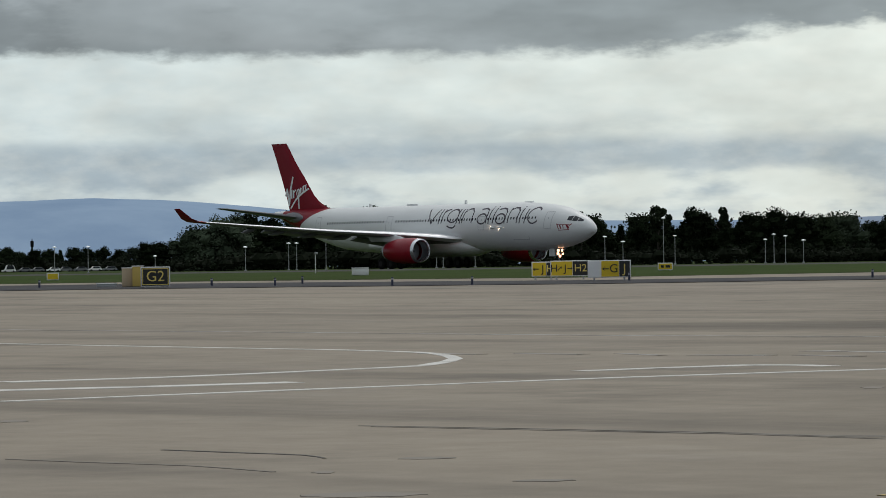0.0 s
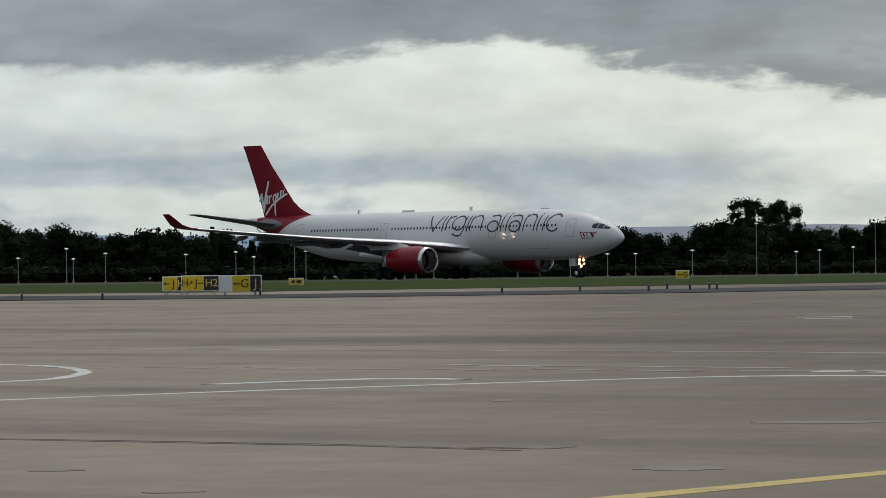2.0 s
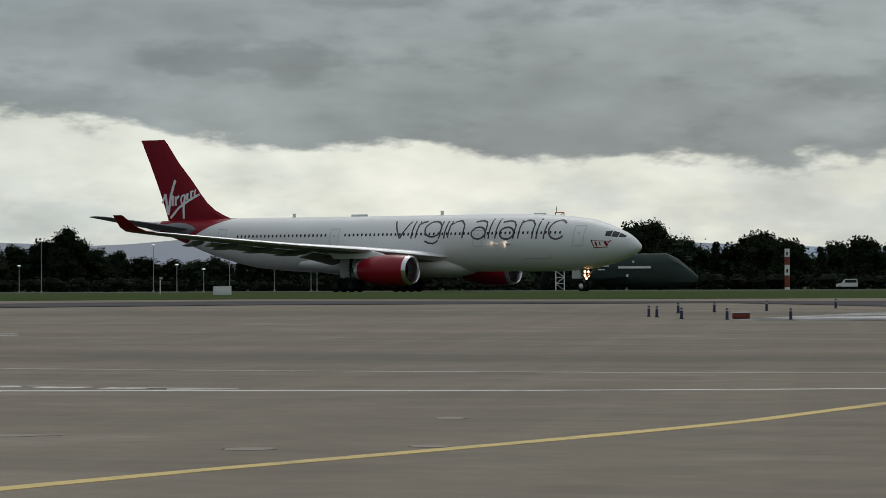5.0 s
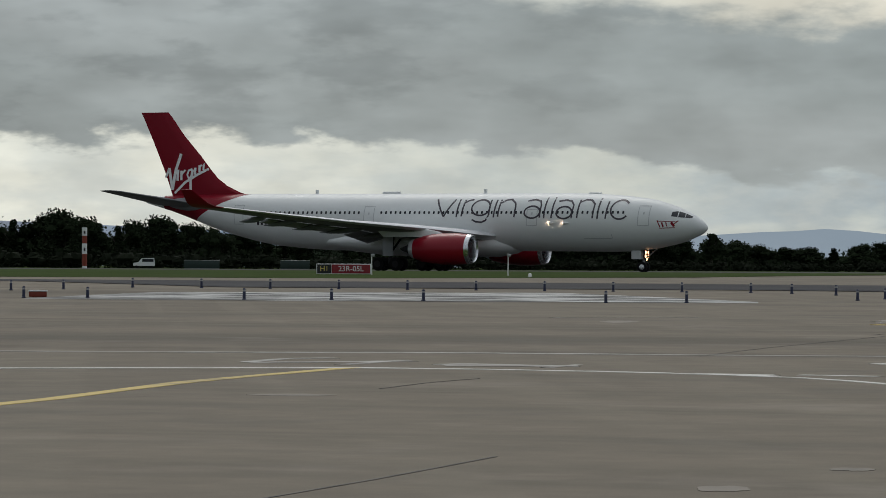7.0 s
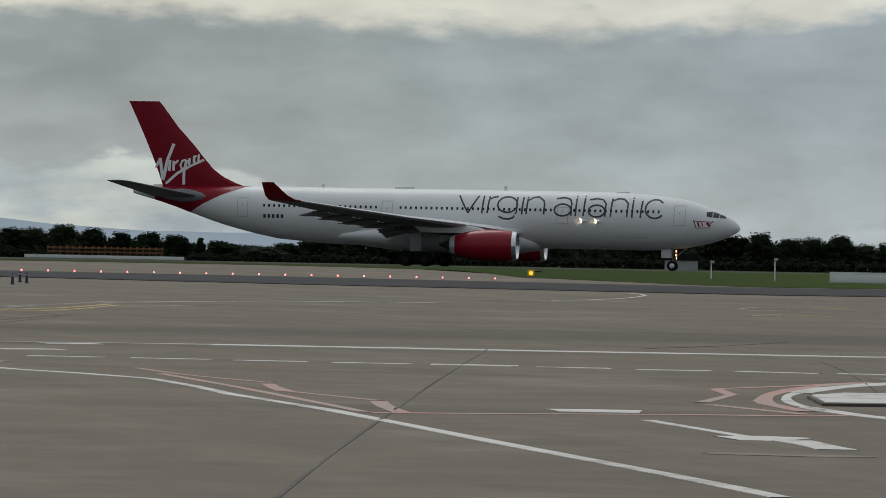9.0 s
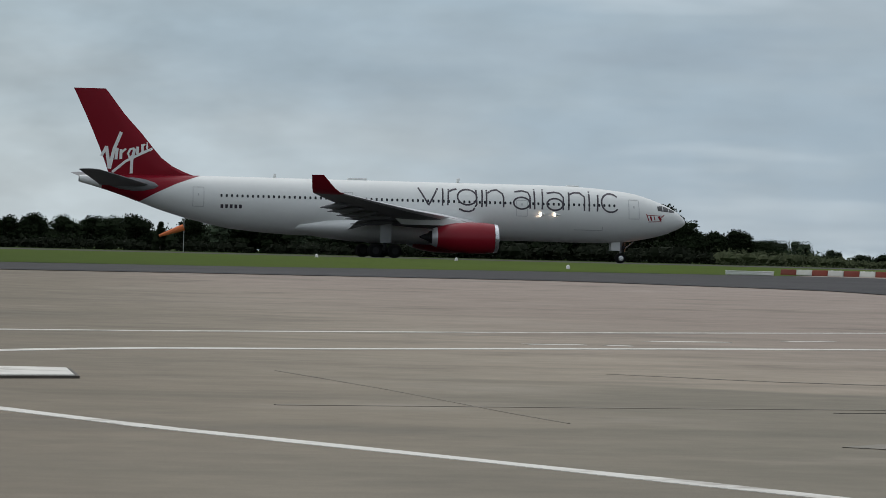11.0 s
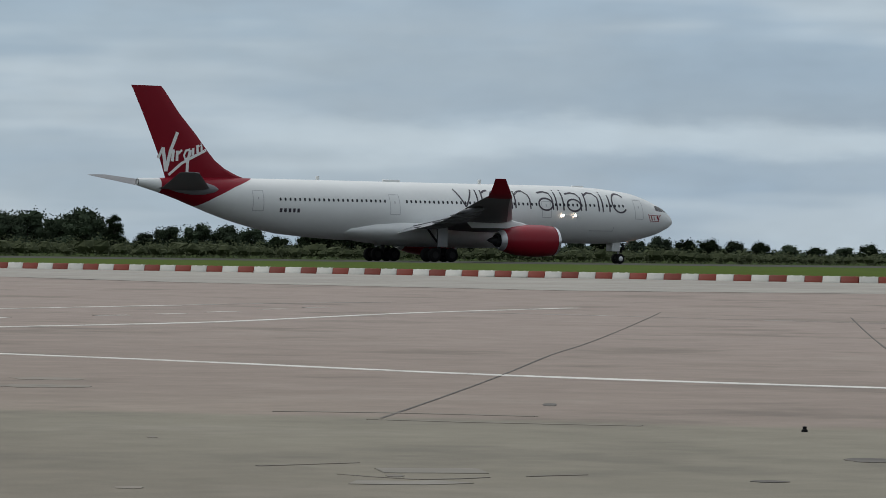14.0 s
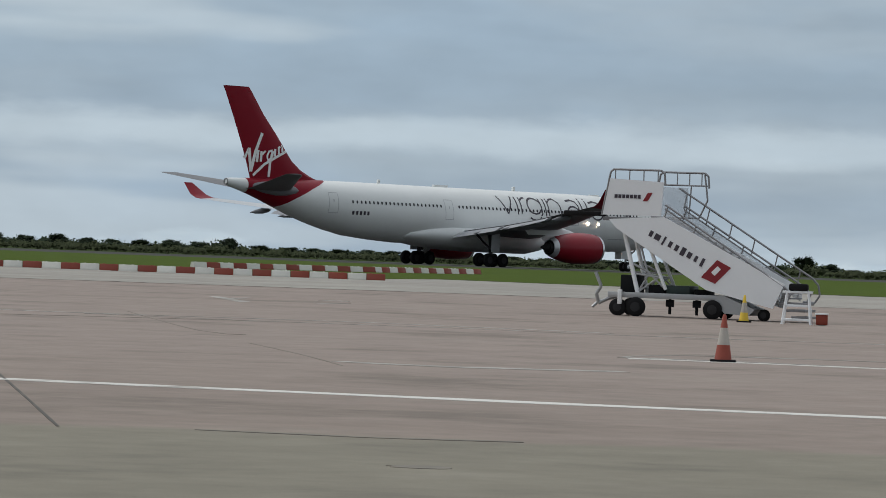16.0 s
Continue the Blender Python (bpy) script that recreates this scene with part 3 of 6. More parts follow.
stripe(FAINT, 0.2, (65.6, 76.4), (69.4, 75.2), (73.8, 73.2))
stripe(PALE, 1.0, (11.0, 32.6), (12.2, 33.7), (14.0, 33.9))
stripe(PALE, 0.5, (11.4, 31.6), (12.1, 32.0))
stripe(PALE, .8, (17.7, 27.1), (18.1, 26.9), (18.5, 26.7))
stripe(PALE, 0.7, (16.6, 25.8), (17.0, 25.5), (17.4, 25.5))
stripe(PALE, 0.8, (12.2, 34.7), (13.0, 35.0), (14.7, 35.2))
stripe(FADED, 1.6, (98.5, 99.8), (93.2, 92.9))
stripe(FADED, 0.8, (96.1, 92.3), (99.3, 93.9))
stripe(FADED, 0.5, (65.8, 95.7), (67.6, 92.0), (69.0, 85.8), (71.1, 79.4), (74.3, 76.5), (78.2, 73.2), (81.1, 66.6))
stripe(FADED, 0.35, (71.7, 77.7), (74.2, 72.8), (77.7, 69.5), (79.8, 65.3), (84.8, 60.1))
stripe(FADED, 0.5, (62.4, 51.0), (64.3, 49.1), (65.2, 46.2))
stripe(FADED, 0.5, (62.4, 51.0), (66.1, 52.4), (69.8, 49.4))
stripe(FADED, 1, (50.7, 48.1), (51.4, 46.0), (54.4, 44.4))
stripe(FADED, 1, (96.3, 97.1), (99.4, 98.9))
stripe(FADED, 1, (101.1, 96.9), (102.1, 96.6))
stripe(PAINT, 0.7, (-72.0, 105.0), (-70.5, 106.0))
stripe(CRACK, 0.6, (-91.2, 129.3), (-91.8, 130.7), (-89.6, 129.5))
stripe(PAINT, 1.0, (-44.2, 34.5), (-43.1, 36.8), (-42.5, 38.9))
stripe(FADED, .9, (-46.4, 56.0), (-43.5, 55.2))
stripe(FADED, .8, (-46.6, 55.8), (-38.3, 55.5))
stripe(PAINT, .9, (-42.0, 44.6), (-41.4, 48.1), (-39.6, 48.1))
stripe(PAINT, .6, (-70.3, 102.9), (-69.0, 103.8))
stripe(PAINT, 1.0, (-36.6, 53.7), (-36.0, 54.2))
stripe(PAINT, 1.0, (-35.3, 53.7), (-34.5, 53.9))
stripe(PAINT, 1.0, (-34.0, 53.7), (-33.2, 53.9))
stripe(FADED, 1.0, (-32.6, 53.4), (-31.6, 54.0))
stripe(YELLOW, .9, (-17.5, 22.0), (-17.6, 24.6), (-17.8, 30.0), (-17.8, 36.0), (-18.1, 43.5), (-19.0, 50.5), (-19.3, 59.2))
stripe(PAINT, .8, (-13.4, 58.1), (-12.0, 57.5))
stripe(PAINT, .45, (-10.70, 61.60), (-9.40, 61.50))
stripe(PAINT, .45, (-9.00, 61.50), (-7.70, 61.50))
stripe(PAINT, .45, (-7.30, 61.40), (-6.10, 61.40))
stripe(PAINT, .45, (-5.70, 61.30), (-4.40, 61.30))
stripe(PAINT, .45, (-4.10, 61.20), (-2.80, 61.20))
stripe(PAINT, .45, (-2.40, 61.10), (-1.20, 61.10))
stripe(PAINT, .45, (-0.80, 60.70), (0.40, 61.00))
stripe(PAINT, .45, (0.80, 61.00), (2.10, 60.60))
stripe(PAINT, 0.5, (-15.30, 58.90), (-13.80, 58.30))
stripe(PAINT, 0.5, (-13.40, 58.20), (-12.10, 58.00))
stripe(PAINT, 0.5, (-11.70, 58.20), (-10.40, 58.00))
stripe(PAINT, 1.1, (-12.00, 70.40), (-11.00, 70.90))
stripe(PAINT, 1.1, (-11.90, 65.60), (-10.90, 66.10))
stripe(FADED, 0.5, (1.8, 134.1), (2.5, 138.7), (3.7, 137.6))
stripe(YELLOW, 0.4, (1.9, 125.3), (3.4, 124.8), (4.7, 123.2))
stripe(FADED, 0.5, (3.8, 134.2), (5.1, 134.5))
stripe(FADED, 0.5, (-1.4, 139.0), (0.4, 142.5))
stripe(YELLOW, 0.4, (4.7, 141.2), (6.2, 139.3))
stripe(FADED, 0.5, (-19.8, 109.8), (-19.7, 114.4), (-19.2, 118.8), (-18.8, 124.5))
stripe(FADED, 0.5, (-13.2, 129.9), (-8.9, 137.2), (-5.1, 145.1), (-2.6, 152.6))
stripe(FADED, 0.5, (-20.3, 111.8), (-19.9, 115.7), (-19.4, 118.7), (-19.1, 124.1))
stripe(FADED, 0.5, (-30.5, 113.0), (-28.3, 115.0), (-26.4, 115.4))
stripe(FADED, 0.45, (-18.3, 115.3), (-16.6, 117.8), (-15.0, 121.2))
stripe(YELLOW, 0.45, (-19.3, 106.3), (-18.1, 106.2), (-17.7, 111.6), (-17.7, 118.0))
stripe(FADED, 0.9, (-22.0, 61.5), (-22.2, 64.2), (-21.6, 65.1))
stripe(FADED, 0.9, (-20.0, 60.7), (-20.0, 62.4), (-20.0, 64.2))
stripe(FADED, 1.6, (-18.6, 62.0), (-17.6, 61.8), (-16.4, 61.3))
stripe(FADED, 0.6, (-16.4, 60.5), (-16.4, 62.6))
stripe(CRACK, 0.3, (-0.9, 76.0), (1.0, 81.0), (2.3, 85.7))
stripe(FADED, 0.45, (27.2, 79.0), (28.5, 78.7))
stripe(FADED, 0.45, (31.1, 81.9), (32.0, 81.5))
stripe(FADED, 0.45, (34.4, 84.2), (35.8, 84.5))
stripe(FADED, 0.45, (37.5, 85.9), (39.0, 86.2))
stripe(PINK, 0.35, (-8.10, 56.00), (-7.10, 53.40), (-6.30, 51.90), (-5.50, 50.60))
stripe(PINK, .7, (-5.50, 50.10), (-5.30, 48.90), (-5.00, 47.50))
stripe(PINK, 0.35, (-5.00, 47.50), (-4.40, 46.40), (-3.60, 44.90))
stripe(PINK, .7, (-3.60, 44.70), (-3.40, 43.20), (-3.10, 41.60))
stripe(PINK, 0.5, (-7.40, 53.50), (-5.90, 49.10), (-4.40, 44.40), (-3.50, 41.50))
stripe(PINK, 0.35, (-3.40, 41.30), (-1.90, 41.80), (-0.10, 42.60), (1.40, 43.00), (2.00, 43.70))
stripe(PAINT, 1.0, (-1.50, 43.10), (-1.00, 43.20), (-0.50, 43.20))
stripe(PINK, .7, (0.40, 51.90), (0.60, 49.60))
stripe(PINK, .55, (0.60, 49.60), (0.20, 46.60))
stripe(PINK, 0.5, (0.40, 51.90), (1.50, 53.90), (2.70, 56.60))
stripe(PINK, 0.5, (0.30, 45.90), (0.90, 44.50), (1.40, 43.40))
stripe(PAINT, 0.5, (-0.40, 40.90), (0.00, 39.50), (0.40, 38.10), (0.70, 37.10))
stripe(PAINT, 1.2, (0.40, 37.00), (0.80, 37.10), (1.10, 37.00))
stripe(PAINT, 1.3, (1.00, 36.90), (1.20, 36.10), (1.40, 35.10))
stripe(PAINT, .5, (1.70, 52.2), (1.40, 50.4), (1.28, 48.8), (1.30, 47.1), (1.45, 45.7), (1.7, 44.6))
stripe(PAINT, .9, (1.45, 45.7), (1.7, 44.6), (2.0, 43.5), (2.4, 42.5), (2.7, 41.4), (3.1, 40.0), (3.9, 37.3), (4.7, 34.8))
stripe(PINK, 0.8, (2.70, 56.60), (1.80, 53.90), (1.20, 50.80), (1.00, 48.50), (1.00, 46.60), (1.40, 44.40))
stripe(PAINT, .45, (2.40, 60.80), (3.60, 60.80))
stripe(PAINT, .5, (2.90, 58.20), (4.60, 59.80))


def island():
    """A low painted kerb that lies in the loop."""
    outline = ((1.55, 49.0), (2.0, 50.1), (3.9, 50.4), (5.6, 50.2), (5.4, 47.4), (3.6, 46.6), (1.65, 46.3))
    ob = tagged(new("kerb_island"), "low white kerb island with dark edge inside the painted loop", "kerb")
    # a dark rim round the kerb, painted in place of its shadow
    bm = bmesh.new()
    loft(bm, [[(x, y, -.02) for x, y in outline], [(x, y, .035) for x, y in outline]])
    part("edge", bm, CRACK, ob, "dark edge drawn in for its shadow")
    bm = bmesh.new()
    cx, cy = 3.4, 48.5
    loft(bm, [[(cx + (x - cx) * k, cy + (y - cy) * k, z) for x, y in outline] for k, z in ((.97, .03), (.97, .048), (.95, .052))])
    part("top", bm, PAINT, ob, "white painted top")


island()
stripe(FADED, 1.0, (-21.9, 61.3), (-19.7, 63.6))
stripe(FADED, 1.0, (-18.3, 61.0), (-16.2, 61.8))
stripe(YELLOW, .6, (-19.4, 106.9), (-18.4, 111.3), (-18.2, 119.4))
stripe(PAINT, .7, (-4.1, 61.5), (-2.7, 61.5))
stripe(PAINT, .5, (-5.2, 144.5), (-2.8, 153.8), (-1.8, 164.9), (-2.6, 170.8))
stripe(PAINT, .5, (-18.9, 122.1), (-14.5, 131.3), (-9.0, 135.2))
stripe(FADED, .5, (1.9, 130.6), (5.0, 136.7))
stripe(FADED, .5, (2.1, 122.3), (3.0, 121.2))
stripe(FADED, .5, (6.3, 127.1), (9.0, 128.0))
stripe(FADED, .5, (6.3, 119.1), (7.5, 118.5))
stripe(PAINT, .75, (4.7, 34.8), (6.8, 29.6), (8.3, 25.7))
stripe(PAINT, .6, (16.4, 70.1), (17.6, 70.4))
stripe(PAINT, .6, (18.0, 70.3), (18.5, 70.3))
stripe(PAINT, .6, (23.5, 76.6), (24.9, 77.8))
stripe(PAINT, .7, (19.9, 74.4), (21.8, 75.1))
stripe(PAINT, .7, (27.3, 79.1), (29.0, 79.9))
stripe(PAINT, .7, (30.9, 81.3), (32.5, 82.7))
stripe(PAINT, .7, (34.5, 84.3), (36.4, 85.7))
stripe(PAINT, .9, (39.3, 91.4), (40.2, 91.3))
stripe(PAINT, .7, (38.1, 87.0), (40.2, 89.0))
stripe(PAINT, .7, (41.4, 89.4), (43.3, 91.1))
stripe(PAINT, 1.0, (43.0, 88.1), (44.6, 88.9))
stripe(PAINT, .6, (45.3, 88.6), (47.4, 90.7))
stripe(FADED, .8, (24.9, 57.5), (25.2, 57.6))
for a, b in (((51.1, 92.7), (52.4, 93.2)), ((54.1, 94.5), (55.3, 95.0)), ((57.0, 96.7), (58.8, 97.9)), ((61.2, 100.5), (62.5, 101.1)), ((64.3, 102.9), (65.6, 103.6))):
    stripe(PAINT, .6, a, b)
stripe(PAINT, .8, (62.0, 50.5), (63.1, 49.2), (65.0, 46.0))
stripe(FADED, 1.0, (39.0, 94.7), (39.8, 95.1))

# ------------------------------------------------------------------ the airliner
# Its own space: the nose at x = 0, the tail at x = -63.7, its right side towards -y, z = 0 the runway.

FAIRING = mat("dull_grey_fairing_paint", (.20, .20, .215), .4, 0, .15, .8)
# near-black metal; on the main gear the airliner's shade is put into it
RIM = mat("near_black_metal", (.035, .035, .037), .7, .3, .2, 3.0, spec=.2)
# wing grey toned down, so the shade beneath the flaps lies in the colour
FLAP = mat("half_shaded_flap_grey", (.30, .31, .33), .5, 0, .12, .5, spec=.3)
SLAT = mat("pale_bare_slat_metal", (.66, .67, .69), .4, .5, .08, .6)
FUSE = [(0.0, 4.38, .03), (.08, 4.39, .22), (.2, 4.42, .38), (.4, 4.44, .55), (.6, 4.47, .70), (.85, 4.50, .86), (1.14, 4.54, 1.02), (1.76, 4.58, 1.33), (2.3, 4.60, 1.54), (2.84, 4.63, 1.74), (3.4, 4.67, 1.92), (4.0, 4.71, 2.09), (4.7, 4.74, 2.27), (5.4, 4.77, 2.43), (6.4, 4.79, 2.58), (8.0, 4.82, 2.74),
        (9.6, 4.87, 2.84), (12, 4.94, 2.90), (15, 4.98, 2.92), (24, 4.98, 2.92), (30, 4.98, 2.92), (36, 4.98, 2.92), (41, 5.0, 2.91), (44, 5.09, 2.83), (47.6, 5.25, 2.67), (50, 5.48, 2.43), (52, 5.72, 2.18), (53.4, 5.90, 1.98),
        (55, 6.14, 1.72), (56.7, 6.43, 1.40), (58.5, 6.74, 1.06), (60, 6.97, .80), (61.6, 7.17, .56), (62.6, 7.29, .41), (62.95, 7.33, .34)]
FX, FZ, FR = [f[0] for f in FUSE], [f[1] for f in FUSE], [f[2] for f in FUSE]


def hull(aft):
    return float(np.interp(aft, FX, FZ)), float(np.interp(aft, FX, FR))


def skin(aft, z, side=-1, off=0.012):
    """The point of the fuselage's skin at that station and height."""
    zc, r = hull(aft)
    h = max(min(z - zc, r * .999), -r * .999)
    y = math.sqrt(r * r - h * h)
    return Vector((-aft, side * (y + off * y / r), z + off * h / r))


def red_front(z):
    """How far aft the red of the tail begins at each height."""
    return float(np.interp(z, [4.2, 5.1, 6.0, 7.0, 7.55, 7.9], [58.2, 56.9, 55.3, 53.2, 51.7, 50.7]))


def decal(bm, path, width, side=-1, off=0.014):
    """A painted stroke along (aft, z) points on the skin."""
    pts = []
    for (a0, z0), (a1, z1) in zip(path, path[1:]):
        k = max(1, int(math.hypot(a1 - a0, z1 - z0) / .35))
        pts += [(a0 + (a1 - a0) * i / k, z0 + (z1 - z0) * i / k) for i in range(k)]
    pts.append(path[-1])
    rows = []
    for i, (a, z) in enumerate(pts):
        p, q = pts[max(i - 1, 0)], pts[min(i + 1, len(pts) - 1)]
        da, dz = q[0] - p[0], q[1] - p[1]
        d = math.hypot(da, dz) or 1.0
        na, nz = -dz / d * width / 2, da / d * width / 2
        rows.append([skin(a + na, z + nz, side, off), skin(a - na, z - nz, side, off)])
    loft(bm, rows, closed=False)


def ring_path(a, z, ra, rz, t0=0.0, t1=360.0, n=22):
    return [(a + ra * math.cos(radians(t0 + (t1 - t0) * i / n)), z + rz * math.sin(radians(t0 + (t1 - t0) * i / n))) for i in range(n + 1)]


def airfoil(le, te, thick, z, y, camber=0.0, up=(0, 0, 1)):
    """A ring of section points from leading to trailing edge, in metres aft."""
    c = te - le
    shape = [(0, 0), (.02, .35), (.08, .72), (.2, .98), (.38, 1.0), (.6, .78), (.8, .42), (1, .03)]
    top = [(le + c * s, thick * .55 * h) for s, h in shape]
    low = [(le + c * s, -thick * .45 * h) for s, h in reversed(shape[1:])]
    u = Vector(up)
    return [Vector((-a, y, z)) + u * h for a, h in top + low]


WING = [(1.0, 20.9, 33.6, 1.25, 3.45), (2.9, 21.9, 33.7, 1.2, 3.55), (6.2, 24.1, 33.9, .95, 3.9), (9.6, 26.4, 34.2, .75, 4.25), (16, 30.7, 36.9, .52, 4.75),
        (22.5, 35.1, 39.7, .36, 5.4), (28.4, 39.0, 42.0, .22, 6.02)]


def wing_at(y):
    return [float(np.interp(y, [w[0] for w in WING], [w[i] for w in WING])) for i in range(1, 5)]


def wheel(bm, c, r, w, n=20):
    turned(bm, Vector(c) - Vector((0, w / 2, 0)), Vector(c) + Vector((0, w / 2, 0)),
           [(0, r * .55), (.02, r * .86), (w * .2, r * .98), (w * .5, r), (w * .8, r * .98), (w - .02, r * .86), (w, r * .55)], n, True, True)


def rim(bm, c, r, w, n=16):
    turned(bm, Vector(c) - Vector((0, w / 2 + .02, 0)), Vector(c) + Vector((0, w / 2 + .02, 0)), [(0, r * .2), (.01, r * .5), (w + .03, r * .5), (w + .04, r * .2)], n, True, True)


def gear_wheel(parent, c, r, w, metal=None):
    bm = bmesh.new()
    wheel(bm, c, r, w)
    tyre = part("wheel", bm, RUBBER, parent, "black rubber tyre")
    bm = bmesh.new()
    rim(bm, c, r, w)
    part("rim", bm, metal or STEEL, tyre, "bare metal rim")


def airliner():
    plane = tagged(new("airliner"), "white twin-engined airliner with red tail fin rolling along the runway", "airplane")
    # fuselage
    bm = bmesh.new()
    n = 48
    rings = []
    stations = sorted(set([round(v, 3) for v in FX] + [50.4 + .35 * i for i in range(32)]))
    for a in stations:
        zc, r = hull(a)
        rings.append([(-a, r * math.sin(2 * math.pi * i / n), zc + r * math.cos(2 * math.pi * i / n)) for i in range(n)])
    loft(bm, rings)
    body = part("fuselage", bm, WHITE, plane, "white painted fuselage")
    bm = bmesh.new()
    rows = []
    for k in range(65):
        th = 2 * math.pi * k / 64
        a0 = 53.0
        for _ in range(30):
            zc, r = hull(a0)
            a0 = .5 * a0 + .5 * red_front(zc + r * math.cos(th))
        row = []
        for q in range(15):
            a = a0 + (60.7 - a0) * q / 14
            zc, r = hull(a)
            row.append((-a, (r + .015) * math.sin(th), zc + (r + .015) * math.cos(th)))
        rows.append(row)
    loft(bm, rows, closed=False)
    part("tail_band", bm, RED, body, "deep red paint wrapped round the tail")
    bm = bmesh.new()
    turned(bm, (-62.9, 0, 7.33), (-63.3, 0, 7.37), [(0, .33), (.12, .31), (.12, .24), (-.3, .2)], 20, cap1=True)
    part("exhaust", bm, STEEL, body, "dark steel tail exhaust")
    # belly fairing
    bm = bmesh.new()
    rings = []
    for a, ry, rz, zc in [(19.6, .4, .2, 2.4), (20.6, 1.7, .8, 2.6), (22.5, 2.7, 1.35, 2.8), (26, 3.1, 1.55, 3.0), (31, 3.15, 1.6, 3.05), (35, 3.1, 1.5, 3.1), (38, 2.85, 1.2, 3.1),
                          (40.5, 2.3, .75, 3.05), (42.2, 1.2, .35, 2.75), (43, .3, .1, 2.6)]:
        rings.append([(-a, ry * math.sin(2 * math.pi * i / 32), zc + rz * math.cos(2 * math.pi * i / 32)) for i in range(32)])
    loft(bm, rings)
    part("belly_fairing", bm, WHITE, plane)
    # cabin windows, one by one
    pane = bmesh.new()
    pts = [(.105 * sx, .155 * sz) for sx, sz in ((-1, -.6), (-.6, -1), (.6, -1), (1, -.6), (1, .6), (.6, 1), (-.6, 1), (-1, .6))]
    outer = [pane.verts.new((x, 0, z)) for x, z in pts]
    inner = [pane.verts.new((x * .75, .012, z * .8)) for x, z in pts]
    for i in range(8):
        pane.faces.new((outer[i], outer[(i + 1) % 8], inner[(i + 1) % 8], inner[i]))
    pane.faces.new(inner)
    me = mesh_of("window", pane, GLASS, False)
    for side in (-1, 1):
        for a0, a1 in ((8.0, 17.0), (18.9, 34.4), (36.9, 49.1)):
            for i in range(int((a1 - a0) / .533) + 1):
                a = a0 + i * .533
                p = skin(a, 5.92, side, .02)
                zc, r = hull(a)
                w = new("window", me)
                w.parent = body
                w.matrix_local = Matrix.Translation(p) @ Matrix.Rotation(math.pi if side > 0 else 0, 4, "Z") @ Matrix.Rotation(-math.asin((5.92 - zc) / r), 4, "X")
    # doors: outline and small pane
    for side in (-1, 1):
        for a, w, h in ((5.9, 1.1, 1.95), (17.7, 1.1, 1.6), (35.75, 1.1, 1.95), (50.95, 1.1, 1.95)):
            bm = bmesh.new()
            z0, z1 = 4.62, 4.62 + h
            if a > 50:
                z0, z1 = z0 + .15, z1 + .15
            decal(bm, [(a - w / 2, z0), (a + w / 2, z0), (a + w / 2, z1), (a - w / 2, z1), (a - w / 2, z0)], .07, side)
            decal(bm, [(a - .07, z0 + 1.2), (a + .07, z0 + 1.2)], .22, side, .018)
            part("door", bm, LINE, body, "cabin door outlined in grey")
        bm = bmesh.new()
        decal(bm, [(9.2, 3.35), (12.2, 3.35)], .07, side)
        decal(bm, [(9.2, 3.35), (9.2, 3.75)], .07, side)
        part("cargo_door", bm, LINE, body, "cargo door seam")
        # cockpit glass
        for i, (a0, a1, z0, z1, z2, z3) in enumerate(((1.35, 1.95, 5.36, 5.40, 5.52, 5.80), (2.02, 2.62, 5.41, 5.45, 5.83, 6.02), (2.69, 3.25, 5.46, 5.54, 6.04, 5.98))):
            bm = bmesh.new()
            rows = []
            for k in range(5):
                f = k / 4
                a = a0 + (a1 - a0) * f
                lo, hi = z0 + (z1 - z0) * f, z2 + (z3 - z2) * f
                rows.append([skin(a, lo + (hi - lo) * j / 4, side, .018) for j in range(5)])
            loft(bm, rows, closed=False)
            part("cockpit_window", bm, GLASS, body, "dark cockpit pane")
    # painted marks, as plain strokes and rings
    for side in (-1, 1):
        w = .17
        marks = [
            [(28.42, 7.28), (27.39, 5.5)], [(26.38, 7.26), (27.39, 5.5)], [(25.86, 7.26), (25.96, 5.47)], [(25.26, 7.22), (25.42, 5.53)], [(25.2, 6.95), (24.85, 7.14), (24.4, 7.23)],
            ring_path(23.38, 6.41, 1.0, .79), [(22.42, 7.2), (22.41, 5.7), (22.74, 5.12), (23.19, 4.94), (23.77, 4.99), (24.24, 5.21)], [(21.78, 7.21), (21.88, 5.42)],
            [(21.32, 7.22), (21.42, 5.49)], [(21.26, 6.87), (20.79, 7.17), (20.23, 7.24), (19.69, 6.84), (19.59, 6.44), (19.63, 5.46)],
            ring_path(17.72, 5.95, .84, .6), [(18.41, 7.09), (17.62, 7.22), (17.02, 7.06), (16.84, 6.65), (16.86, 5.39)], [(16.34, 7.42), (16.4, 5.34)], [(15.48, 7.43), (15.6, 5.35)],
            ring_path(14.26, 5.9, .83, .6), [(15.05, 7.03), (14.27, 7.16), (13.68, 7.05), (13.34, 6.65), (13.42, 5.33)], [(12.73, 7.19), (12.84, 5.34)],
            [(12.69, 6.95), (12.16, 7.19), (11.58, 7.15), (11.12, 6.75), (11.19, 5.32)], [(10.6, 7.34), (10.67, 5.27)], [(9.68, 7.01), (9.82, 5.28)],
            ring_path(8.38, 6.2, .96, .95, 140, -140)]
        if side < 0:
            stretch = lambda p: p
        else:
            stretch = lambda p: [(36.1 - a, z) for a, z in p]
        for m in marks:
            bm = bmesh.new()
            decal(bm, stretch(m), w, side)
            part("title_stroke", bm, TITLE, body, "thin dark painted stroke")
        for k in range(5):
            bm = bmesh.new()
            a = 48.7 - .47 * k
            decal(bm, [(a, 4.85), (a - .27, 4.85)], .38, side)
            part("registration_bar", bm, TITLE, body, "small dark painted bar")
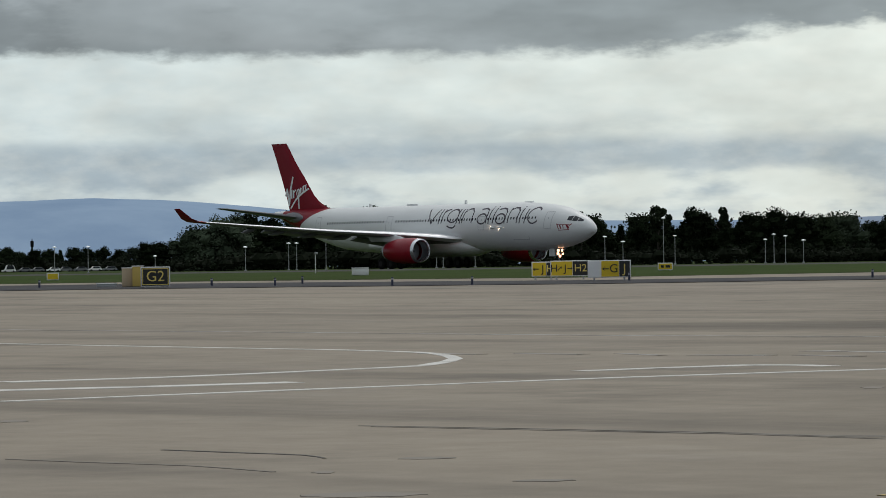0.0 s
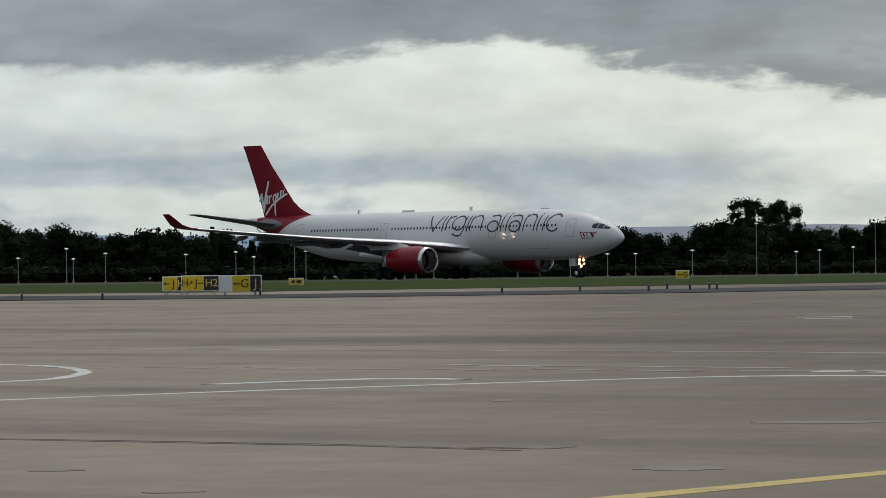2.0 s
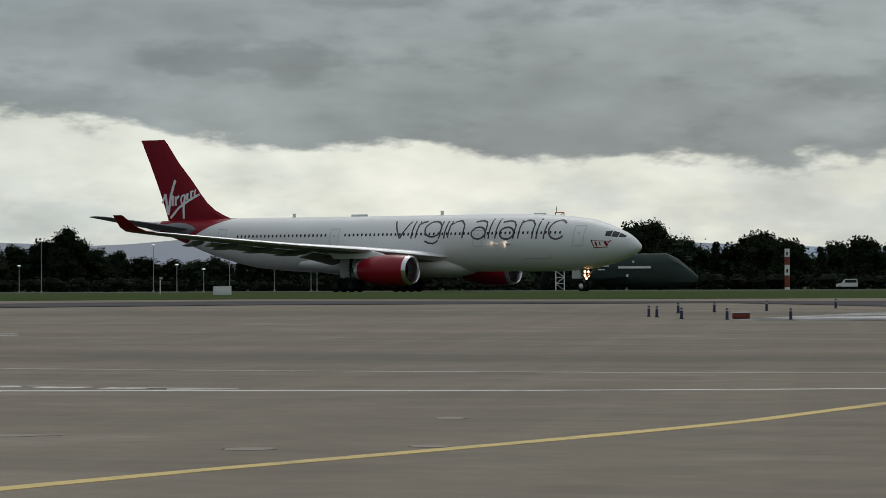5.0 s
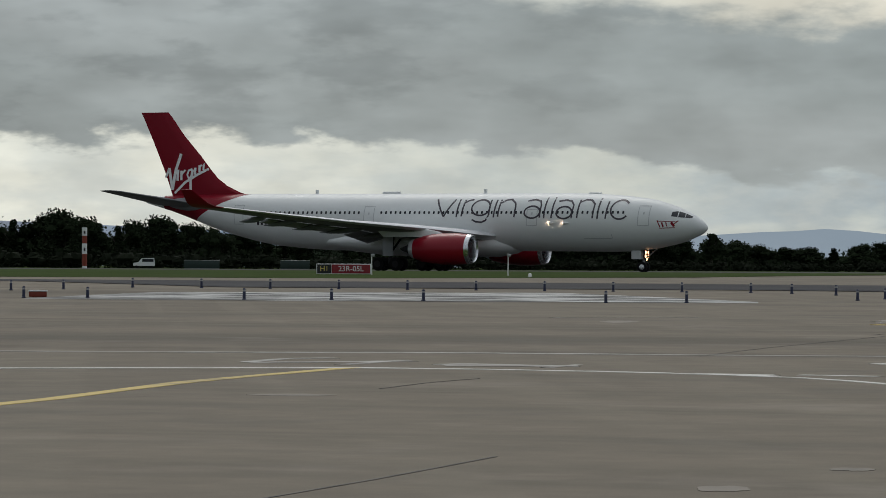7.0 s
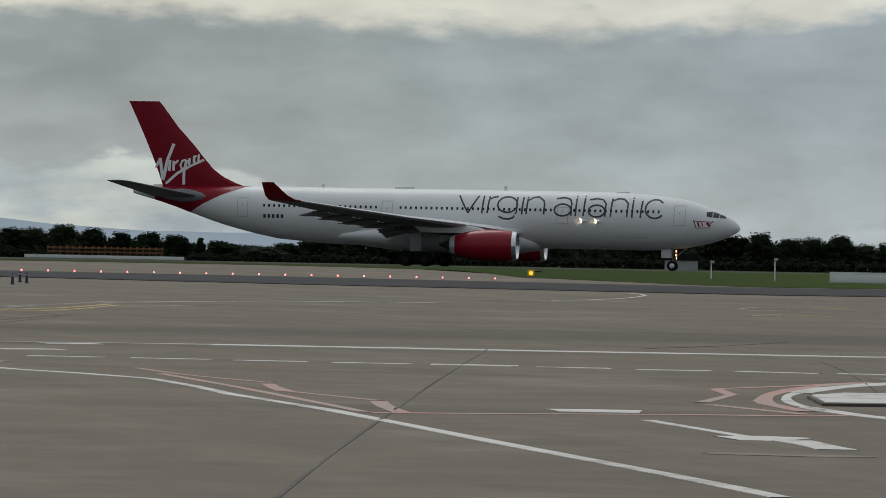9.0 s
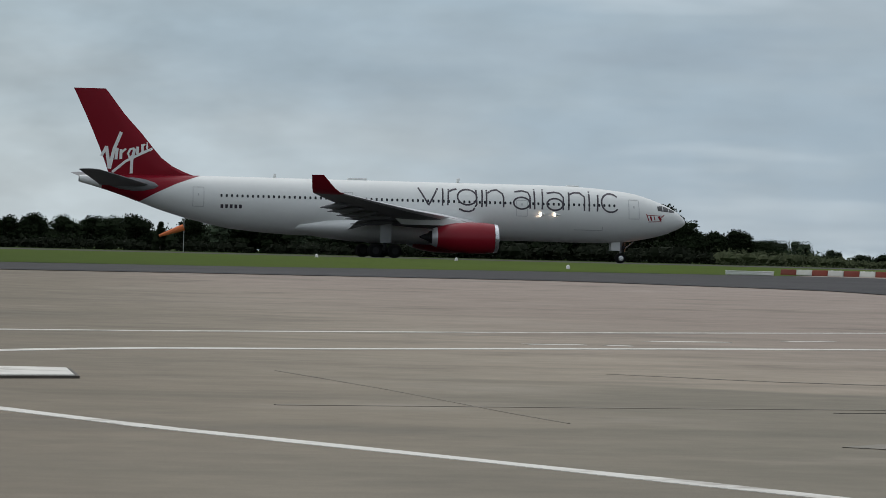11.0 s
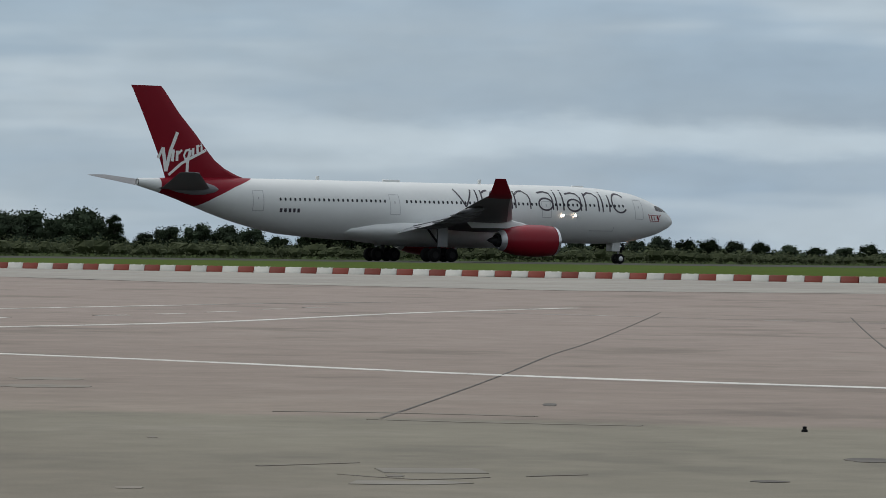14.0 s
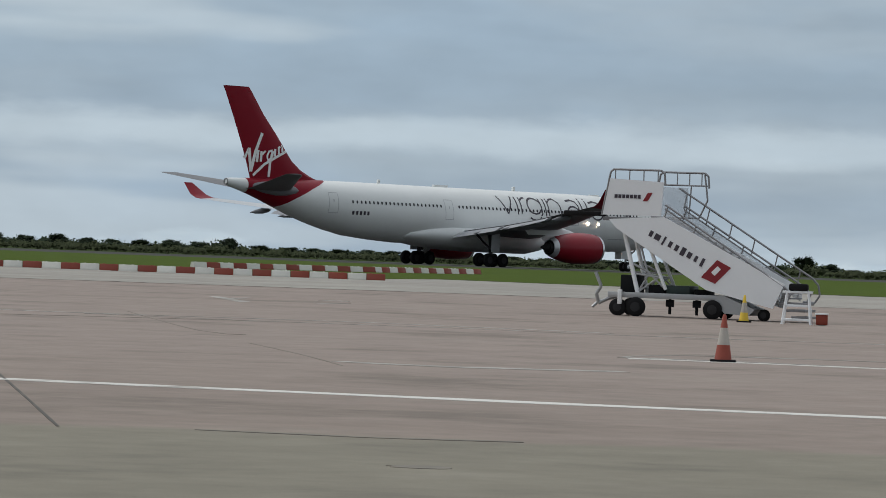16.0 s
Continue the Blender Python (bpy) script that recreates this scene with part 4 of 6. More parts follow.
        for j, (p, q, wd) in enumerate((((4.54, 5.15), (4.25, 4.45), .10), ((4.1, 4.95), (3.95, 4.5), .16), ((3.7, 4.95), (3.6, 4.55), .10), ((3.2, 4.95), (2.9, 4.55), .24), ((2.9, 4.8), (2.55, 5.1), .10), ((4.3, 4.36), (2.85, 4.42), .07), ((4.45, 5.05), (2.8, 5.0), .06))):
            bm = bmesh.new()
            decal(bm, [p, q], wd, side)
            part("nose_emblem", bm, RED, body, "small red painted emblem")
        for a in (14.2, 15.7):
            p = skin(a, 4.85, side, .0)
            d = Vector((-1, side * .06, 0)).normalized()
            bm = bmesh.new()
            turned(bm, p + Vector((.55, 0, 0)), p + Vector((.55, 0, 0)) + d, [(0, .02), (.25, .08), (.5, .14), (.58, .16), (.57, .15), (.46, .145)], 16, True)
            blister = part("lamp_fairing", bm, WHITE, body)
            bm = bmesh.new()
            turned(bm, p + Vector((.55, 0, 0)) + d * .50, p + Vector((.55, 0, 0)) + d * 2, [(0, .142), (.04, .14), (.065, .09)], 16, True, True)
            part("side_lamp", bm, LAMP_WHITE, blister, "lit white lamp facing aft")
    # roof aerials
    for a, l, h in ((12.0, 1.4, .12), (34.5, 2.0, .22), (24.0, .3, .45), (43.0, .3, .4)):
        bm = bmesh.new()
        zc, r = hull(a)
        box(bm, -a - l / 2, -a + l / 2, -.12, .12, zc + r - .05, zc + r + h, .04)
        part("aerial", bm, WHITE, body)
    # fin
    bm = bmesh.new()
    fin = [(7.0, 50.4, 59.9, .5), (7.75, 50.9, 59.95, .5), (8.2, 52.2, 60.1, .55), (8.8, 53.5, 60.3, .6), (9.6, 54.6, 60.6, .6), (10.6, 55.5, 61.0, .58), (12.0, 56.65, 61.6, .52),
           (14.0, 58.5, 62.5, .42), (16.1, 60.1, 63.5, .3), (16.55, 60.5, 63.75, .2)]
    loft(bm, [[Vector((-a, s, z)) for a, s in [(le, 0), (le + .25 * (te - le) * .3, th * .38), (le + (te - le) * .35, th * .5), (le + (te - le) * .75, th * .26), (te, .02),
                                               (te, -.02), (le + (te - le) * .75, -th * .26), (le + (te - le) * .35, -th * .5), (le + .25 * (te - le) * .3, -th * .38)]] for z, le, te, th in fin])
    tail = part("tail_fin", bm, RED, plane, "deep red vertical tail fin")
    for side in (-1, 1):
        def on_fin(a, z):
            le = float(np.interp(z, [f[0] for f in fin], [f[1] for f in fin]))
            te = float(np.interp(z, [f[0] for f in fin], [f[2] for f in fin]))
            th = float(np.interp(z, [f[0] for f in fin], [f[3] for f in fin]))
            s = min(max((a - le) / (te - le), 0), 1)
            return Vector((-a, side * (float(np.interp(s, [0, .075, .35, .75, 1], [0, th * .38, th * .5, th * .26, .02])) + .05), z))
        for path, w in (([(60.76, 9.67), (60.3, 10.67)], .26), ([(60.3, 10.67), (60.1, 9.4), (59.95, 8.4)], .34), ([(59.95, 8.4), (59.51, 10.39), (58.82, 12.16)], .34), ([(59.2, 10.5), (59.3, 9.35)], .3),
                        ([(58.8, 10.4), (58.82, 9.4)], .28), ([(58.76, 10.05), (58.3, 10.47)], .22), ([(57.45, 10.54), (57.88, 10.42), (58.08, 9.98), (57.95, 9.58), (57.62, 9.75)], .22),
                        ([(57.41, 10.5), (57.69, 9.31), (57.72, 7.96)], .3), ([(57.11, 10.7), (57.16, 9.96)], .28), ([(56.64, 10.96), (56.62, 10.2)], .26), ([(56.6, 10.85), (56.14, 11.08), (56.18, 10.44)], .22),
                        ([(59.65, 8.05), (58.34, 9.18), (56.86, 9.96), (55.6, 10.55)], .26)):
            bm = bmesh.new()
            rows = []
            pts = []
            for p, q in zip(path, path[1:]):
                k = max(1, int(math.hypot(q[0] - p[0], q[1] - p[1]) / .3))
                pts += [(p[0] + (q[0] - p[0]) * i / k, p[1] + (q[1] - p[1]) * i / k) for i in range(k)]
            pts.append(path[-1])
            for i, (a, z) in enumerate(pts):
                p, q = pts[max(i - 1, 0)], pts[min(i + 1, len(pts) - 1)]
                d = math.hypot(q[0] - p[0], q[1] - p[1]) or 1
                na, nz = -(q[1] - p[1]) / d * w / 2, (q[0] - p[0]) / d * w / 2
                rows.append([on_fin(a + na, z + nz), on_fin(a - na, z - nz)])
            loft(bm, rows, closed=False)
            part("fin_stroke", bm, FIN_WHITE, tail, "white brushed stroke")
    # tailplane, wings, engines
    for side in (-1, 1):
        bm = bmesh.new()
        loft(bm, [airfoil(le, te, th, z, side * y) for y, le, te, th, z in ((.6, 55.4, 61.0, .55, 6.75), (1.6, 56.0, 61.1, .5, 6.85), (9.0, 61.2, 63.4, .2, 8.05), (9.45, 61.9, 63.4, .1, 8.12))])
        part("tailplane", bm, WING_SHADE, plane, "grey horizontal tailplane")
        bm = bmesh.new()
        rings = []
        for a, ry, rz in ((55.0, .03, .05), (55.4, .22, .34), (56.4, .36, .62), (57.6, .38, .7), (59.0, .3, .55), (60.2, .14, .28), (60.8, .03, .05)):
            zc, r = hull(a)
            rings.append([(-a, side * (r - .12) + ry * math.cos(2 * math.pi * i / 20), 6.72 + (a - 55) * .05 + rz * math.sin(2 * math.pi * i / 20)) for i in range(20)])
        loft(bm, rings)
        part("tailplane_fairing", bm, FAIRING, plane, "grey fairing at the tailplane's root")
        bm = bmesh.new()
        loft(bm, [airfoil(le, te, th, z, side * y) for y, le, te, th, z in WING])
        # faces on the lower side take the grey with the shade painted in
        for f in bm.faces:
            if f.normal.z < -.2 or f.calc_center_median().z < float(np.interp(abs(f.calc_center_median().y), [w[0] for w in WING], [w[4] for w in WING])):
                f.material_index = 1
            c = f.calc_center_median()
            le, te, th, z = wing_at(abs(c.y))
            if (-c.x - le) / (te - le) < .10:
                f.material_index = 2
        wing = part("wing", bm, [WING_GREY, WING_SHADE, SLAT], plane, "swept grey wing drooping flaps")
        bm = bmesh.new()
        loft(bm, [airfoil(39.0, 42.0, .22, 6.02, side * 28.4), airfoil(39.5, 42.15, .2, 6.12, side * 29.1, up=(0, -side * .3, .95)), airfoil(40.1, 42.3, .16, 6.5, side * 29.8, up=(0, -side * .7, .7)),
                  airfoil(41.3, 42.45, .08, 7.72, side * 30.75, up=(0, -side * .95, .3))])
        part("winglet", bm, RED, wing, "red upturned winglet")
        # flaps and their track fairings
        for y0, y1 in ((3.2, 9.2), (10.0, 20.0)):
            bm = bmesh.new()
            rows = []
            for k in range(5):
                y = y0 + (y1 - y0) * k / 4
                le, te, th, z = wing_at(y)
                c = (te - le) * .17
                rows.append([Vector((-a, side * y, zz)) for a, zz in ((te - .1, z - .05), (te + c * .5, z - .12 - c * .10), (te + c, z - .16 - c * .33), (te + c * .5, z - .28 - c * .14), (te - .1, z - .25))])
            loft(bm, rows)
            part("flap", bm, FLAP, wing, "grey lowered flap")
        for y, l in ((6.6, 4.6), (11.6, 4.6), (15.2, 4.0), (18.8, 3.5), (22.0, 2.8)):
            bm = bmesh.new()
            le, te, th, z = wing_at(y)
            turned(bm, (-(te - l * .62), side * y, z - .25), (-(te + l * .45), side * y, z - .62), [(0, .02), (l * .15, .2), (l * .45, .3), (l * .8, .2), (l * 1.05, .03)], 12, True, True)
            part("flap_fairing", bm, WING_SHADE, wing)
        # engine
        y, z = side * 9.37, 2.2
        bm = bmesh.new()
        turned(bm, (-21.3, y, z), (-30, y, z), [(.22, 1.25), (.12, 1.40), (.5, 1.48), (1.6, 1.58), (3.0, 1.57), (4.2, 1.48), (5.2, 1.30), (6.1, 1.04), (6.12, .96), (5.2, .9)], 40)
        eng = part("engine", bm, NACELLE, plane, "bright red engine nacelle")
        bm = bmesh.new()
        turned(bm, (-21.2, y, z), (-30, y, z), [(1.4, 1.18), (.5, 1.20), (.12, 1.25), (0, 1.32), (.06, 1.40), (.3, 1.46), (.42, 1.49)], 40)
        part("inlet_lip", bm, SILVER, eng, "polished metal intake lip")
        bm = bmesh.new()
        turned(bm, (-21.2, y, z), (-30, y, z), [(1.9, 1.2), (1.95, .35), (1.2, .02)], 32, cap1=True)
        part("fan", bm, FAN, eng, "dark fan and spinner")
        bm = bmesh.new()
        turned(bm, (-21.2, y, z), (-30, y, z), [(5.6, .8), (6.5, .68), (7.0, .56), (7.0, .42), (7.6, .22), (8.0, .03)], 28)
        part("exhaust_cone", bm, RIM, eng, "sooty dark exhaust cone")
        bm = bmesh.new()
        turned(bm, (-21.2, y, z), (-30, y, z), [(6.12, 1.03), (6.2, 1.04), (6.75, .82), (6.74, .76), (6.1, .8)], 32)
        part("nozzle_ring", bm, SLAT, eng, "pale metal nozzle ring")
        bm = bmesh.new()
        loft(bm, [airfoil(23.4, 31.0, .34, z + 1.2, y, up=(0, 1, 0)), airfoil(25.0, 31.6, .3, z + 1.75, y, up=(0, 1, 0)), airfoil(26.6, 32.0, .26, 4.25, y, up=(0, 1, 0))])
        part("pylon", bm, WHITE, eng, "white engine pylon")
        # main gear
        gear = tagged(new("main_gear"), "four-wheel landing gear")
        gear.parent = plane
        gx, gy = -32.15, side * 5.34
        bm = bmesh.new()
        tube(bm, (gx, gy, .7), (gx + .15, gy - side * .35, 3.6), .2)
        tube(bm, (gx - 1.05, gy, .66), (gx + 1.05, gy, .70), .15)
        tube(bm, (gx, gy, 1.7), (gx + .1, gy - side * 2.2, 3.2), .1)
        part("strut", bm, RIM, gear, "dark oleo strut and bogie beam")
        for dx in (-.99, .99):
            for dy in (-.7, .7):
                gear_wheel(gear, (gx + dx, gy + dy, .70), .70, .46, RIM)
        bm = bmesh.new()
        box(bm, gx - .55, gx + .6, gy + side * .55, gy + side * .62, 1.5, 3.6, .02)
        part("gear_door", bm, WING_GREY, gear, "pale grey gear door")
    # nose gear
    gear = tagged(new("nose_gear"), "twin-wheel nose gear")
    gear.parent = plane
    bm = bmesh.new()
    tube(bm, (-6.79, 0, .52), (-6.7, 0, 2.4), .12)
    tube(bm, (-6.75, 0, 1.2), (-5.4, 0, 2.3), .07)
    tube(bm, (-6.79, -.45, .525), (-6.79, .45, .525), .07)
    part("strut", bm, STEEL, gear, "steel nose strut")
    for dy in (-.36, .36):
        gear_wheel(gear, (-6.79, dy, .525), .525, .36, SILVER)
    # lamps added beyond the real ones, to imitate their wide orange bloom
    for dy, z in ((-.34, 1.6), (.34, 1.6), (-.05, 1.32), (-.3, 1.98), (.3, 1.98)):
        bm = bmesh.new()
        turned(bm, (-6.6, dy, z), (-6.4, dy * 1.05 - .06, z), [(0, .05), (.06, .19), (.24, .21), (.24, .19), (.1, .18)], 14, True)
        can = part("lamp_housing", bm, RIM, gear)
        bm = bmesh.new()
        turned(bm, (-6.49, dy, z), (-6.29, dy * 1.05 - .06, z), [(0, .175), (.04, .17), (.07, .1)], 14, True, True)
        part("landing_lamp", bm, LAMP, can, "lit landing lamp on the nose strut, cluster widened for glow")
    for s in (-1, 1):
        bm = bmesh.new()
        box(bm, -7.9, -6.9, s * .5 - .02, s * .5 + .02, 1.3, 2.2, .01)
        part("gear_door", bm, WHITE, gear, "white gear door")
    return plane


plane = airliner()

# ------------------------------------------------------------------ airfield signs and small fixtures

SIGN_YELLOW = mat("yellow_sign_face", (.72, .52, .02), .5, 0, .1, 2.0)
SIGN_BLACK = mat("black_sign_face", (.015, .015, .016), .5)
SIGN_RED = mat("dark_red_sign_face", (.24, .012, .02), .5, 0, .1, 2.0)
SIGN_WHITE = mat("white_sign_panel", (.82, .83, .83), .5, 0, .08, 2.0)
LETTER_YELLOW = mat("yellow_lettering", (.75, .60, .15), .5)
BEIGE = mat("beige_cabinet_paint", (.55, .44, .30), .6, 0, .15, 2.0)
MUSTARD = mat("mustard_cabinet_paint", (.55, .40, .10), .6, 0, .15, 2.0)
NAVY = mat("dark_blue_post_paint", (.02, .025, .06), .5, 0, .2, 4.0)
BLOCK_RED = mat("red_plastic_block", (.22, .036, .018), .6, 0, .25, 1.5, per_piece=.15)
BLOCK_WHITE = mat("white_plastic_block", (.66, .65, .60), .6, 0, .22, 1.5, per_piece=.1)
GALV = mat("galvanised_steel", (.40, .41, .42), .5, .6, .15, 3.0)
LIT_RED = mat("lit_red_lamp", (.8, .1, .1), .3, glow=(1.0, .18, .16), power=5.0)
LIT_AMBER = mat("lit_amber_lamp", (.9, .6, .1), .3, glow=(1.0, .45, .04), power=1.6)
LIT_HEAD = mat("pale_lamp_glass", (.9, .92, .92), .3, glow=(.85, .95, 1.0), power=.35)
ORANGE = mat("orange_cloth", (.70, .18, .06), .8, 0, .15, 2.0)


def at(az, r, turn=0.0, lift=0.0):
    """A pose on the ground at a bearing and distance; local -y faces the viewpoint, turned by some degrees."""
    x, y = polar(az, r)
    return pose(x, y, ground_z(x, y) + lift, 0, 0, turn - az)


def lettering(text, size, depth=.01):
    cu = bpy.data.curves.new("lettering", "FONT")
    cu.body, cu.size, cu.align_x, cu.align_y, cu.extrude = text, size, "CENTER", "CENTER", depth
    ob = bpy.data.objects.new("lettering", cu)
    scene.collection.objects.link(ob)
    me = bpy.data.meshes.new_from_object(ob.evaluated_get(bpy.context.evaluated_depsgraph_get()))
    bpy.data.objects.remove(ob)
    return me


def arrow_bm(w, turn):
    """A flat arrow that points along -x, turned."""
    bm = bmesh.new()
    box(bm, -w * .3, w * .5, -.012, 0, -w * .08, w * .08)
    v = [bm.verts.new(p) for p in ((-w * .55, -.012, 0), (-w * .12, -.012, w * .34), (-w * .12, -.012, -w * .34), (-w * .3, -.012, 0))]
    bm.faces.new((v[0], v[1], v[3]))
    bm.faces.new((v[0], v[3], v[2]))
    bmesh.ops.rotate(bm, verts=bm.verts, cent=(0, 0, 0), matrix=Matrix.Rotation(radians(turn), 3, "Y"))
    return bm


def sign_board(m, panels, height, label, base=.18, frame=True):
    """A low airfield sign; each panel: width, face, marks [(kind, value, x, material)]."""
    s = tagged(new("airfield_sign"), label, "sign", "airfield signs")
    s.matrix_basis = m
    total = sum(p[0] for p in panels)
    bm = bmesh.new()
    box(bm, -total / 2 - .04, total / 2 + .04, 0, .22, base, base + height, .02)
    part("casing", bm, SIGN_WHITE, s, "pale metal casing")
    for x in (-total * .36, total * .36):
        bm = bmesh.new()
        box(bm, x - .05, x + .05, .05, .15, -.1, base + .02)
        box(bm, x - .1, x + .1, .0, .2, -.1, .03)
        part("leg", bm, GALV, s)
    x = -total / 2
    for w, face, marks in panels:
        bm = bmesh.new()
        box(bm, x + .012, x + w - .012, -.012, .01, base + .05, base + height - .05)
        f = part("face", bm, face, s)
        for kind, value, dx, size, material in marks:
            if kind == "text":
                ob = new("lettering", lettering(value, size))
                ob.data.materials.append(material)
                ob.parent = f
                ob.matrix_local = Matrix.Translation((x + w / 2 + dx, -.022, base + height / 2)) @ Matrix.Rotation(math.pi / 2, 4, "X")
            elif kind == "arrow":
                ob = part("arrow", arrow_bm(size, value), material, f)
                ob.matrix_local = Matrix.Translation((x + w / 2 + dx, -.014, base + height / 2))
            else:
                bm = bmesh.new()
                lo, hi = (value - .022, value + .022) if kind == "edge" else (-value, value)
                box(bm, -size, size, -.01, 0, lo, hi)
                ob = part("mark", bm, material, f)
                ob.matrix_local = Matrix.Translation((x + w / 2 + dx, -.014, base + height / 2))
        x += w
    return s


K = SIGN_BLACK
sign_board(at(-49.6, 208), [(1.52, K, [("text", "G2", 0, .82, LETTER_YELLOW), ("upright", .44, -.69, .022, LETTER_YELLOW), ("upright", .44, .69, .022, LETTER_YELLOW), ("edge", .43, 0, .7, LETTER_YELLOW), ("edge", -.43, 0, .7, LETTER_YELLOW)])], 1.08, "black taxiway sign with yellow G2", .06)
sign_board(at(-43.78, 219), [(.80, SIGN_YELLOW, [("arrow", 0, -.2, .34, K), ("text", "J", .2, .62, K)]), (.45, K, [("text", "H", 0, .62, LETTER_YELLOW)])], .85, "yellow and black taxiway direction sign")
sign_board(at(-43.38, 218), [(1.22, SIGN_YELLOW, [("text", "H", -.44, .6, K), ("arrow", 135, -.12, .3, K), ("text", "J", .2, .6, K), ("arrow", 180, .46, .28, K)]),
                              (.92, K, [("text", "H2", 0, .6, LETTER_YELLOW)])], .9, "yellow and black taxiway sign with H2")
sign_board(at(-42.79, 209), [(.70, SIGN_WHITE, []), (.98, SIGN_YELLOW, [("arrow", 0, -.24, .36, K), ("text", "G", .2, .66, K)]), (.6, K, [("text", "J", 0, .7, LETTER_YELLOW)])], .95, "white, yellow and black taxiway sign with G and J")
sign_board(at(-41.95, 266), [(.95, SIGN_YELLOW, [("bar", .09, -.2, .10, K), ("bar", .09, .18, .16, K)])], .5, "small yellow taxiway sign on the grass", .05)
sign_board(at(-36.15, 290), [(.95, SIGN_YELLOW, [("arrow", 0, -.18, .36, K), ("text", "G", .22, .5, K)])], .66, "small yellow taxiway sign with G on the grass", .03)
sign_board(at(-51.13, 257), [(.72, SIGN_YELLOW, [])], .48, "small yellow sign on the grass seen edge on", .05)
sign_board(at(-18.22, 266), [(1.02, K, [("text", "H1", 0, .5, LETTER_YELLOW)]), (2.70, SIGN_RED, [("text", "23R-05L", 0, .52, SIGN_WHITE)])], .72, "red runway holding sign beside black H1", .04)
sign_board(at(3.53, 235), [(3.05, SIGN_RED, [("text", "23R-05L", 0, .6, SIGN_WHITE)]), (1.14, K, [("text", "H1", 0, .6, LETTER_YELLOW)])], .86, "red runway holding sign with black H1 panel", .06)


def panel_box(name, label, category, m, w, d, h, material, lift=.05):
    ob = tagged(new(name), label, category)
    ob.matrix_basis = m
    bm = bmesh.new()
    box(bm, -w / 2, w / 2, 0, d, lift, lift + h, .03)
    b = part("body", bm, material, ob)
    bm = bmesh.new()
    box(bm, -w / 2 - .03, w / 2 + .03, -.03, d + .03, lift + h, lift + h + .05, .01)
    part("lid", bm, SIGN_WHITE, b, "pale weathered lid")
    bm = bmesh.new()
    box(bm, -w / 2 + .06, w / 2 - .06, .06, d - .06, -.15, lift + .01)
    part("plinth", bm, GALV, b)
    return ob


panel_box("cabinet", "beige metal cabinet beside the sign", "cabinet", at(-50.0, 211), .74, .6, 1.0, BEIGE)
panel_box("cabinet", "mustard yellow cabinet beside the sign", "cabinet", at(-49.86, 210.5), .62, .5, 1.1, MUSTARD)
panel_box("cabinet", "low grey concrete cover", "cabinet", at(-50.33, 211), 1.1, .6, .2, GALV, .0)
panel_box("marker_board", "white marker board on the grass", "marker", at(-46.53, 261), 1.16, .12, .46, SIGN_WHITE, .05)
panel_box("marker_board", "white marker board on the grass", "marker", at(-30.57, 281), 1.33, .12, .6, SIGN_WHITE, .03)
panel_box("cabinet", "beige cabinet behind the barrier", "cabinet", at(27.05, 229.5), .58, .5, 1.0, BEIGE)
panel_box("barrier_wall", "low white concrete wall beside the sign", "wall", at(2.58, 229.5), 3.7, .3, .6, SIGN_WHITE, .02)


def framed_box():
    ob = tagged(new("control_box"), "beige framed box with a dark panel", "box")
    ob.matrix_basis = at(26.88, 229.5)
    for x0, x1, z0, z1 in ((-.3, -.23, .05, .75), (.23, .3, .05, .75), (-.23, .23, .05, .12), (-.23, .23, .68, .75)):
        bm = bmesh.new()
        box(bm, x0, x1, -.05, .3, z0, z1)
        part("frame", bm, BEIGE, ob)
    bm = bmesh.new()
    box(bm, -.23, .23, .05, .28, .12, .68)
    p = part("panel", bm, SIGN_BLACK, ob, "dark panel")
    bm = bmesh.new()
    box(bm, -.09, .09, .03, .05, .3, .5)
    part("plate", bm, BEIGE, p)


framed_box()


def post_proto():
    ob = tagged(new("bollard"), "slim dark blue taxiway edge post", "bollard", "edge posts")
    bm = bmesh.new()
    turned(bm, (0, 0, -.05), (0, 0, 1), [(0, .09), (.09, .09), (.11, .065), (.48, .06), (.52, .035), (.53, .0)], 10, True)
    b = part("post", bm, NAVY, ob)
    bm = bmesh.new()
    turned(bm, (0, 0, .34), (0, 0, 1), [(0, .064), (.07, .064)], 10, True, True)
    part("band", bm, GALV, b, "reflective band")
    return ob


post = post_proto()
far_row = [at(-21.38 + 1.03 * i, 188 - .9 * i) for i in range(10)] + [at(-11.5, 177), at(-10.84, 173)]
near_row = [at(a, r) for a, r in ((-24.17, 163), (-24.05, 161), (-23.73, 173), (-23.68, 156), (-23.19, 176), (-23.0, 154), (-22.41, 180), (-22.05, 153), (-19.71, 151), (-18.4, 151), (-17.02, 150),
                                  (-14.28, 148), (-13.07, 149), (-10.52, 158), (-10.11, 162), (-10.0, 169), (-9.9, 166))]
left_row = [at(a, r) for a, r in ((-51.33, 212), (-48.76, 210), (-47.81, 206), (-47.4, 213), (-46.05, 200), (-44.85, 199), (-42.49, 207), (-38.86, 205), (-37.69, 209), (-36.66, 206), (-36.38, 216), (-36.04, 208), (-35.75, 212), (-35.64, 210))]
post.matrix_basis = far_row[0]
for m in far_row[1:] + near_row + left_row:
    copy_thing(post, m)


def small_lamp(m, material, label, size):
    ob = tagged(new("taxiway_light"), label, "light", "lights set along the taxiway")
    ob.matrix_basis = m
    bm = bmesh.new()
    turned(bm, (0, 0, -.02), (0, 0, 1), [(0, size * 1.1), (.05, size), (.06, size * .6)], 12, True, True)
    part("base", bm, GALV, ob)
    bm = bmesh.new()
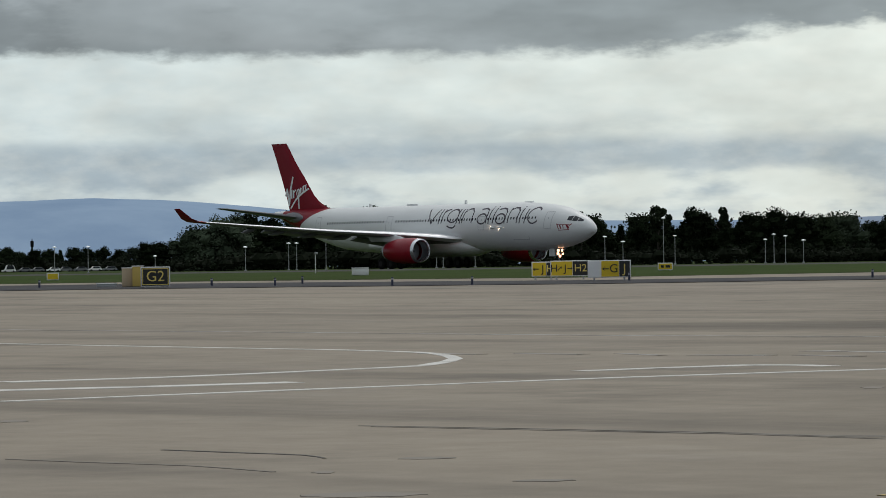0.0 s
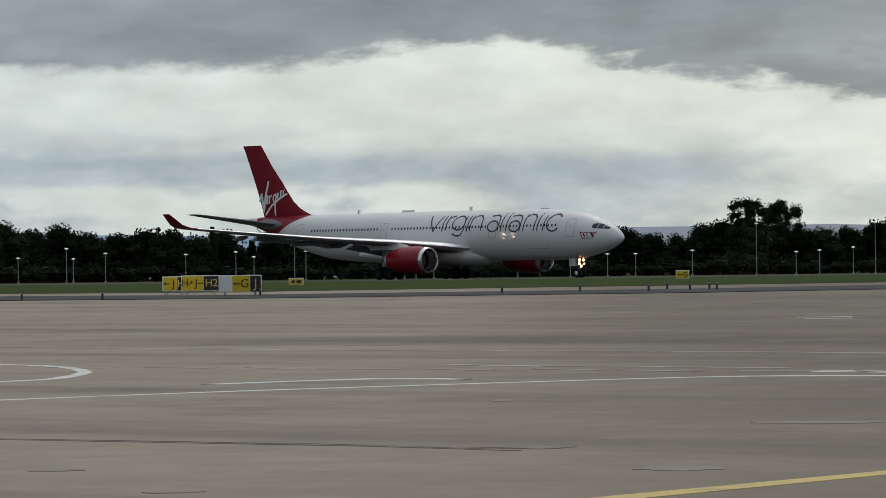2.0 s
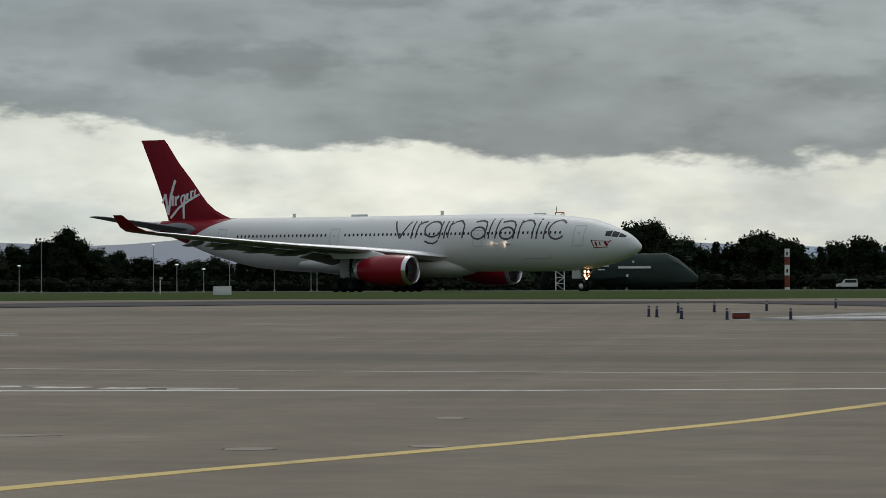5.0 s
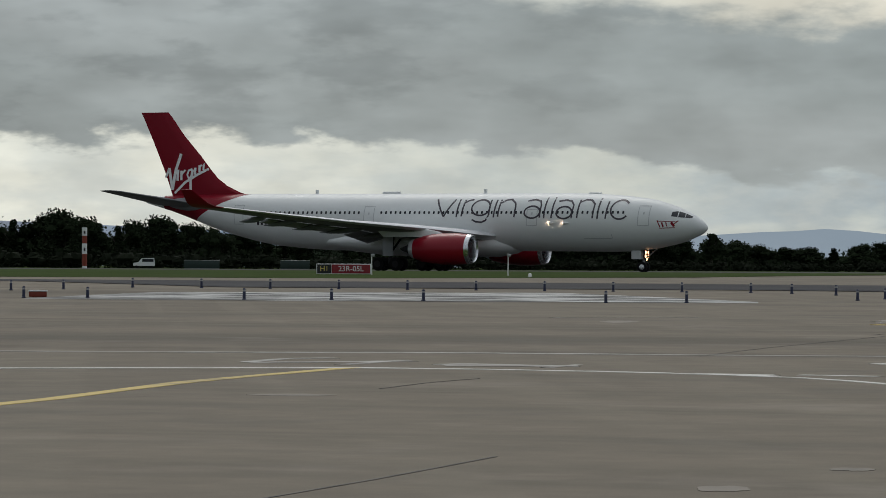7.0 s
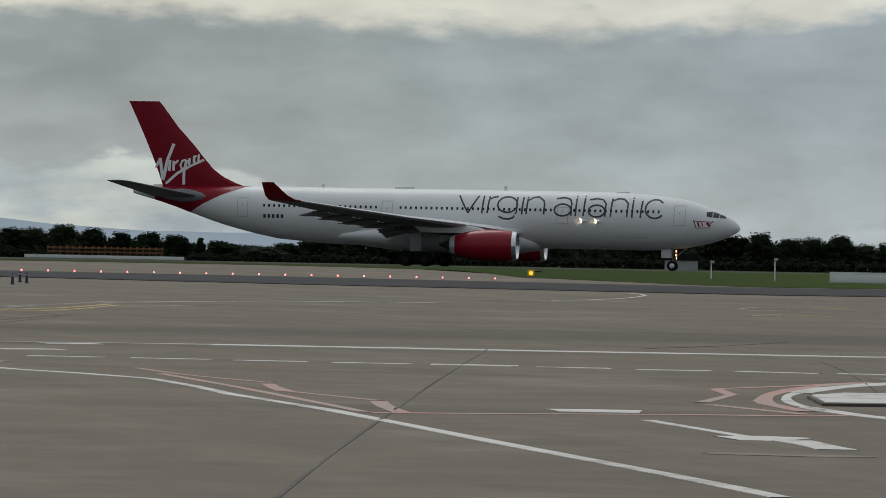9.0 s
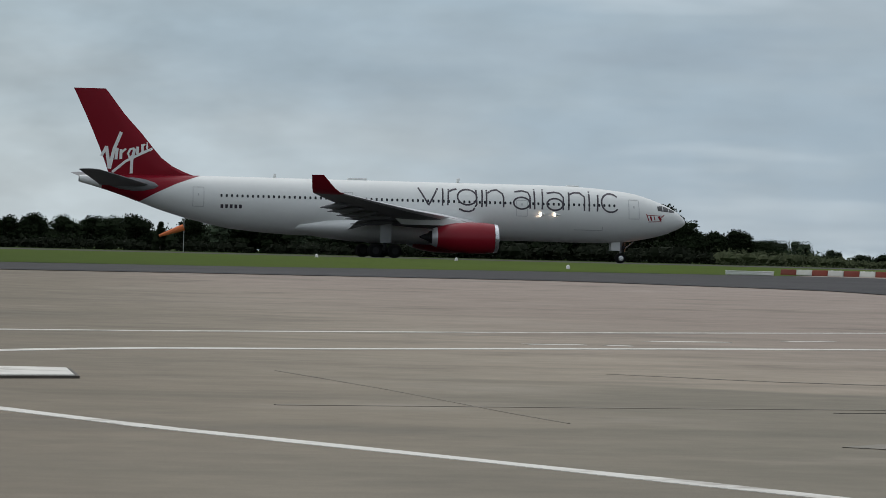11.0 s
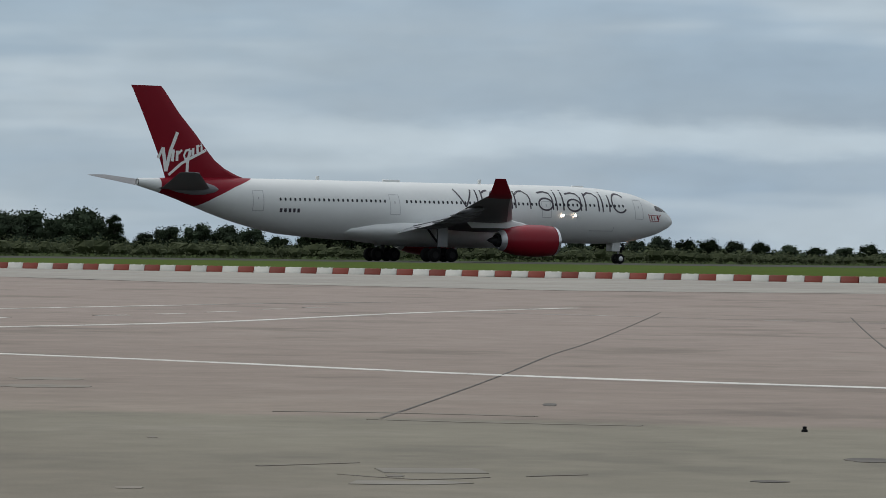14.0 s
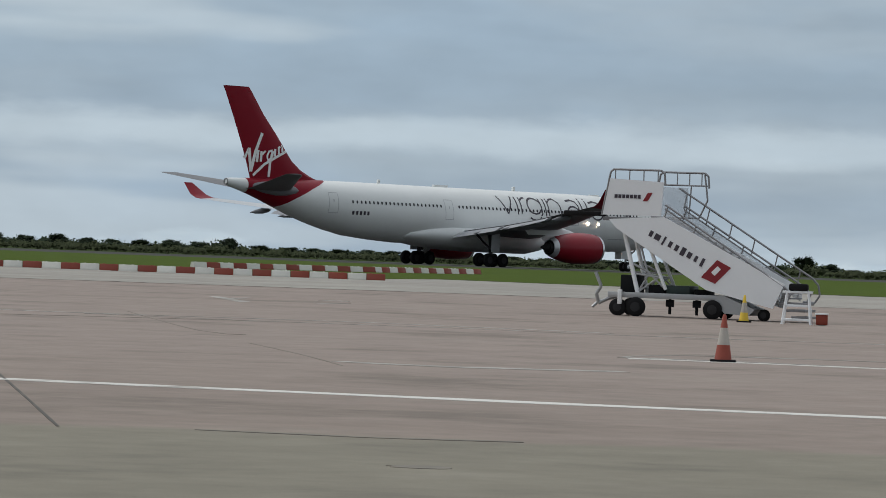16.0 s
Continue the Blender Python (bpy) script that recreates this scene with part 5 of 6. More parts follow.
    turned(bm, (0, 0, .04), (0, 0, 1), [(0, size * .6), (size * .7, size * .62), (size * 1.1, size * .35), (size * 1.25, .01)], 12, True)
    part("lens", bm, material, ob, "glowing lens")
    return ob


stop = small_lamp(at(-9.98, 207, lift=.03), LIT_RED, "lit red stop light set in the taxiway", .075)
for i in range(1, 19):
    copy_thing(stop, at(-9.98 + i * .394, 207 + i * .15, lift=.03))
guard = tagged(new("guard_light"), "yellow runway guard light glowing amber", "light")
guard.matrix_basis = at(-2.35, 224)
bm = bmesh.new()
box(bm, -.2, .2, 0, .25, .12, .5, .03)
g = part("housing", bm, SIGN_YELLOW, guard)
bm = bmesh.new()
turned(bm, (0, .02, .3), (0, -1, .3), [(0, .12), (.06, .12), (.09, .07)], 16, True, True)
part("lens", bm, LIT_AMBER, g, "glowing amber lens")
bm = bmesh.new()
tube(bm, (0, .12, -.1), (0, .12, .13), .05)
part("stem", bm, GALV, g)
bm = bmesh.new()
box(bm, .2, .62, .05, .15, .36, .46, .02)
part("arm", bm, SIGN_BLACK, g)


def stake(m, h, label):
    """A slim white post with a small head."""
    ob = tagged(new("marker_post"), label, "post", "slim posts on the grass")
    ob.matrix_basis = m
    bm = bmesh.new()
    tube(bm, (0, 0, -.1), (0, 0, h), .045, .035, 8)
    p = part("pole", bm, CREAM, ob)
    bm = bmesh.new()
    box(bm, -.06, .2, -.07, .07, h - .02, h + .16, .02)
    part("head", bm, GALV, p)


for a, r, h in ((-15.75, 258, 1.35), (-17.8, 262, 1.3), (1.3, 235, 1.25), (3.0, 250, .9), (.35, 240, 1.0), (-31.5, 300, 1.2), (-47.2, 300, 1.5)):
    stake(at(a, r), h, "slim white post with a small sensor head")
for a, r in ((-15.42, 252), (13.78, 242), (12.1, 300), (10.0, 300)):
    small_lamp(at(a, r), CREAM, "small white edge light standing in the grass", .2)


def block_proto(material, label, group):
    ob = tagged(new("barrier_block"), label, "barrier", group)
    bm = bmesh.new()
    prof = [(-.22, 0), (-.22, .08), (-.18, .13), (-.15, .30), (-.11, .35), (.11, .35), (.15, .30), (.18, .13), (.22, .08), (.22, 0)]
    loft(bm, [[Vector((x, y * s, z * t)) for y, z in prof] for x, s, t in ((-.49, .9, .97), (-.46, 1, 1), (.46, 1, 1), (.49, .9, .97))])
    b = part("shell", bm, material, ob)
    for x in (-.25, .25):
        bm = bmesh.new()
        tube(bm, (x, 0, .34), (x, 0, .37), .06, .05, 10)
        part("plug", bm, material, b)
    return ob


def barrier_row(group, pts, first, tiers=()):
    protos = [block_proto(BLOCK_RED, "red plastic barrier block on the apron's edge", group), block_proto(BLOCK_WHITE, "white plastic barrier block on the apron's edge", group)]
    used = [False, False]
    k = first
    p = [Vector((*q, 0)) for q in pts]
    left = 0.0
    n = 0
    for a, b in zip(p, p[1:]):
        d = (b - a).normalized()
        turn = math.degrees(math.atan2(d.y, d.x))
        s = left
        while s < (b - a).length:
            q = a + d * s
            for tier in ([0, 1] if n in tiers else [0]):
                m = pose(q.x, q.y, ground_z(q.x, q.y) + .36 * tier, 0, 0, turn)
                c = (k + tier * (n % 4 // 2)) % 2
                if tier:
                    m = m @ pose(.2, .02, 0)
                if used[c]:
                    copy_thing(protos[c], m)
                else:
                    protos[c].matrix_basis, used[c] = m, True
            k += 1
            n += 1
            s += 1.0
        left = s - (b - a).length


barrier_row("red and white barrier along the apron", [(70.2, 228.4), (92, 216), (112, 184), (130, 153), (147, 136.6)], 0)
barrier_row("second barrier behind the first", [(158.7, 162.3), (171.6, 160.6), (186.0, 164.0)], 1)
panel_box("kerb_bar", "low white kerb bar at the end of the grass", "kerb", at(16.5, 231.0), 2.9, .3, .2, SIGN_WHITE, .02)
red_box = panel_box("barrier_block", "orange red weighted block by the posts", "barrier", at(-22.79, 155.5), .72, .3, .22, BLOCK_RED, .02)

# ------------------------------------------------------------------ the far side


def windsock():
    ob = tagged(new("windsock"), "orange windsock on a thin pole", "windsock")
    ob.matrix_basis = at(8.0, 480)
    bm = bmesh.new()
    tube(bm, (0, 0, -.2), (0, 0, 4.4), .06, .05, 8)
    p = part("pole", bm, GALV, ob)
    bm = bmesh.new()
    turned(bm, (0, 0, 3.1), (-3.2, 0, 1.9), [(0, .42), (.8, .38), (1.7, .3), (2.6, .22), (3.3, .15)], 16, False, False)
    part("sock", bm, ORANGE, p, "orange cloth cone")
    bm = bmesh.new()
    box(bm, -.2, .2, -.05, .05, 4.35, 4.45)
    part("lamp", bm, SIGN_RED, p)


windsock()


def lattice_mast():
    ob = tagged(new("lattice_mast"), "white lattice mast with a rusty red top", "mast")
    ob.matrix_basis = at(-25.5, 560)
    H, w = 11.4, 1.25
    zs = [i * H / 12 for i in range(13)]
    for sx in (-1, 1):
        for sy in (-1, 1):
            bm = bmesh.new()
            bar(bm, (sx * w / 2, sy * w / 2, -.1), (sx * w / 2, sy * w / 2, H * .68), .16)
            part("leg", bm, SIGN_WHITE, ob)
            bm = bmesh.new()
            bar(bm, (sx * w / 2, sy * w / 2, H * .68), (sx * w / 2, sy * w / 2, H), .14)
            part("top_leg", bm, ORANGE, ob, "rusty red upper leg")
    for i, (a, b) in enumerate(zip(zs, zs[1:])):
        m = SIGN_WHITE if a < H * .64 else ORANGE
        bm = bmesh.new()
        s = 1 if i % 2 else -1
        for y in (-w / 2, w / 2):
            bar(bm, (-s * w / 2, y, a), (s * w / 2, y, b), .09)
            bar(bm, (-w / 2, y, b), (w / 2, y, b), .09)
        for x in (-w / 2, w / 2):
            bar(bm, (x, -s * w / 2, a), (x, s * w / 2, b), .09)
        part("brace", bm, m, ob)
    bm = bmesh.new()
    box(bm, -1.5, .4, -.4, .4, H * .80, H * .86, .03)
    part("platform", bm, SIGN_BLACK, ob, "dark lamp platform")
    bm = bmesh.new()
    tube(bm, (-.5, 0, H), (-.5, 0, H + .9), .05)
    part("rod", bm, SIGN_BLACK, ob)


lattice_mast()


def striped_mast():
    ob = tagged(new("striped_mast"), "stout mast in red and white bands", "mast")
    ob.matrix_basis = at(-22.1, 545)
    for z0, z1, m in ((-.1, .3, SIGN_WHITE), (.3, 2.0, BLOCK_RED), (2.0, 3.5, SIGN_WHITE), (3.5, 4.6, BLOCK_RED), (4.6, 5.8, SIGN_WHITE)):
        bm = bmesh.new()
        tube(bm, (0, 0, z0), (0, 0, z1), .36, .36, 14)
        p = part("band", bm, m, ob)
    bm = bmesh.new()
    box(bm, -.12, .12, -.45, -.35, 4.9, 5.3)
    box(bm, -.12, .12, -.45, -.35, 2.4, 2.9)
    part("lamp", bm, SIGN_BLACK, p)


striped_mast()

GREEN_STEEL = mat("dark_green_steel", (.022, .040, .036), .5, .2, .3, .6)
BLACKENED = mat("blackened_steel", (.012, .013, .014), .8, .2, .3, .6, spec=.15)


def training_rig():
    """A steel mock airframe used for fire drills."""
    ob = tagged(new("training_rig"), "dark green steel mock airframe behind the runway", "fire trainer")
    ob.matrix_basis = at(-24.3, 565)
    bm = bmesh.new()
    rings = []
    for x, z0, z1, w in ((-7.2, 1.2, 5.0, 1.6), (-6.0, .4, 5.3, 2.2), (4.0, .4, 5.35, 2.2), (5.6, .5, 4.6, 2.0), (7.6, .8, 2.9, 1.4), (8.6, 1.2, 2.0, .6)):
        zc, h = (z0 + z1) / 2, (z1 - z0) / 2
        rings.append([(x, w * math.sin(a) * (1.15 if abs(math.sin(a)) < .9 else 1), zc + h * max(-1, min(1, 1.2 * math.cos(a)))) for a in [2 * math.pi * i / 20 for i in range(20)]])
    loft(bm, rings)
    hull_ = part("hull", bm, GREEN_STEEL, ob)
    for x0, x1, z0, z1 in ((-6.2, -4.6, 3.4, 3.75), (-3.2, 1.6, 3.15, 3.5), (-6.2, -5.2, 2.9, 3.1), (-2.0, -1.7, 1.9, 2.3), (-1.1, -.85, 4.0, 4.3), (-4.9, -4.7, 4.0, 4.3)):
        bm = bmesh.new()
        box(bm, x0, x1, -2.55, -2.4, z0, z1)
        part("panel", bm, SIGN_WHITE, hull_, "pale panel")
    for x in (-4.5, 3.0):
        bm = bmesh.new()
        box(bm, x - .3, x + .3, -.8, .8, -.2, .8)
        part("support", bm, BLACKENED, ob)
    bm = bmesh.new()
    loft(bm, [[(-16 + s, y, .9 + z) for s, z in ((0, 0), (14, .8), (14, 1.0), (0, .35))] for y in (-3.4, -1.5)])
    part("wing", bm, BLACKENED, ob, "blackened stub wing")
    bm = bmesh.new()
    loft(bm, [[(x, y, z) for x, z in ((-16.5, 4.6), (-10.0, 5.0), (-8.2, 7.2), (-14.0, 6.9))] for y in (-.4, .4)])
    tube(bm, (-14.5, 0, -.1), (-13.0, 0, 5.2), .7, .9)
    part("tail", bm, BLACKENED, ob, "blackened tail block")
    bm = bmesh.new()
    turned(bm, (-10.4, -1.2, 5.9), (-10.4, 1.5, 5.9), [(0, 1.3), (.3, 1.6), (2.4, 1.5), (2.7, .9)], 20, True, True)
    part("engine_ring", bm, BLACKENED, ob, "blackened engine drum")


training_rig()


def utility_van():
    ob = tagged(new("utility_van"), "small white works van parked by the trees", "van")
    ob.matrix_basis = at(-21.21, 610)
    bm = bmesh.new()
    loft(bm, [[(-1.7, y, .35), (-1.75, y, .8), (-.9, y, .95), (-.4, y, 1.55), (1.6, y, 1.6), (1.7, y, .9), (1.7, y, .35)] for y in (-.8, .8)])
    b = part("body", bm, SIGN_WHITE, ob)
    bm = bmesh.new()
    box(bm, -.3, 1.5, -.83, -.8, 1.0, 1.45)
    part("window", bm, GLASS, b)
    for x in (-1.1, 1.05):
        for y in (-.7, .7):
            bm = bmesh.new()
            wheel(bm, (x, y, .33), .33, .2, 14)
            part("wheel", bm, RUBBER, ob)


utility_van()
panel_box("container", "dark green steel container beside the trees", "container", at(-20.35, 600), 5.6, 2.4, 1.25, GREEN_STEEL, .02)
panel_box("container", "dark grey container beside the trees", "container", at(-18.95, 600), 4.6, 2.4, 1.3, GREEN_STEEL, .02)
panel_box("low_wall", "long low white wall far across the field", "wall", at(-8.75, 592), 24.6, .4, .45, SIGN_WHITE, .02)
RUST = mat("rusty_brown_slats", (.17, .075, .035), .8, 0, .4, 1.5)


def light_gantry():
    ob = tagged(new("approach_gantry"), "long brown gantry carrying a row of orange lamps", "gantry")
    ob.matrix_basis = at(-8.75, 603)
    for z in (.9, 1.5):
        bm = bmesh.new()
        box(bm, -9, 9, -.1, .1, z, z + .28)
        part("beam", bm, RUST, ob)
    for i in range(19):
        bm = bmesh.new()
        box(bm, -9 + i, -8.85 + i, -.1, .1, -.1, 1.7)
        part("post", bm, RUST, ob)
        bm = bmesh.new()
        turned(bm, (-8.9 + i, 0, 1.78), (-8.9 + i, -1, 1.78), [(-.1, .1), (.1, .14), (.12, .1)], 8, True, True)
        part("lamp", bm, ORANGE, ob)


light_gantry()


def far_shed():
    ob = tagged(new("shed"), "small grey shed with a pitched roof among trees", "shed")
    ob.matrix_basis = at(-.1, 600)
    bm = bmesh.new()
    box(bm, -2.6, 2.6, 0, 4, -.1, 1.5)
    part("wall", bm, GALV, ob)
    bm = bmesh.new()
    loft(bm, [[(-3.4, y, 1.45), (-1.9, y, 2.5), (2.2, y, 2.5), (3.2, y, 1.45)] for y in (-.3, 4.3)])
    part("roof", bm, BLACKENED, ob)


far_shed()


def parked_car(m, paint, words, tall=1.45):
    ob = tagged(new("parked_car"), words, "car", "cars parked across the field")
    ob.matrix_basis = m
    bm = bmesh.new()
    loft(bm, [[(-2.1, y, .3), (-2.15, y, .75), (-1.2, y, .9), (-.6, y, tall), (1.2, y, tall), (1.9, y, .95), (2.1, y, .85), (2.1, y, .3)] for y in (-.85, .85)])
    b = part("body", bm, paint, ob)
    bm = bmesh.new()
    loft(bm, [[(-1.0, y, .95), (-.55, y, tall - .07), (1.1, y, tall - .07), (1.6, y, .98)] for y in (-.865, .865)])
    part("window", bm, GLASS, b)
    for x in (-1.3, 1.3):
        for y in (-.78, .78):
            bm = bmesh.new()
            wheel(bm, (x, y, .32), .32, .2, 14)
            part("wheel", bm, RUBBER, ob, "black rubber tyre")


CAR_GREY = mat("grey_car_paint", (.22, .23, .25), .3, .3, .1, 1.0)
for a, r, paint, words, tall in ((-51.78, 1165, SIGN_WHITE, "white van parked across the field", 2.3), (-51.55, 1172, CAR_GREY, "grey car parked across the field", 1.45), (-51.36, 1168, CAR_GREY, "grey car parked across the field", 1.45),
                                 (-51.12, 1165, SIGN_WHITE, "white car parked across the field", 1.5), (-50.95, 1170, CAR_GREY, "grey car parked across the field", 1.5), (-50.72, 1165, CAR_GREY, "grey car parked across the field", 1.45),
                                 (-50.5, 1172, SIGN_WHITE, "white car parked across the field", 1.5), (-50.28, 1168, CAR_GREY, "grey car parked across the field", 1.45), (-49.9, 1170, SIGN_WHITE, "white car parked across the field", 1.45)):
    parked_car(at(a, r, 12, -.055), paint, words, tall)


def far_tower():
    ob = tagged(new("tower"), "slim dark tower on the skyline", "tower")
    ob.matrix_basis = at(-51.43, 1500)
    bm = bmesh.new()
    tube(bm, (0, 0, -.5), (0, 0, 9.5), .45, .4, 12)
    p = part("shaft", bm, GREEN_STEEL, ob)
    bm = bmesh.new()
    turned(bm, (0, 0, 9.5), (0, 0, 20), [(0, .4), (.3, .65), (2.2, .7), (2.5, .6), (2.6, .2), (3.4, .08)], 12, True, True)
    part("cab", bm, BLACKENED, p)


far_tower()


def lamp_post(h, label):
    ob = tagged(new("street_lamp"), label, "lamp", "lamp posts across the field")
    bm = bmesh.new()
    tube(bm, (0, 0, -.2), (0, 0, h), .07, .045, 8)
    p = part("pole", bm, GALV, ob)
    bm = bmesh.new()
    turned(bm, (0, 0, h - .02), (0, 0, h + 1), [(0, .06), (.06, .33), (.13, .36), (.2, .16), (.23, .02)], 12, True)
    part("head", bm, LIT_HEAD, p, "pale round lamp head")
    bm = bmesh.new()
    box(bm, -.2, .2, -.2, .2, -.2, .12)
    part("foot", bm, GALV, p)
    return ob


lamps = {}
for a, h in ((-51.1, 4.0), (-50.6, 4.0), (-49.6, 2.4), (-48.25, 3.6), (-47.6, 4.1), (-47.48, 4.1), (-47.04, 4.4), (-46.1, 3.8), (-45.38, 5.2), (-45.28, 3.6), (-44.8, 4.4), (-43.6, 4.1), (-42.85, 4.4),
             (-42.58, 3.6), (-41.97, 7.2), (-41.8, 4.4), (-40.45, 3.6), (-40.32, 4.4), (-40.15, 4.1), (-39.88, 3.4), (-38.62, 7.2), (-37.83, 4.4), (-37.7, 5.2), (-37.27, 3.4), (-36.85, 3.4), (-36.0, 3.8),
             (-35.04, 7.9), (-34.45, 3.4), (-34.1, 3.6), (-33.6, 4.0), (-33.27, 7.9), (-31.6, 7.2), (-31.25, 4.1), (-30.85, 3.4), (-30.46, 7.9), (-29.79, 4.1), (-29.24, 4.0), (-29.15, 7.2), (-28.75, 3.8),
             (-27.91, 3.8), (-24.5, 4.4)):
    if h in lamps:
        copy_thing(lamps[h], at(a, 600))
    else:
        lamps[h] = lamp_post(h, "tall grey lamp post before the trees" if h > 6 else "grey lamp post with a pale round head")
        lamps[h].matrix_basis = at(a, 600)

# ------------------------------------------------------------------ passenger stairs and cones

STAIR_WHITE = mat("white_stair_panel", (.84, .86, .88), .4, 0, .06, .8)
INFILL = mat("clear_scuffed_infill", (.62, .66, .70), .35, 0, .1, 1.0)
INFILL.node_tree.nodes["Principled BSDF"].inputs["Alpha"].default_value = .4
TREAD = mat("ribbed_metal_tread", (.22, .22, .23), .5, .6, .2, 4.0)
CONE_RED = mat("orange_red_cone_plastic", (.30, .062, .04), .6, 0, .2, 3.0)
CONE_BAND = mat("worn_reflective_band", (.45, .42, .38), .6, 0, .3, 4.0)
CONE_YELLOW = mat("yellow_cone_plastic", (.75, .52, .05), .6, 0, .15, 3.0)


def pipe(parent, name, pts, r=.028, material=GALV):
    bm = bmesh.new()
    for p, q in zip(pts, pts[1:]):
        tube(bm, p, q, r, r, 8)
    return part(name, bm, material, parent)


def airstairs():
    ob = tagged(new("passenger_stairs"), "white mobile passenger stairs parked on the apron", "airstairs")
    ob.matrix_basis = at(50.66, 133.0, -14) @ Matrix.Scale(1.06, 4)
    W = 1.9                      # across, away from the viewer
    # inclined side panels: upper and lower edge of the flight
    top = [(-.4, 3.16), (1.48, 3.28), (5.55, 1.22)]
    low = [(5.2, .42), (4.35, .62), (2.95, .95), (-.12, 2.86)]
    for y, name in ((0, "side_panel"), (W, "side_panel")):
        bm = bmesh.new()
        loft(bm, [[(x, yy, z) for x, z in top + low] for yy in (y - .03, y + .03)])
        panel = part(name, bm, STAIR_WHITE, ob, "white side panel")
        if y == 0:
            # dark bars and a red diamond in place of the maker's name
            d = Vector((4.07, 0, -2.06)).normalized()
            n = Vector((d.z, 0, -d.x))
            if n.z < 0:
                n = -n
            s = Vector((.95, -.045, 2.78))
            for i, (w, h) in enumerate(((.12, .2), (.2, .2), (.06, .3), (.12, .2), (.12, .2), (.15, .28), (.15, .2), (.1, .2), (.1, .28))):
                p = s + d * (.12 + i * .245)
                bm = bmesh.new()
                loft(bm, [[p + d * a * w / 2 + n * b * h / 2 + Vector((0, yy, 0)) for a, b in ((-1, -1), (1, -1), (1, 1), (-1, 1))] for yy in (0, .02)])
                part("dark_bar", bm, TITLE, panel)
            p = s + d * 2.62 - n * .02
            bm = bmesh.new()
            loft(bm, [[p + Vector((a, yy, b)) for a, b in ((-.5, -.22), (.02, .36), (.5, .12), (-.02, -.42))] for yy in (0, .02)])
            part("red_diamond", bm, SIGN_RED, panel, "dark red diamond")
            bm = bmesh.new()
            loft(bm, [[p + Vector((a * .16, yy - .012, b * .16)) for a, b in ((-1, -.3), (.3, 1), (1, .3), (-.3, -1))] for yy in (0, .02)])
            part("white_mark", bm, SIGN_WHITE, panel)
    # treads
    for i in range(16):
        f = i / 15
        x, z = 1.5 + 4.0 * f, 3.15 - 2.35 * f
        bm = bmesh.new()
        box(bm, x - .02, x + .28, .04, W - .04, z - .05, z, .008)
        part("tread", bm, TREAD, ob)
    bm = bmesh.new()
    box(bm, -.6, 1.55, .02, W + .02, 3.12, 3.24, .02)
    part("platform", bm, TREAD, ob, "grey metal landing")
    # landing sides
    for y, x0, x1 in ((-.02, -.62, 1.42), (W + .02, .6, 2.45)):
        if y < 0:
            bm = bmesh.new()
            loft(bm, [[(x0, yy, 3.3), (x1 - .06, yy, 3.3), (x1, yy, 4.42), (x0 + .22, yy, 4.5)] for yy in (y - .02, y + .02)])
            pn = part("landing_panel", bm, STAIR_WHITE, ob, "white landing side panel")
        else:
            pipe(ob, "landing_frame", [(x1 - .1, y, 4.75), (x1 + .02, y, 3.9), (x1 - .25, y, 3.3), (x0, y, 3.3), (x0, y, 4.4)], .03, STEEL)
            pipe(ob, "landing_frame", [(x0 + .05, y, 4.38), (x1, y, 4.38)], .028, STEEL)
            pipe(ob, "landing_frame", [(x1 - .55, y, 4.38), (x1 - .6, y, 3.3)], .024, STEEL)
            bm = bmesh.new()
            box(bm, x0 + .05, x1 - .65, y - .01, y + .01, 3.35, 4.3)
            part("mesh_panel", bm, INFILL, ob, "pale grey mesh panel")
        pipe(ob, "landing_rail", [(x0 - .02, y, 3.28), (x0 + .24, y, 4.72), (x0 + .34, y, 4.80), (x1 - .1, y, 4.80), (x1 + .02, y, 4.7), (x1 + .06, y, 4.3)], .035, STEEL)
        for k in range(4):
            x = x0 + .4 + (x1 - x0 - .6) * k / 3
            pipe(ob, "rail_post", [(x, y, 4.4), (x, y, 4.8)], .02, STEEL)
        if y < 0:
            for i in range(7):
                bm = bmesh.new()
                box(bm, -.22 + i * .13, -.12 + i * .13, y - .035, y - .02, 3.86, 3.98)
                part("dark_bar", bm, TITLE, pn)
            bm = bmesh.new()
            loft(bm, [[(.74, yy, 3.78), (.9, yy, 4.06), (1.06, yy, 4.06), (.9, yy, 3.78)] for yy in (y - .035, y - .02)])
            part("red_diamond", bm, SIGN_RED, pn)
    # hand rails: a low pair on the near side, a tall rail with a loop on the far one
    for y, c, d in ((0, Vector((1.5, 0, 3.68)), Vector((5.6, 0, 1.10))), (W, Vector((1.7, W, 3.70)), Vector((5.9, W, 1.12)))):
        pipe(ob, "hand_rail", [c, d, d + Vector((.16, 0, -.2)), d + Vector((.05, 0, -.42))], .034, STEEL)
        pipe(ob, "lower_rail", [c - Vector((.02, 0, .12)), d - Vector((.05, 0, .12))], .024, STEEL)
        for k in range(5):
            p = c.lerp(d, .02 + .235 * k)
            pipe(ob, "rail_post", [p, p + Vector((-.12, 0, -.42))], .024, STEEL)
        bm = bmesh.new()
        u = d - c
        loft(bm, [[c + Vector((0, t, -.14)), c + u * .98 + Vector((0, t, -.14)), c + u * .98 + Vector((-.1, t, -.5)), c + Vector((-.1, t, -.5))] for t in (-.008, .008)])
        part("infill_panel", bm, INFILL, ob, "pale grey infill panel")
    a, b = Vector((1.5, W, 4.28)), Vector((6.1, W, 1.45))
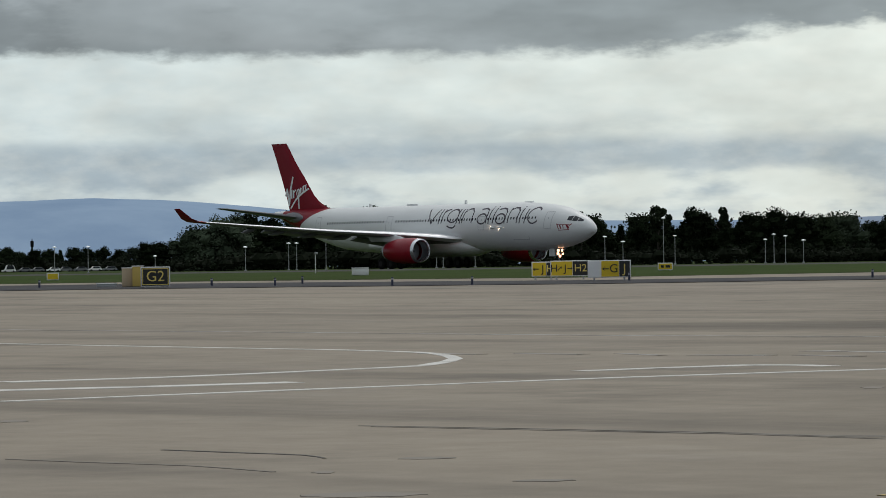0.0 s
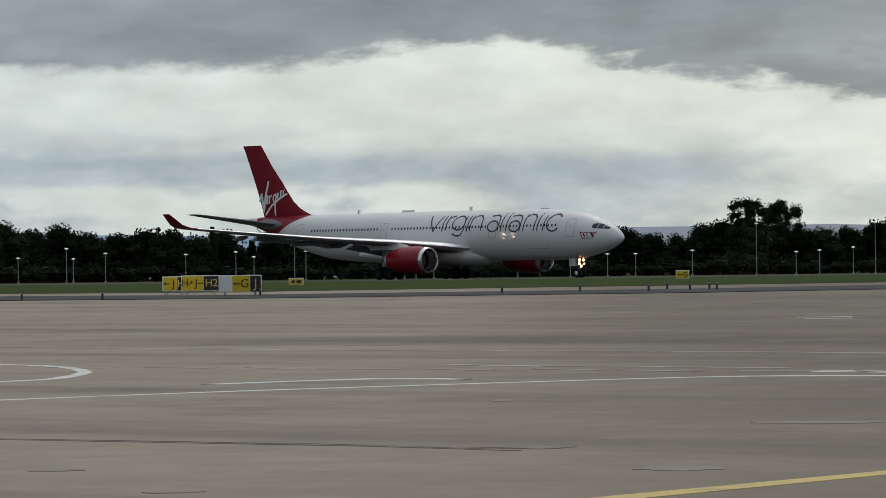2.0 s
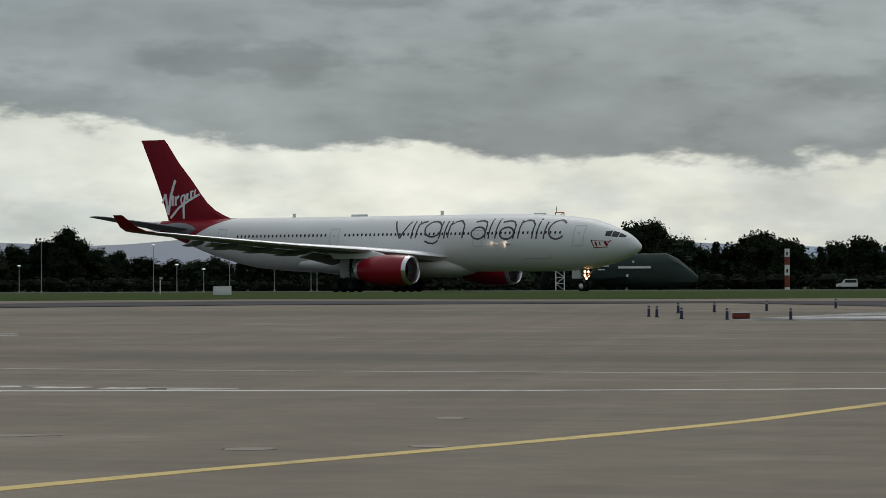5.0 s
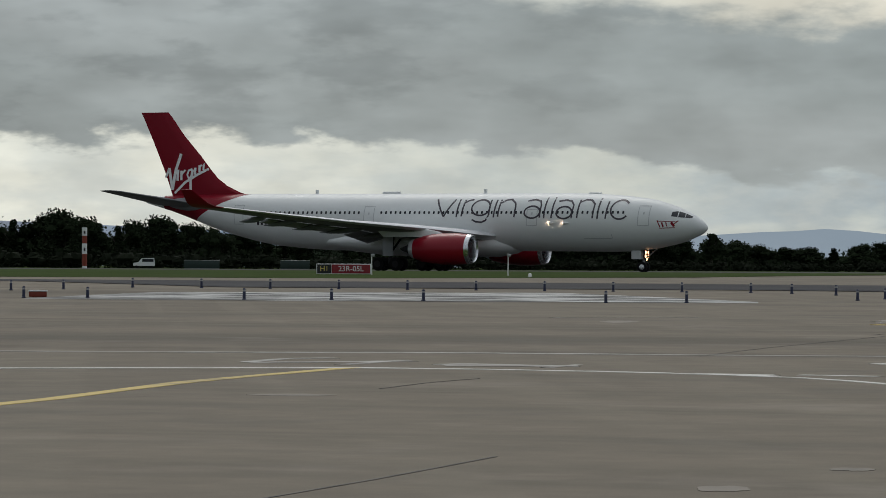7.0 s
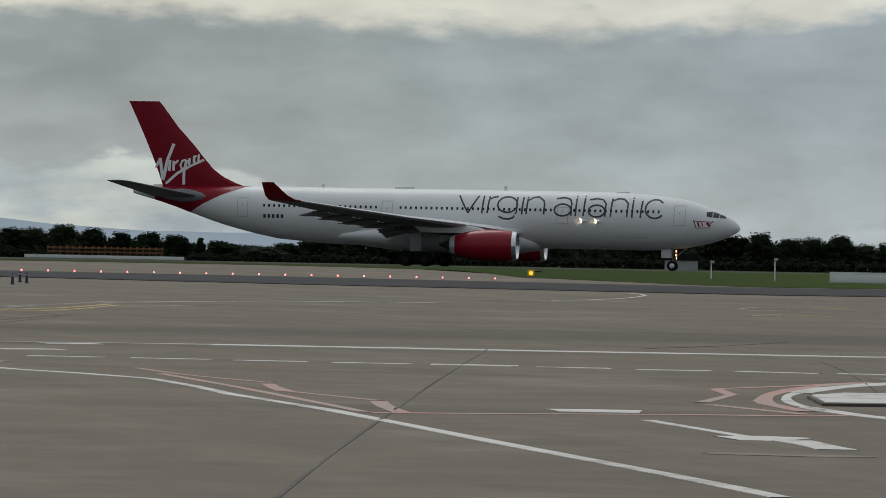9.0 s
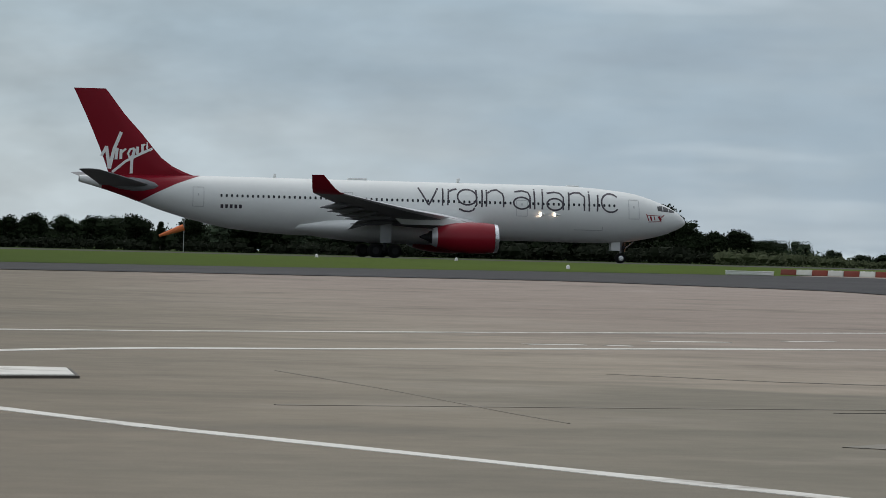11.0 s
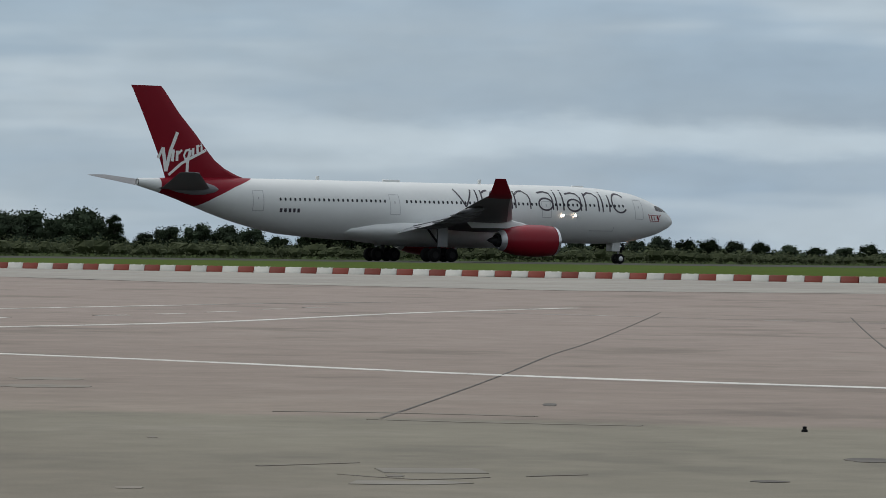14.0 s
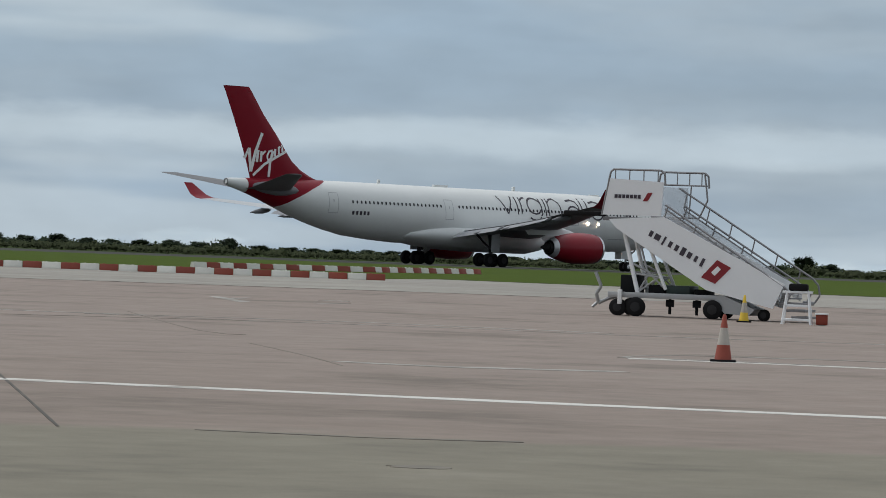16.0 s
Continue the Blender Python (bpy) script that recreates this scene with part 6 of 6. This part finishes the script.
    pipe(ob, "hand_rail", [a, b, b + Vector((.2, 0, -.22)), b + Vector((.26, 0, -.55)), b + Vector((.1, 0, -.8)), b + Vector((-.3, 0, -.78))], .034, STEEL)
    for k in range(6):
        p = a.lerp(b, .06 + .17 * k)
        pipe(ob, "rail_post", [p, p + Vector((-.1, 0, -.5))], .022, STEEL)
    bm = bmesh.new()
    box(bm, -1.95, -.5, -.02, .12, 3.24, 3.4, .05)
    part("bumper", bm, RUBBER, ob, "dark padded bumper bar")
    # chassis
    for y in (.1, W - .1):
        bm = bmesh.new()
        box(bm, -.35, 3.4, y - .06, y + .06, .60, .78, .01)
        part("chassis_beam", bm, GALV, ob)
    bm = bmesh.new()
    loft(bm, [[(3.3, y, .78), (3.55, y, .78), (4.6, y, .36), (4.4, y, .16), (3.6, y, .2), (3.25, y, .5)] for y in (.02, W - .02)])
    part("apron_plate", bm, GALV, ob, "grey steel tail plate")
    bm = bmesh.new()
    box(bm, -.3, 3.3, .2, W - .2, .66, .72)
    part("deck", bm, TREAD, ob)
    for x, y, r in ((0.0, .06, .29), (.62, .0, .32), (3.2, .0, .32), (.0, W, .3), (3.2, W, .32), (4.85, .3, .2)):
        bm = bmesh.new()
        wheel(bm, (x, y, r - .01), r, .24, 18)
        w = part("wheel", bm, RUBBER, ob, "black rubber tyre")
        bm = bmesh.new()
        rim(bm, (x, y, r - .01), r, .24)
        part("rim", bm, RIM, w)
    # lifting frame
    for y in (.25, W - .25):
        pipe(ob, "lift_strut", [(.05, y, 2.9), (.62, y, .72)], .075, STAIR_WHITE)
        pipe(ob, "lift_strut", [(.95, y, 2.3), (1.55, y, .9)], .06, STAIR_WHITE)
        pipe(ob, "lift_brace", [(.35, y, 1.75), (1.0, y, 1.45), (.62, y, .8), (1.3, y, 1.3), (.5, y, 1.4)], .035, GALV)
        pipe(ob, "lift_brace", [(.6, y, 2.55), (.9, y, 1.5), (1.5, y, .95)], .035, GALV)
    for x0, x1, z1, m, n in ((.0, .5, 1.35, BLACKENED, "engine_box"), (.95, 1.5, 1.05, BLACKENED, "battery_box"), (1.55, 2.35, 1.05, GREEN_STEEL, "tool_box"), (2.5, 2.9, .95, BLACKENED, "valve_box")):
        bm = bmesh.new()
        box(bm, x0, x1, .3, W - .3, .72, z1, .03)
        part(n, bm, m, ob)
    for x in (1.7, 2.6):
        bm = bmesh.new()
        tube(bm, (x, .3, .62), (x, .3, .1), .05)
        box(bm, x - .12, x + .12, .2, .4, .35, .58)
        part("jack", bm, BLACKENED, ob)
    bm = bmesh.new()
    box(bm, .02, .16, -.14, -.02, .38, .86, .02)
    part("jack", bm, SIGN_WHITE, ob, "pale jack leg")
    # tow bar raised at the back
    pipe(ob, "tow_bar", [(-.3, .5, .62), (-.75, .4, .38), (-.8, .3, .7), (-.65, .3, .95), (-.85, .3, 1.4)], .06, GALV)
    pipe(ob, "tow_bar", [(-.3, 1.2, .62), (-.8, .5, .42), (-.95, .4, .25)], .05, GALV)
    # bottom step stack
    for i in range(3):
        bm = bmesh.new()
        box(bm, 5.4 + i * .2, 6.2 + i * .05, .05, W - .05, .12 + .22 * (2 - i), .2 + .22 * (2 - i), .01)
        part("step", bm, TREAD, ob)


airstairs()


def cone(m, h, a, b, label):
    ob = tagged(new("traffic_cone"), label, "traffic cone", "cones near the stairs")
    ob.matrix_basis = m
    bm = bmesh.new()
    box(bm, -h * .27, h * .27, -h * .27, h * .27, 0, .05, .012)
    part("base", bm, RUBBER, ob, "black rubber base")
    cuts = [0.04, .36, .46, .72, .98]
    for i, (z0, z1) in enumerate(zip(cuts, cuts[1:])):
        bm = bmesh.new()
        r = lambda f: h * (.19 - .155 * f)
        turned(bm, (0, 0, 0), (0, 0, 1), [(h * z0, r(z0)), (h * z1, r(z1))] if i < 3 else [(h * z0, r(z0)), (h * z1, r(z1)), (h, r(z1) * .6), (h * .995, .0)], 18, True)
        part("band", bm, (a, b, b, a)[i], ob)
    return ob


cone(at(52.27, 80.2), 1.0, CONE_RED, CONE_BAND, "faded orange traffic cone with worn pale band")
cone(at(52.56, 129.3), .92, CONE_YELLOW, CONE_BAND, "yellow traffic cone with pale band by the stairs")


def trestle():
    ob = tagged(new("trestle"), "white tubular trestle at the foot of the stairs", "trestle")
    ob.matrix_basis = at(53.35, 128.8, -6)
    for x in (-.42, .42):
        for y in (-.25, .25):
            bm = bmesh.new()
            tube(bm, (x * 1.15, y * 1.4, 0), (x * .85, y * .5, 1.1), .035, .03, 8)
            part("leg", bm, STAIR_WHITE, ob)
    for z, w in ((1.08, .5), (.62, .44), (.15, .48)):
        bm = bmesh.new()
        box(bm, -w, w, -.16, -.10, z - .03, z + .05, .01)
        box(bm, -w, w, .10, .16, z - .03, z + .05, .01)
        part("rail", bm, STAIR_WHITE, ob)
    bm = bmesh.new()
    box(bm, -.3, .35, -.2, .2, 1.12, 1.38, .08)
    part("bundle", bm, RUBBER, ob, "dark folded bundle on top")


trestle()
panel_box("crate", "dull red crate beside the trestle", "crate", at(53.72, 128.6), .4, .4, .34, BLOCK_RED, .02)
stud = tagged(new("ground_stud"), "small dark metal stud standing on the apron", "stud")
stud.matrix_basis = at(39.52, 40.8)
bm = bmesh.new()
turned(bm, (0, 0, 0), (0, 0, 1), [(0, .035), (.02, .035), (.03, .02), (.055, .025), (.06, .01)], 12, True, True)
part("cap", bm, BLACKENED, stud)

# ------------------------------------------------------------------ trees and far hills

LEAF = mat("dark_green_leaves", (.017, .025, .013), .95, 0, .35, .25, per_piece=.25, spec=.02)
# mid green, lightened so the far wood's haze lies in the leaf colour
LEAF_PALE = mat("hazed_mid_green_leaves", (.044, .060, .038), .95, 0, .45, .2, per_piece=.35, spec=.06)
SCRUB = mat("olive_scrub_leaves", (.066, .078, .042), .95, 0, .5, .08, spec=.06)
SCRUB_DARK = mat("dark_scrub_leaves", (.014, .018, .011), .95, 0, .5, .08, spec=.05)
BARK = mat("dark_bark", (.05, .042, .035), .9, 0, .2, 3.0)


CORE = [(math.cos(a) * math.cos(e), math.sin(a) * math.cos(e), math.sin(e)) for e in (-1.0, -.1, .8) for a in [i * math.pi / 3 + e for i in range(6)]]
CORE_FACES = [(r * 6 + i, r * 6 + (i + 1) % 6, r * 6 + 6 + (i + 1) % 6, r * 6 + 6 + i) for r in range(2) for i in range(6)] + [tuple(range(12, 18)), tuple(range(5, -1, -1))]


def leaves_into(verts, faces, rng, centre, radius, count, size, flat=.8):
    """A dense, uneven heart of twigs with leaves standing all round it."""
    i = len(verts)
    verts += [Vector(centre) + Vector((x, y, z * flat)) * radius * rng.uniform(.5, .8) for x, y, z in CORE]
    faces += [tuple(i + j for j in f) for f in CORE_FACES]
    for k in range(count):
        d = Vector((rng.gauss(0, 1), rng.gauss(0, 1), rng.gauss(0, flat))).normalized() * radius * rng.uniform(.62, 1.04)
        p = Vector(centre) + d
        u = Vector((rng.gauss(0, 1), rng.gauss(0, 1), rng.gauss(0, 1))).normalized()
        t = u.orthogonal().normalized()
        s = size * rng.uniform(.6, 1.35)
        i = len(verts)
        verts += [p + u * s, p + t * s * .62, p - u * s, p - t * s * .62]
        faces.append((i, i + 1, i + 2, i + 3))


def tree_proto(seed, h, w, material, kind="broad", clumps=46, leaves=46, size=.42):
    rng = random.Random(seed)
    words = {"broad": "dark green broadleaf tree in full leaf", "thin": "open-crowned broadleaf tree with light between its branches",
             "poplar": "slim upright poplar standing above the wood", "fir": "pointed dark conifer in the wood"}[kind]
    tree = tagged(new("tree"), words, "tree", "trees behind the runway")
    bm = bmesh.new()
    loft(bm, [[Vector((math.cos(i * math.pi / 4) * r, math.sin(i * math.pi / 4) * r, z)) for i in range(8)] for z, r in ((-.3, .26), (h * .15, .2), (h * .45, .14), (h * .85, .04))])
    for k in range(7):
        a = rng.uniform(0, 6.28)
        z = h * rng.uniform(.2, .6)
        tube(bm, (0, 0, z), (math.cos(a) * w * .33, math.sin(a) * w * .33, z + h * .25), .08, .03, 6)
    part("trunk", bm, BARK, tree, "dark brown trunk")
    verts, faces = [], []
    for c in range(clumps):
        a, v = rng.uniform(0, 2 * math.pi), rng.random()
        if kind == "poplar":
            r, spread = w * .5 * math.sin(math.pi * min(v * .9 + .1, 1)) * rng.random(), .16
        elif kind == "fir":
            r, spread = w * .5 * (1 - v) * math.sqrt(rng.random()), .13
        else:
            r, spread = w * .5 * math.sqrt(rng.random()) * math.sqrt(max(1 - (v * 1.25 - .35) ** 2, .05)), rng.uniform(.11, .2)
        z = h * ((.03 if kind != "thin" else .35) + (.93 if kind != "thin" else .6) * v)
        leaves_into(verts, faces, rng, (r * math.cos(a), r * math.sin(a), z), spread * w * (1.3 if kind == "broad" else 1.0), leaves, size)
    me = bpy.data.meshes.new("crown")
    me.from_pydata(verts, [], faces)
    me.materials.append(material)
    c = new("crown", me)
    c.parent = tree
    return tree


# how tall the wood stands, by bearing
WOOD = curve_of((-60, 4.2), (-50, 4.2), (-49.4, 5.6), (-48.4, 10.0), (-46.4, 10.4), (-45.4, 9.2), (-42.5, 8.6), (-40.4, 9.6), (-39.9, 7.6), (-37, 8.8), (-36.2, 7.8), (-35.5, 9.0), (-34.2, 8.0), (-33, 8.6), (-31, 6.0),
                (-27, 6.9), (-26, 7.0), (-25, 9.8), (-24.4, 10.6), (-22, 9.2), (-20.5, 8.0), (-18.6, 7.2), (-15, 6.2), (-12.4, 5.2), (-11.3, 4.0), (-9.2, 5.7), (-7.2, 3.8), (-6.3, 2.6), (-5.5, 5.6), (-4.3, 4.4), (-2.8, 6.0),
                (3, 5.8), (5, 6.2), (9, 5.8), (10.8, 5.0), (11.6, 8.0), (12.6, 9.6), (15.4, 9.4), (16.2, 5.6), (17, 4.4))
FAR_WOOD = curve_of((16, 9.5), (17.4, 8.0), (18.2, 4.4), (20, 6.0), (21, 7.4), (22.4, 10), (23.6, 15.5), (25, 17.0), (26.3, 17.0), (27, 15.5), (28.8, 14.5), (29.4, 7.5), (30.3, 11.8), (31.1, 11.8), (31.4, 7.4), (31.9, 7.6), (32.2, 11.0), (32.6, 7.0), (34.5, 7.5), (34.8, 9.6), (35.3, 9.0), (35.5, 6.0), (35.9, 8.4), (36.5, 8.8),
                    (37.6, 8.6), (38.5, 7.4), (39.9, 5.6), (40.6, 6.0), (40.95, 7.0), (41.4, 3.4), (42.2, 4.2), (43.0, 3.2), (44.0, 4.0), (44.3, 2.8), (44.6, 6.0), (45.1, 2.8), (46.0, 3.0), (46.7, 2.6), (47.5, 2.4), (53.0, 2.8), (53.3, 5.8), (53.55, 7.0), (53.85, 3.8), (54.1, 2.0), (60, 2.4))
rng = random.Random(11)
near_protos = [tree_proto(20 + i, 9.0, w, m, k, n, 104, .26) for i, (w, m, k, n) in enumerate(((9.0, LEAF, "broad", 52), (8.0, LEAF, "broad", 50), (10.0, LEAF_PALE, "broad", 56), (7.5, LEAF, "broad", 46), (5.5, LEAF, "fir", 40)))]
far_protos = [tree_proto(40 + i, 9.0, w, m, "broad", 44, 84, .30) for i, (w, m) in enumerate(((11.0, LEAF_PALE), (13.0, LEAF), (10.0, LEAF_PALE)))]


def plant(protos, used, a, r, h, weights=None):
    i = rng.choices(range(len(protos)), weights)[0]
    x, y = polar(a, r)
    s = h / 9.0
    m = pose(x, y, ground_z(x, y) - .1, 0, 0, rng.uniform(0, 360))
    ob = protos[i]
    if i in used:
        ob = copy_thing(protos[i], m)
    ob.matrix_basis = m @ Matrix.Diagonal((max(s, .72), max(s, .72), s, 1))
    used.add(i)


used = set()
a = -57.5
while a < 17:
    open_field = a < -49.6
    plant(near_protos, used, a, rng.uniform(1230, 1330) if open_field else rng.uniform(640, 700), WOOD(a) * rng.uniform(.82, 1.03) * (1.8 if open_field else 1.0), (4, 4, 2, 3, 1))
    a += rng.uniform(.16, .26) if open_field else rng.uniform(.30, .46)
used = set()
a = 15.5
while a < 59:
    plant(far_protos, used, a, rng.uniform(1380, 1480), FAR_WOOD(a) * rng.uniform(.8, 1.03))
    a += rng.uniform(.34, .52)
# trees that stand out
for az, r, h, w, kind, m in ((-35.2, 650, 13.6, 7.5, "thin", LEAF), (-34.6, 655, 12.8, 7.0, "thin", LEAF), (-34.9, 662, 12.4, 8.5, "thin", LEAF), (-32.85, 645, 10.6, 6.5, "broad", LEAF), (-44.0, 660, 9.6, 2.6, "fir", LEAF), (-43.2, 660, 9.6, 3.0, "fir", LEAF), (-4.1, 690, 7.6, 1.7, "poplar", LEAF),
                             (-2.95, 690, 7.2, 1.6, "poplar", LEAF), (-2.55, 690, 7.4, 1.7, "poplar", LEAF), (-2.2, 690, 7.2, 1.5, "poplar", LEAF), (-1.9, 690, 7.6, 1.6, "poplar", LEAF), (29.15, 1380, 14.5, 7.0, "broad", LEAF),
                             (-42.05, 650, 10.2, 4.0, "thin", LEAF), (-24.1, 640, 11.2, 7.0, "broad", LEAF), (-12.7, 650, 6.4, 3.0, "thin", LEAF)):
    t = tree_proto(int(abs(az) * 10), h, w, m, kind, 34 if kind != "broad" else 46, 80 if kind != "thin" else 60, .22)
    t.matrix_basis = at(az, r, lift=-.1)


def scrub(name, az0, az1, r0, r1, height, material, count, size, label):
    """Low bushes too many to count."""
    g = random.Random(int(r0) + int(az1))
    verts, faces = [], []
    for i in range(count):
        b = g.uniform(az0, az1)
        r = g.uniform(r0, r1)
        x, y = polar(b, r)
        h = height(b) * g.uniform(.45, 1.0)
        leaves_into(verts, faces, g, (x, y, ground_z(x, y) + h * .45), h * .62, 26, size, .7)
    me = bpy.data.meshes.new(name)
    me.from_pydata(verts, [], faces)
    me.materials.append(material)
    tagged(new(name, me), label, "bushes", kind="stuff")


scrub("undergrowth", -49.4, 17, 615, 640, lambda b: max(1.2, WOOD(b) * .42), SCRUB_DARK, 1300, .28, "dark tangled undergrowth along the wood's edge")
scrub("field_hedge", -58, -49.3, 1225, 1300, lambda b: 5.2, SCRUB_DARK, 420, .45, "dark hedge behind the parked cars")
scrub("wood_behind", -49.3, 17, 700, 760, lambda b: WOOD(b) * .97, LEAF, 2200, .4, "dense dark wood behind the front trees")
scrub("scrub_bank", 16, 60, 500, 600, lambda b: max(1.3, min(FAR_WOOD(b) * .30, 3.2)), SCRUB, 2400, .22, "olive green scrub bank across the field")
scrub("wood_far_behind", 15, 60, 1480, 1600, lambda b: FAR_WOOD(b) * .92, LEAF_PALE, 1500, .7, "dense far wood on the horizon")


def hedge_row():
    """The dense clipped row of firs on the skyline."""
    g = random.Random(3)
    verts, faces = [], []
    for i in range(150):
        b = 32.0 + 3.3 * i / 150
        x, y = polar(b, 1350 + g.uniform(-3, 3))
        h = (7.2 if i > 14 else 11.0 - i * .25) * g.uniform(.9, 1.08)
        for k in range(4):
            leaves_into(verts, faces, g, (x, y, ground_z(x, y) + h * (.15 + .24 * k)), h * .2 * (1 - .12 * k), 24, .45, .9)
    me = bpy.data.meshes.new("fir_hedge")
    me.from_pydata(verts, [], faces)
    me.materials.append(LEAF)
    tagged(new("fir_hedge", me), "dark even row of firs on the skyline", "hedge", kind="stuff")


hedge_row()


def hill_mat():
    m = bpy.data.materials.new("hill_with_painted_haze")
    m.use_nodes = True
    n = Nodes(m.node_tree)
    pos = n.add("ShaderNodeNewGeometry").outputs["Position"]
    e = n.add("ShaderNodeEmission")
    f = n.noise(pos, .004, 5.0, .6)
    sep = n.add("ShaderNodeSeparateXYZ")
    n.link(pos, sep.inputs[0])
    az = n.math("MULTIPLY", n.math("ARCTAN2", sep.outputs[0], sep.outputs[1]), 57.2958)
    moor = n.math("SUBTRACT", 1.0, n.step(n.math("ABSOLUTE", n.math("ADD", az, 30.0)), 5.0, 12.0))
    # blue and pale tones put the haze of distance into the glowing colour
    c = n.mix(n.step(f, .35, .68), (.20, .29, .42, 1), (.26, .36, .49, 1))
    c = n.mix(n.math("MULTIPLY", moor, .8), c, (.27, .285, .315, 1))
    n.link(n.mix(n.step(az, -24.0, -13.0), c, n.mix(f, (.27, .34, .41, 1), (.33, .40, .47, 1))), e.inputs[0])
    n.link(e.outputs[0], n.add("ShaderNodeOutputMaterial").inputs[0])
    return m


def hills():
    bm = bmesh.new()
    ridge = curve_of((-70, 60), (-52, 86), (-50.8, 89), (-49.4, 86), (-48.2, 77), (-46, 58), (-44, 54), (-40, 50), (-36.8, 58), (-33.5, 58), (-32.3, 54), (-31, 63), (-27, 63), (-25.7, 64), (-24, 58), (-19, 42), (-16, 48), (-14.4, 34), (-11, 51),
                     (-9.5, 40), (-8, 33), (-5.9, 34), (-4.8, 41), (-4.2, 34), (-2, 20), (3, 6), (8, 1))
    rings = []
    for i in range(161):
        b = -70 + 78 * i / 160
        h = ridge(b) + 1.6 * noise.noise(Vector((b * 1.1, 0, 0)))
        rings.append([(*polar(b, r), z) for r, z in ((4300, -2), (4420, h * .35), (4560, h * .8), (4700, h), (4850, h * .9))])
    loft(bm, rings, closed=False)
    tagged(new("backdrop", mesh_of("backdrop", bm, hill_mat())), "low moorland hills on the horizon, blue haze in their colour", "hills", kind="structure")


hills()


def motions():
    walk(plane, [
        (0.0, pose(-306.81, 329.26, RUNWAY_Z, 0, 0, -5.487)),
        (0.5, pose(-292.98, 329.50, RUNWAY_Z, 0, 0, -5.674)),
        (1.0, pose(-277.21, 328.14, RUNWAY_Z, 0, 0, -5.863)),
        (1.5, pose(-264.55, 330.78, RUNWAY_Z, 0, 0, -6.056)),
        (2.0, pose(-254.24, 337.04, RUNWAY_Z, 0, 0, -6.246)),
        (2.5, pose(-243.68, 344.15, RUNWAY_Z, 0, 0, -6.436)),
        (3.0, pose(-232.49, 351.88, RUNWAY_Z, 0, 0, -6.623)),
        (3.5, pose(-214.48, 351.67, RUNWAY_Z, 0, 0, -6.831)),
        (4.0, pose(-194.88, 349.25, RUNWAY_Z, 0, 0, -6.988)),
        (4.5, pose(-175.86, 348.05, RUNWAY_Z, 0, 0, -7.134)),
        (5.0, pose(-155.94, 345.77, RUNWAY_Z, 0, 0, -7.261)),
        (5.5, pose(-137.60, 347.57, RUNWAY_Z, 0, 0, -7.390)),
        (6.0, pose(-120.32, 353.64, RUNWAY_Z, 0, 0, -7.515)),
        (6.5, pose(-102.55, 361.39, RUNWAY_Z, 0, 0, -7.611)),
        (7.0, pose(-83.33, 368.10, RUNWAY_Z, 0, 0, -7.622)),
        (7.5, pose(-62.34, 371.48, RUNWAY_Z, 0, 0, -7.511)),
        (8.0, pose(-41.65, 380.08, RUNWAY_Z, 0, 0, -7.317)),
        (8.5, pose(-18.90, 384.78, RUNWAY_Z, 0, 0, -7.008)),
        (9.0, pose(5.20, 385.26, RUNWAY_Z, 0, 0, -6.514)),
        (9.5, pose(29.93, 385.68, RUNWAY_Z, 0, 0, -5.929)),
        (10.0, pose(55.07, 385.80, RUNWAY_Z, 0, 0, -5.269)),
        (10.5, pose(80.60, 385.19, RUNWAY_Z, 0, 0, -4.548)),
        (11.0, pose(106.45, 383.41, RUNWAY_Z, 0, 0, -3.799)),
        (11.5, pose(132.41, 379.92, RUNWAY_Z, 0, 0, -3.057)),
        (12.0, pose(157.78, 372.92, RUNWAY_Z, 0, 0, -2.358)),
        (12.5, pose(185.56, 371.68, RUNWAY_Z, 0, 0, -1.788)),
        (13.0, pose(212.04, 366.32, RUNWAY_Z, 0, 0, -1.358)),
        (13.5, pose(227.88, 341.69, RUNWAY_Z, 0, 0, -1.72)),
        (14.0, pose(242.18, 315.68, RUNWAY_Z, 0, 0, -1.280)),
        (14.5, pose(244.73, 277.74, RUNWAY_Z, 0, 0, -1.768)),
        (15.0, pose(262.38, 263.05, RUNWAY_Z, 0, 0, -2.506)),
        (15.5, pose(290.09, 258.62, RUNWAY_Z, 0, 0, -3.328)),
        (16.0, pose(320.99, 256.19, RUNWAY_Z, 0, 0, -4.137)),
    ])


motions()
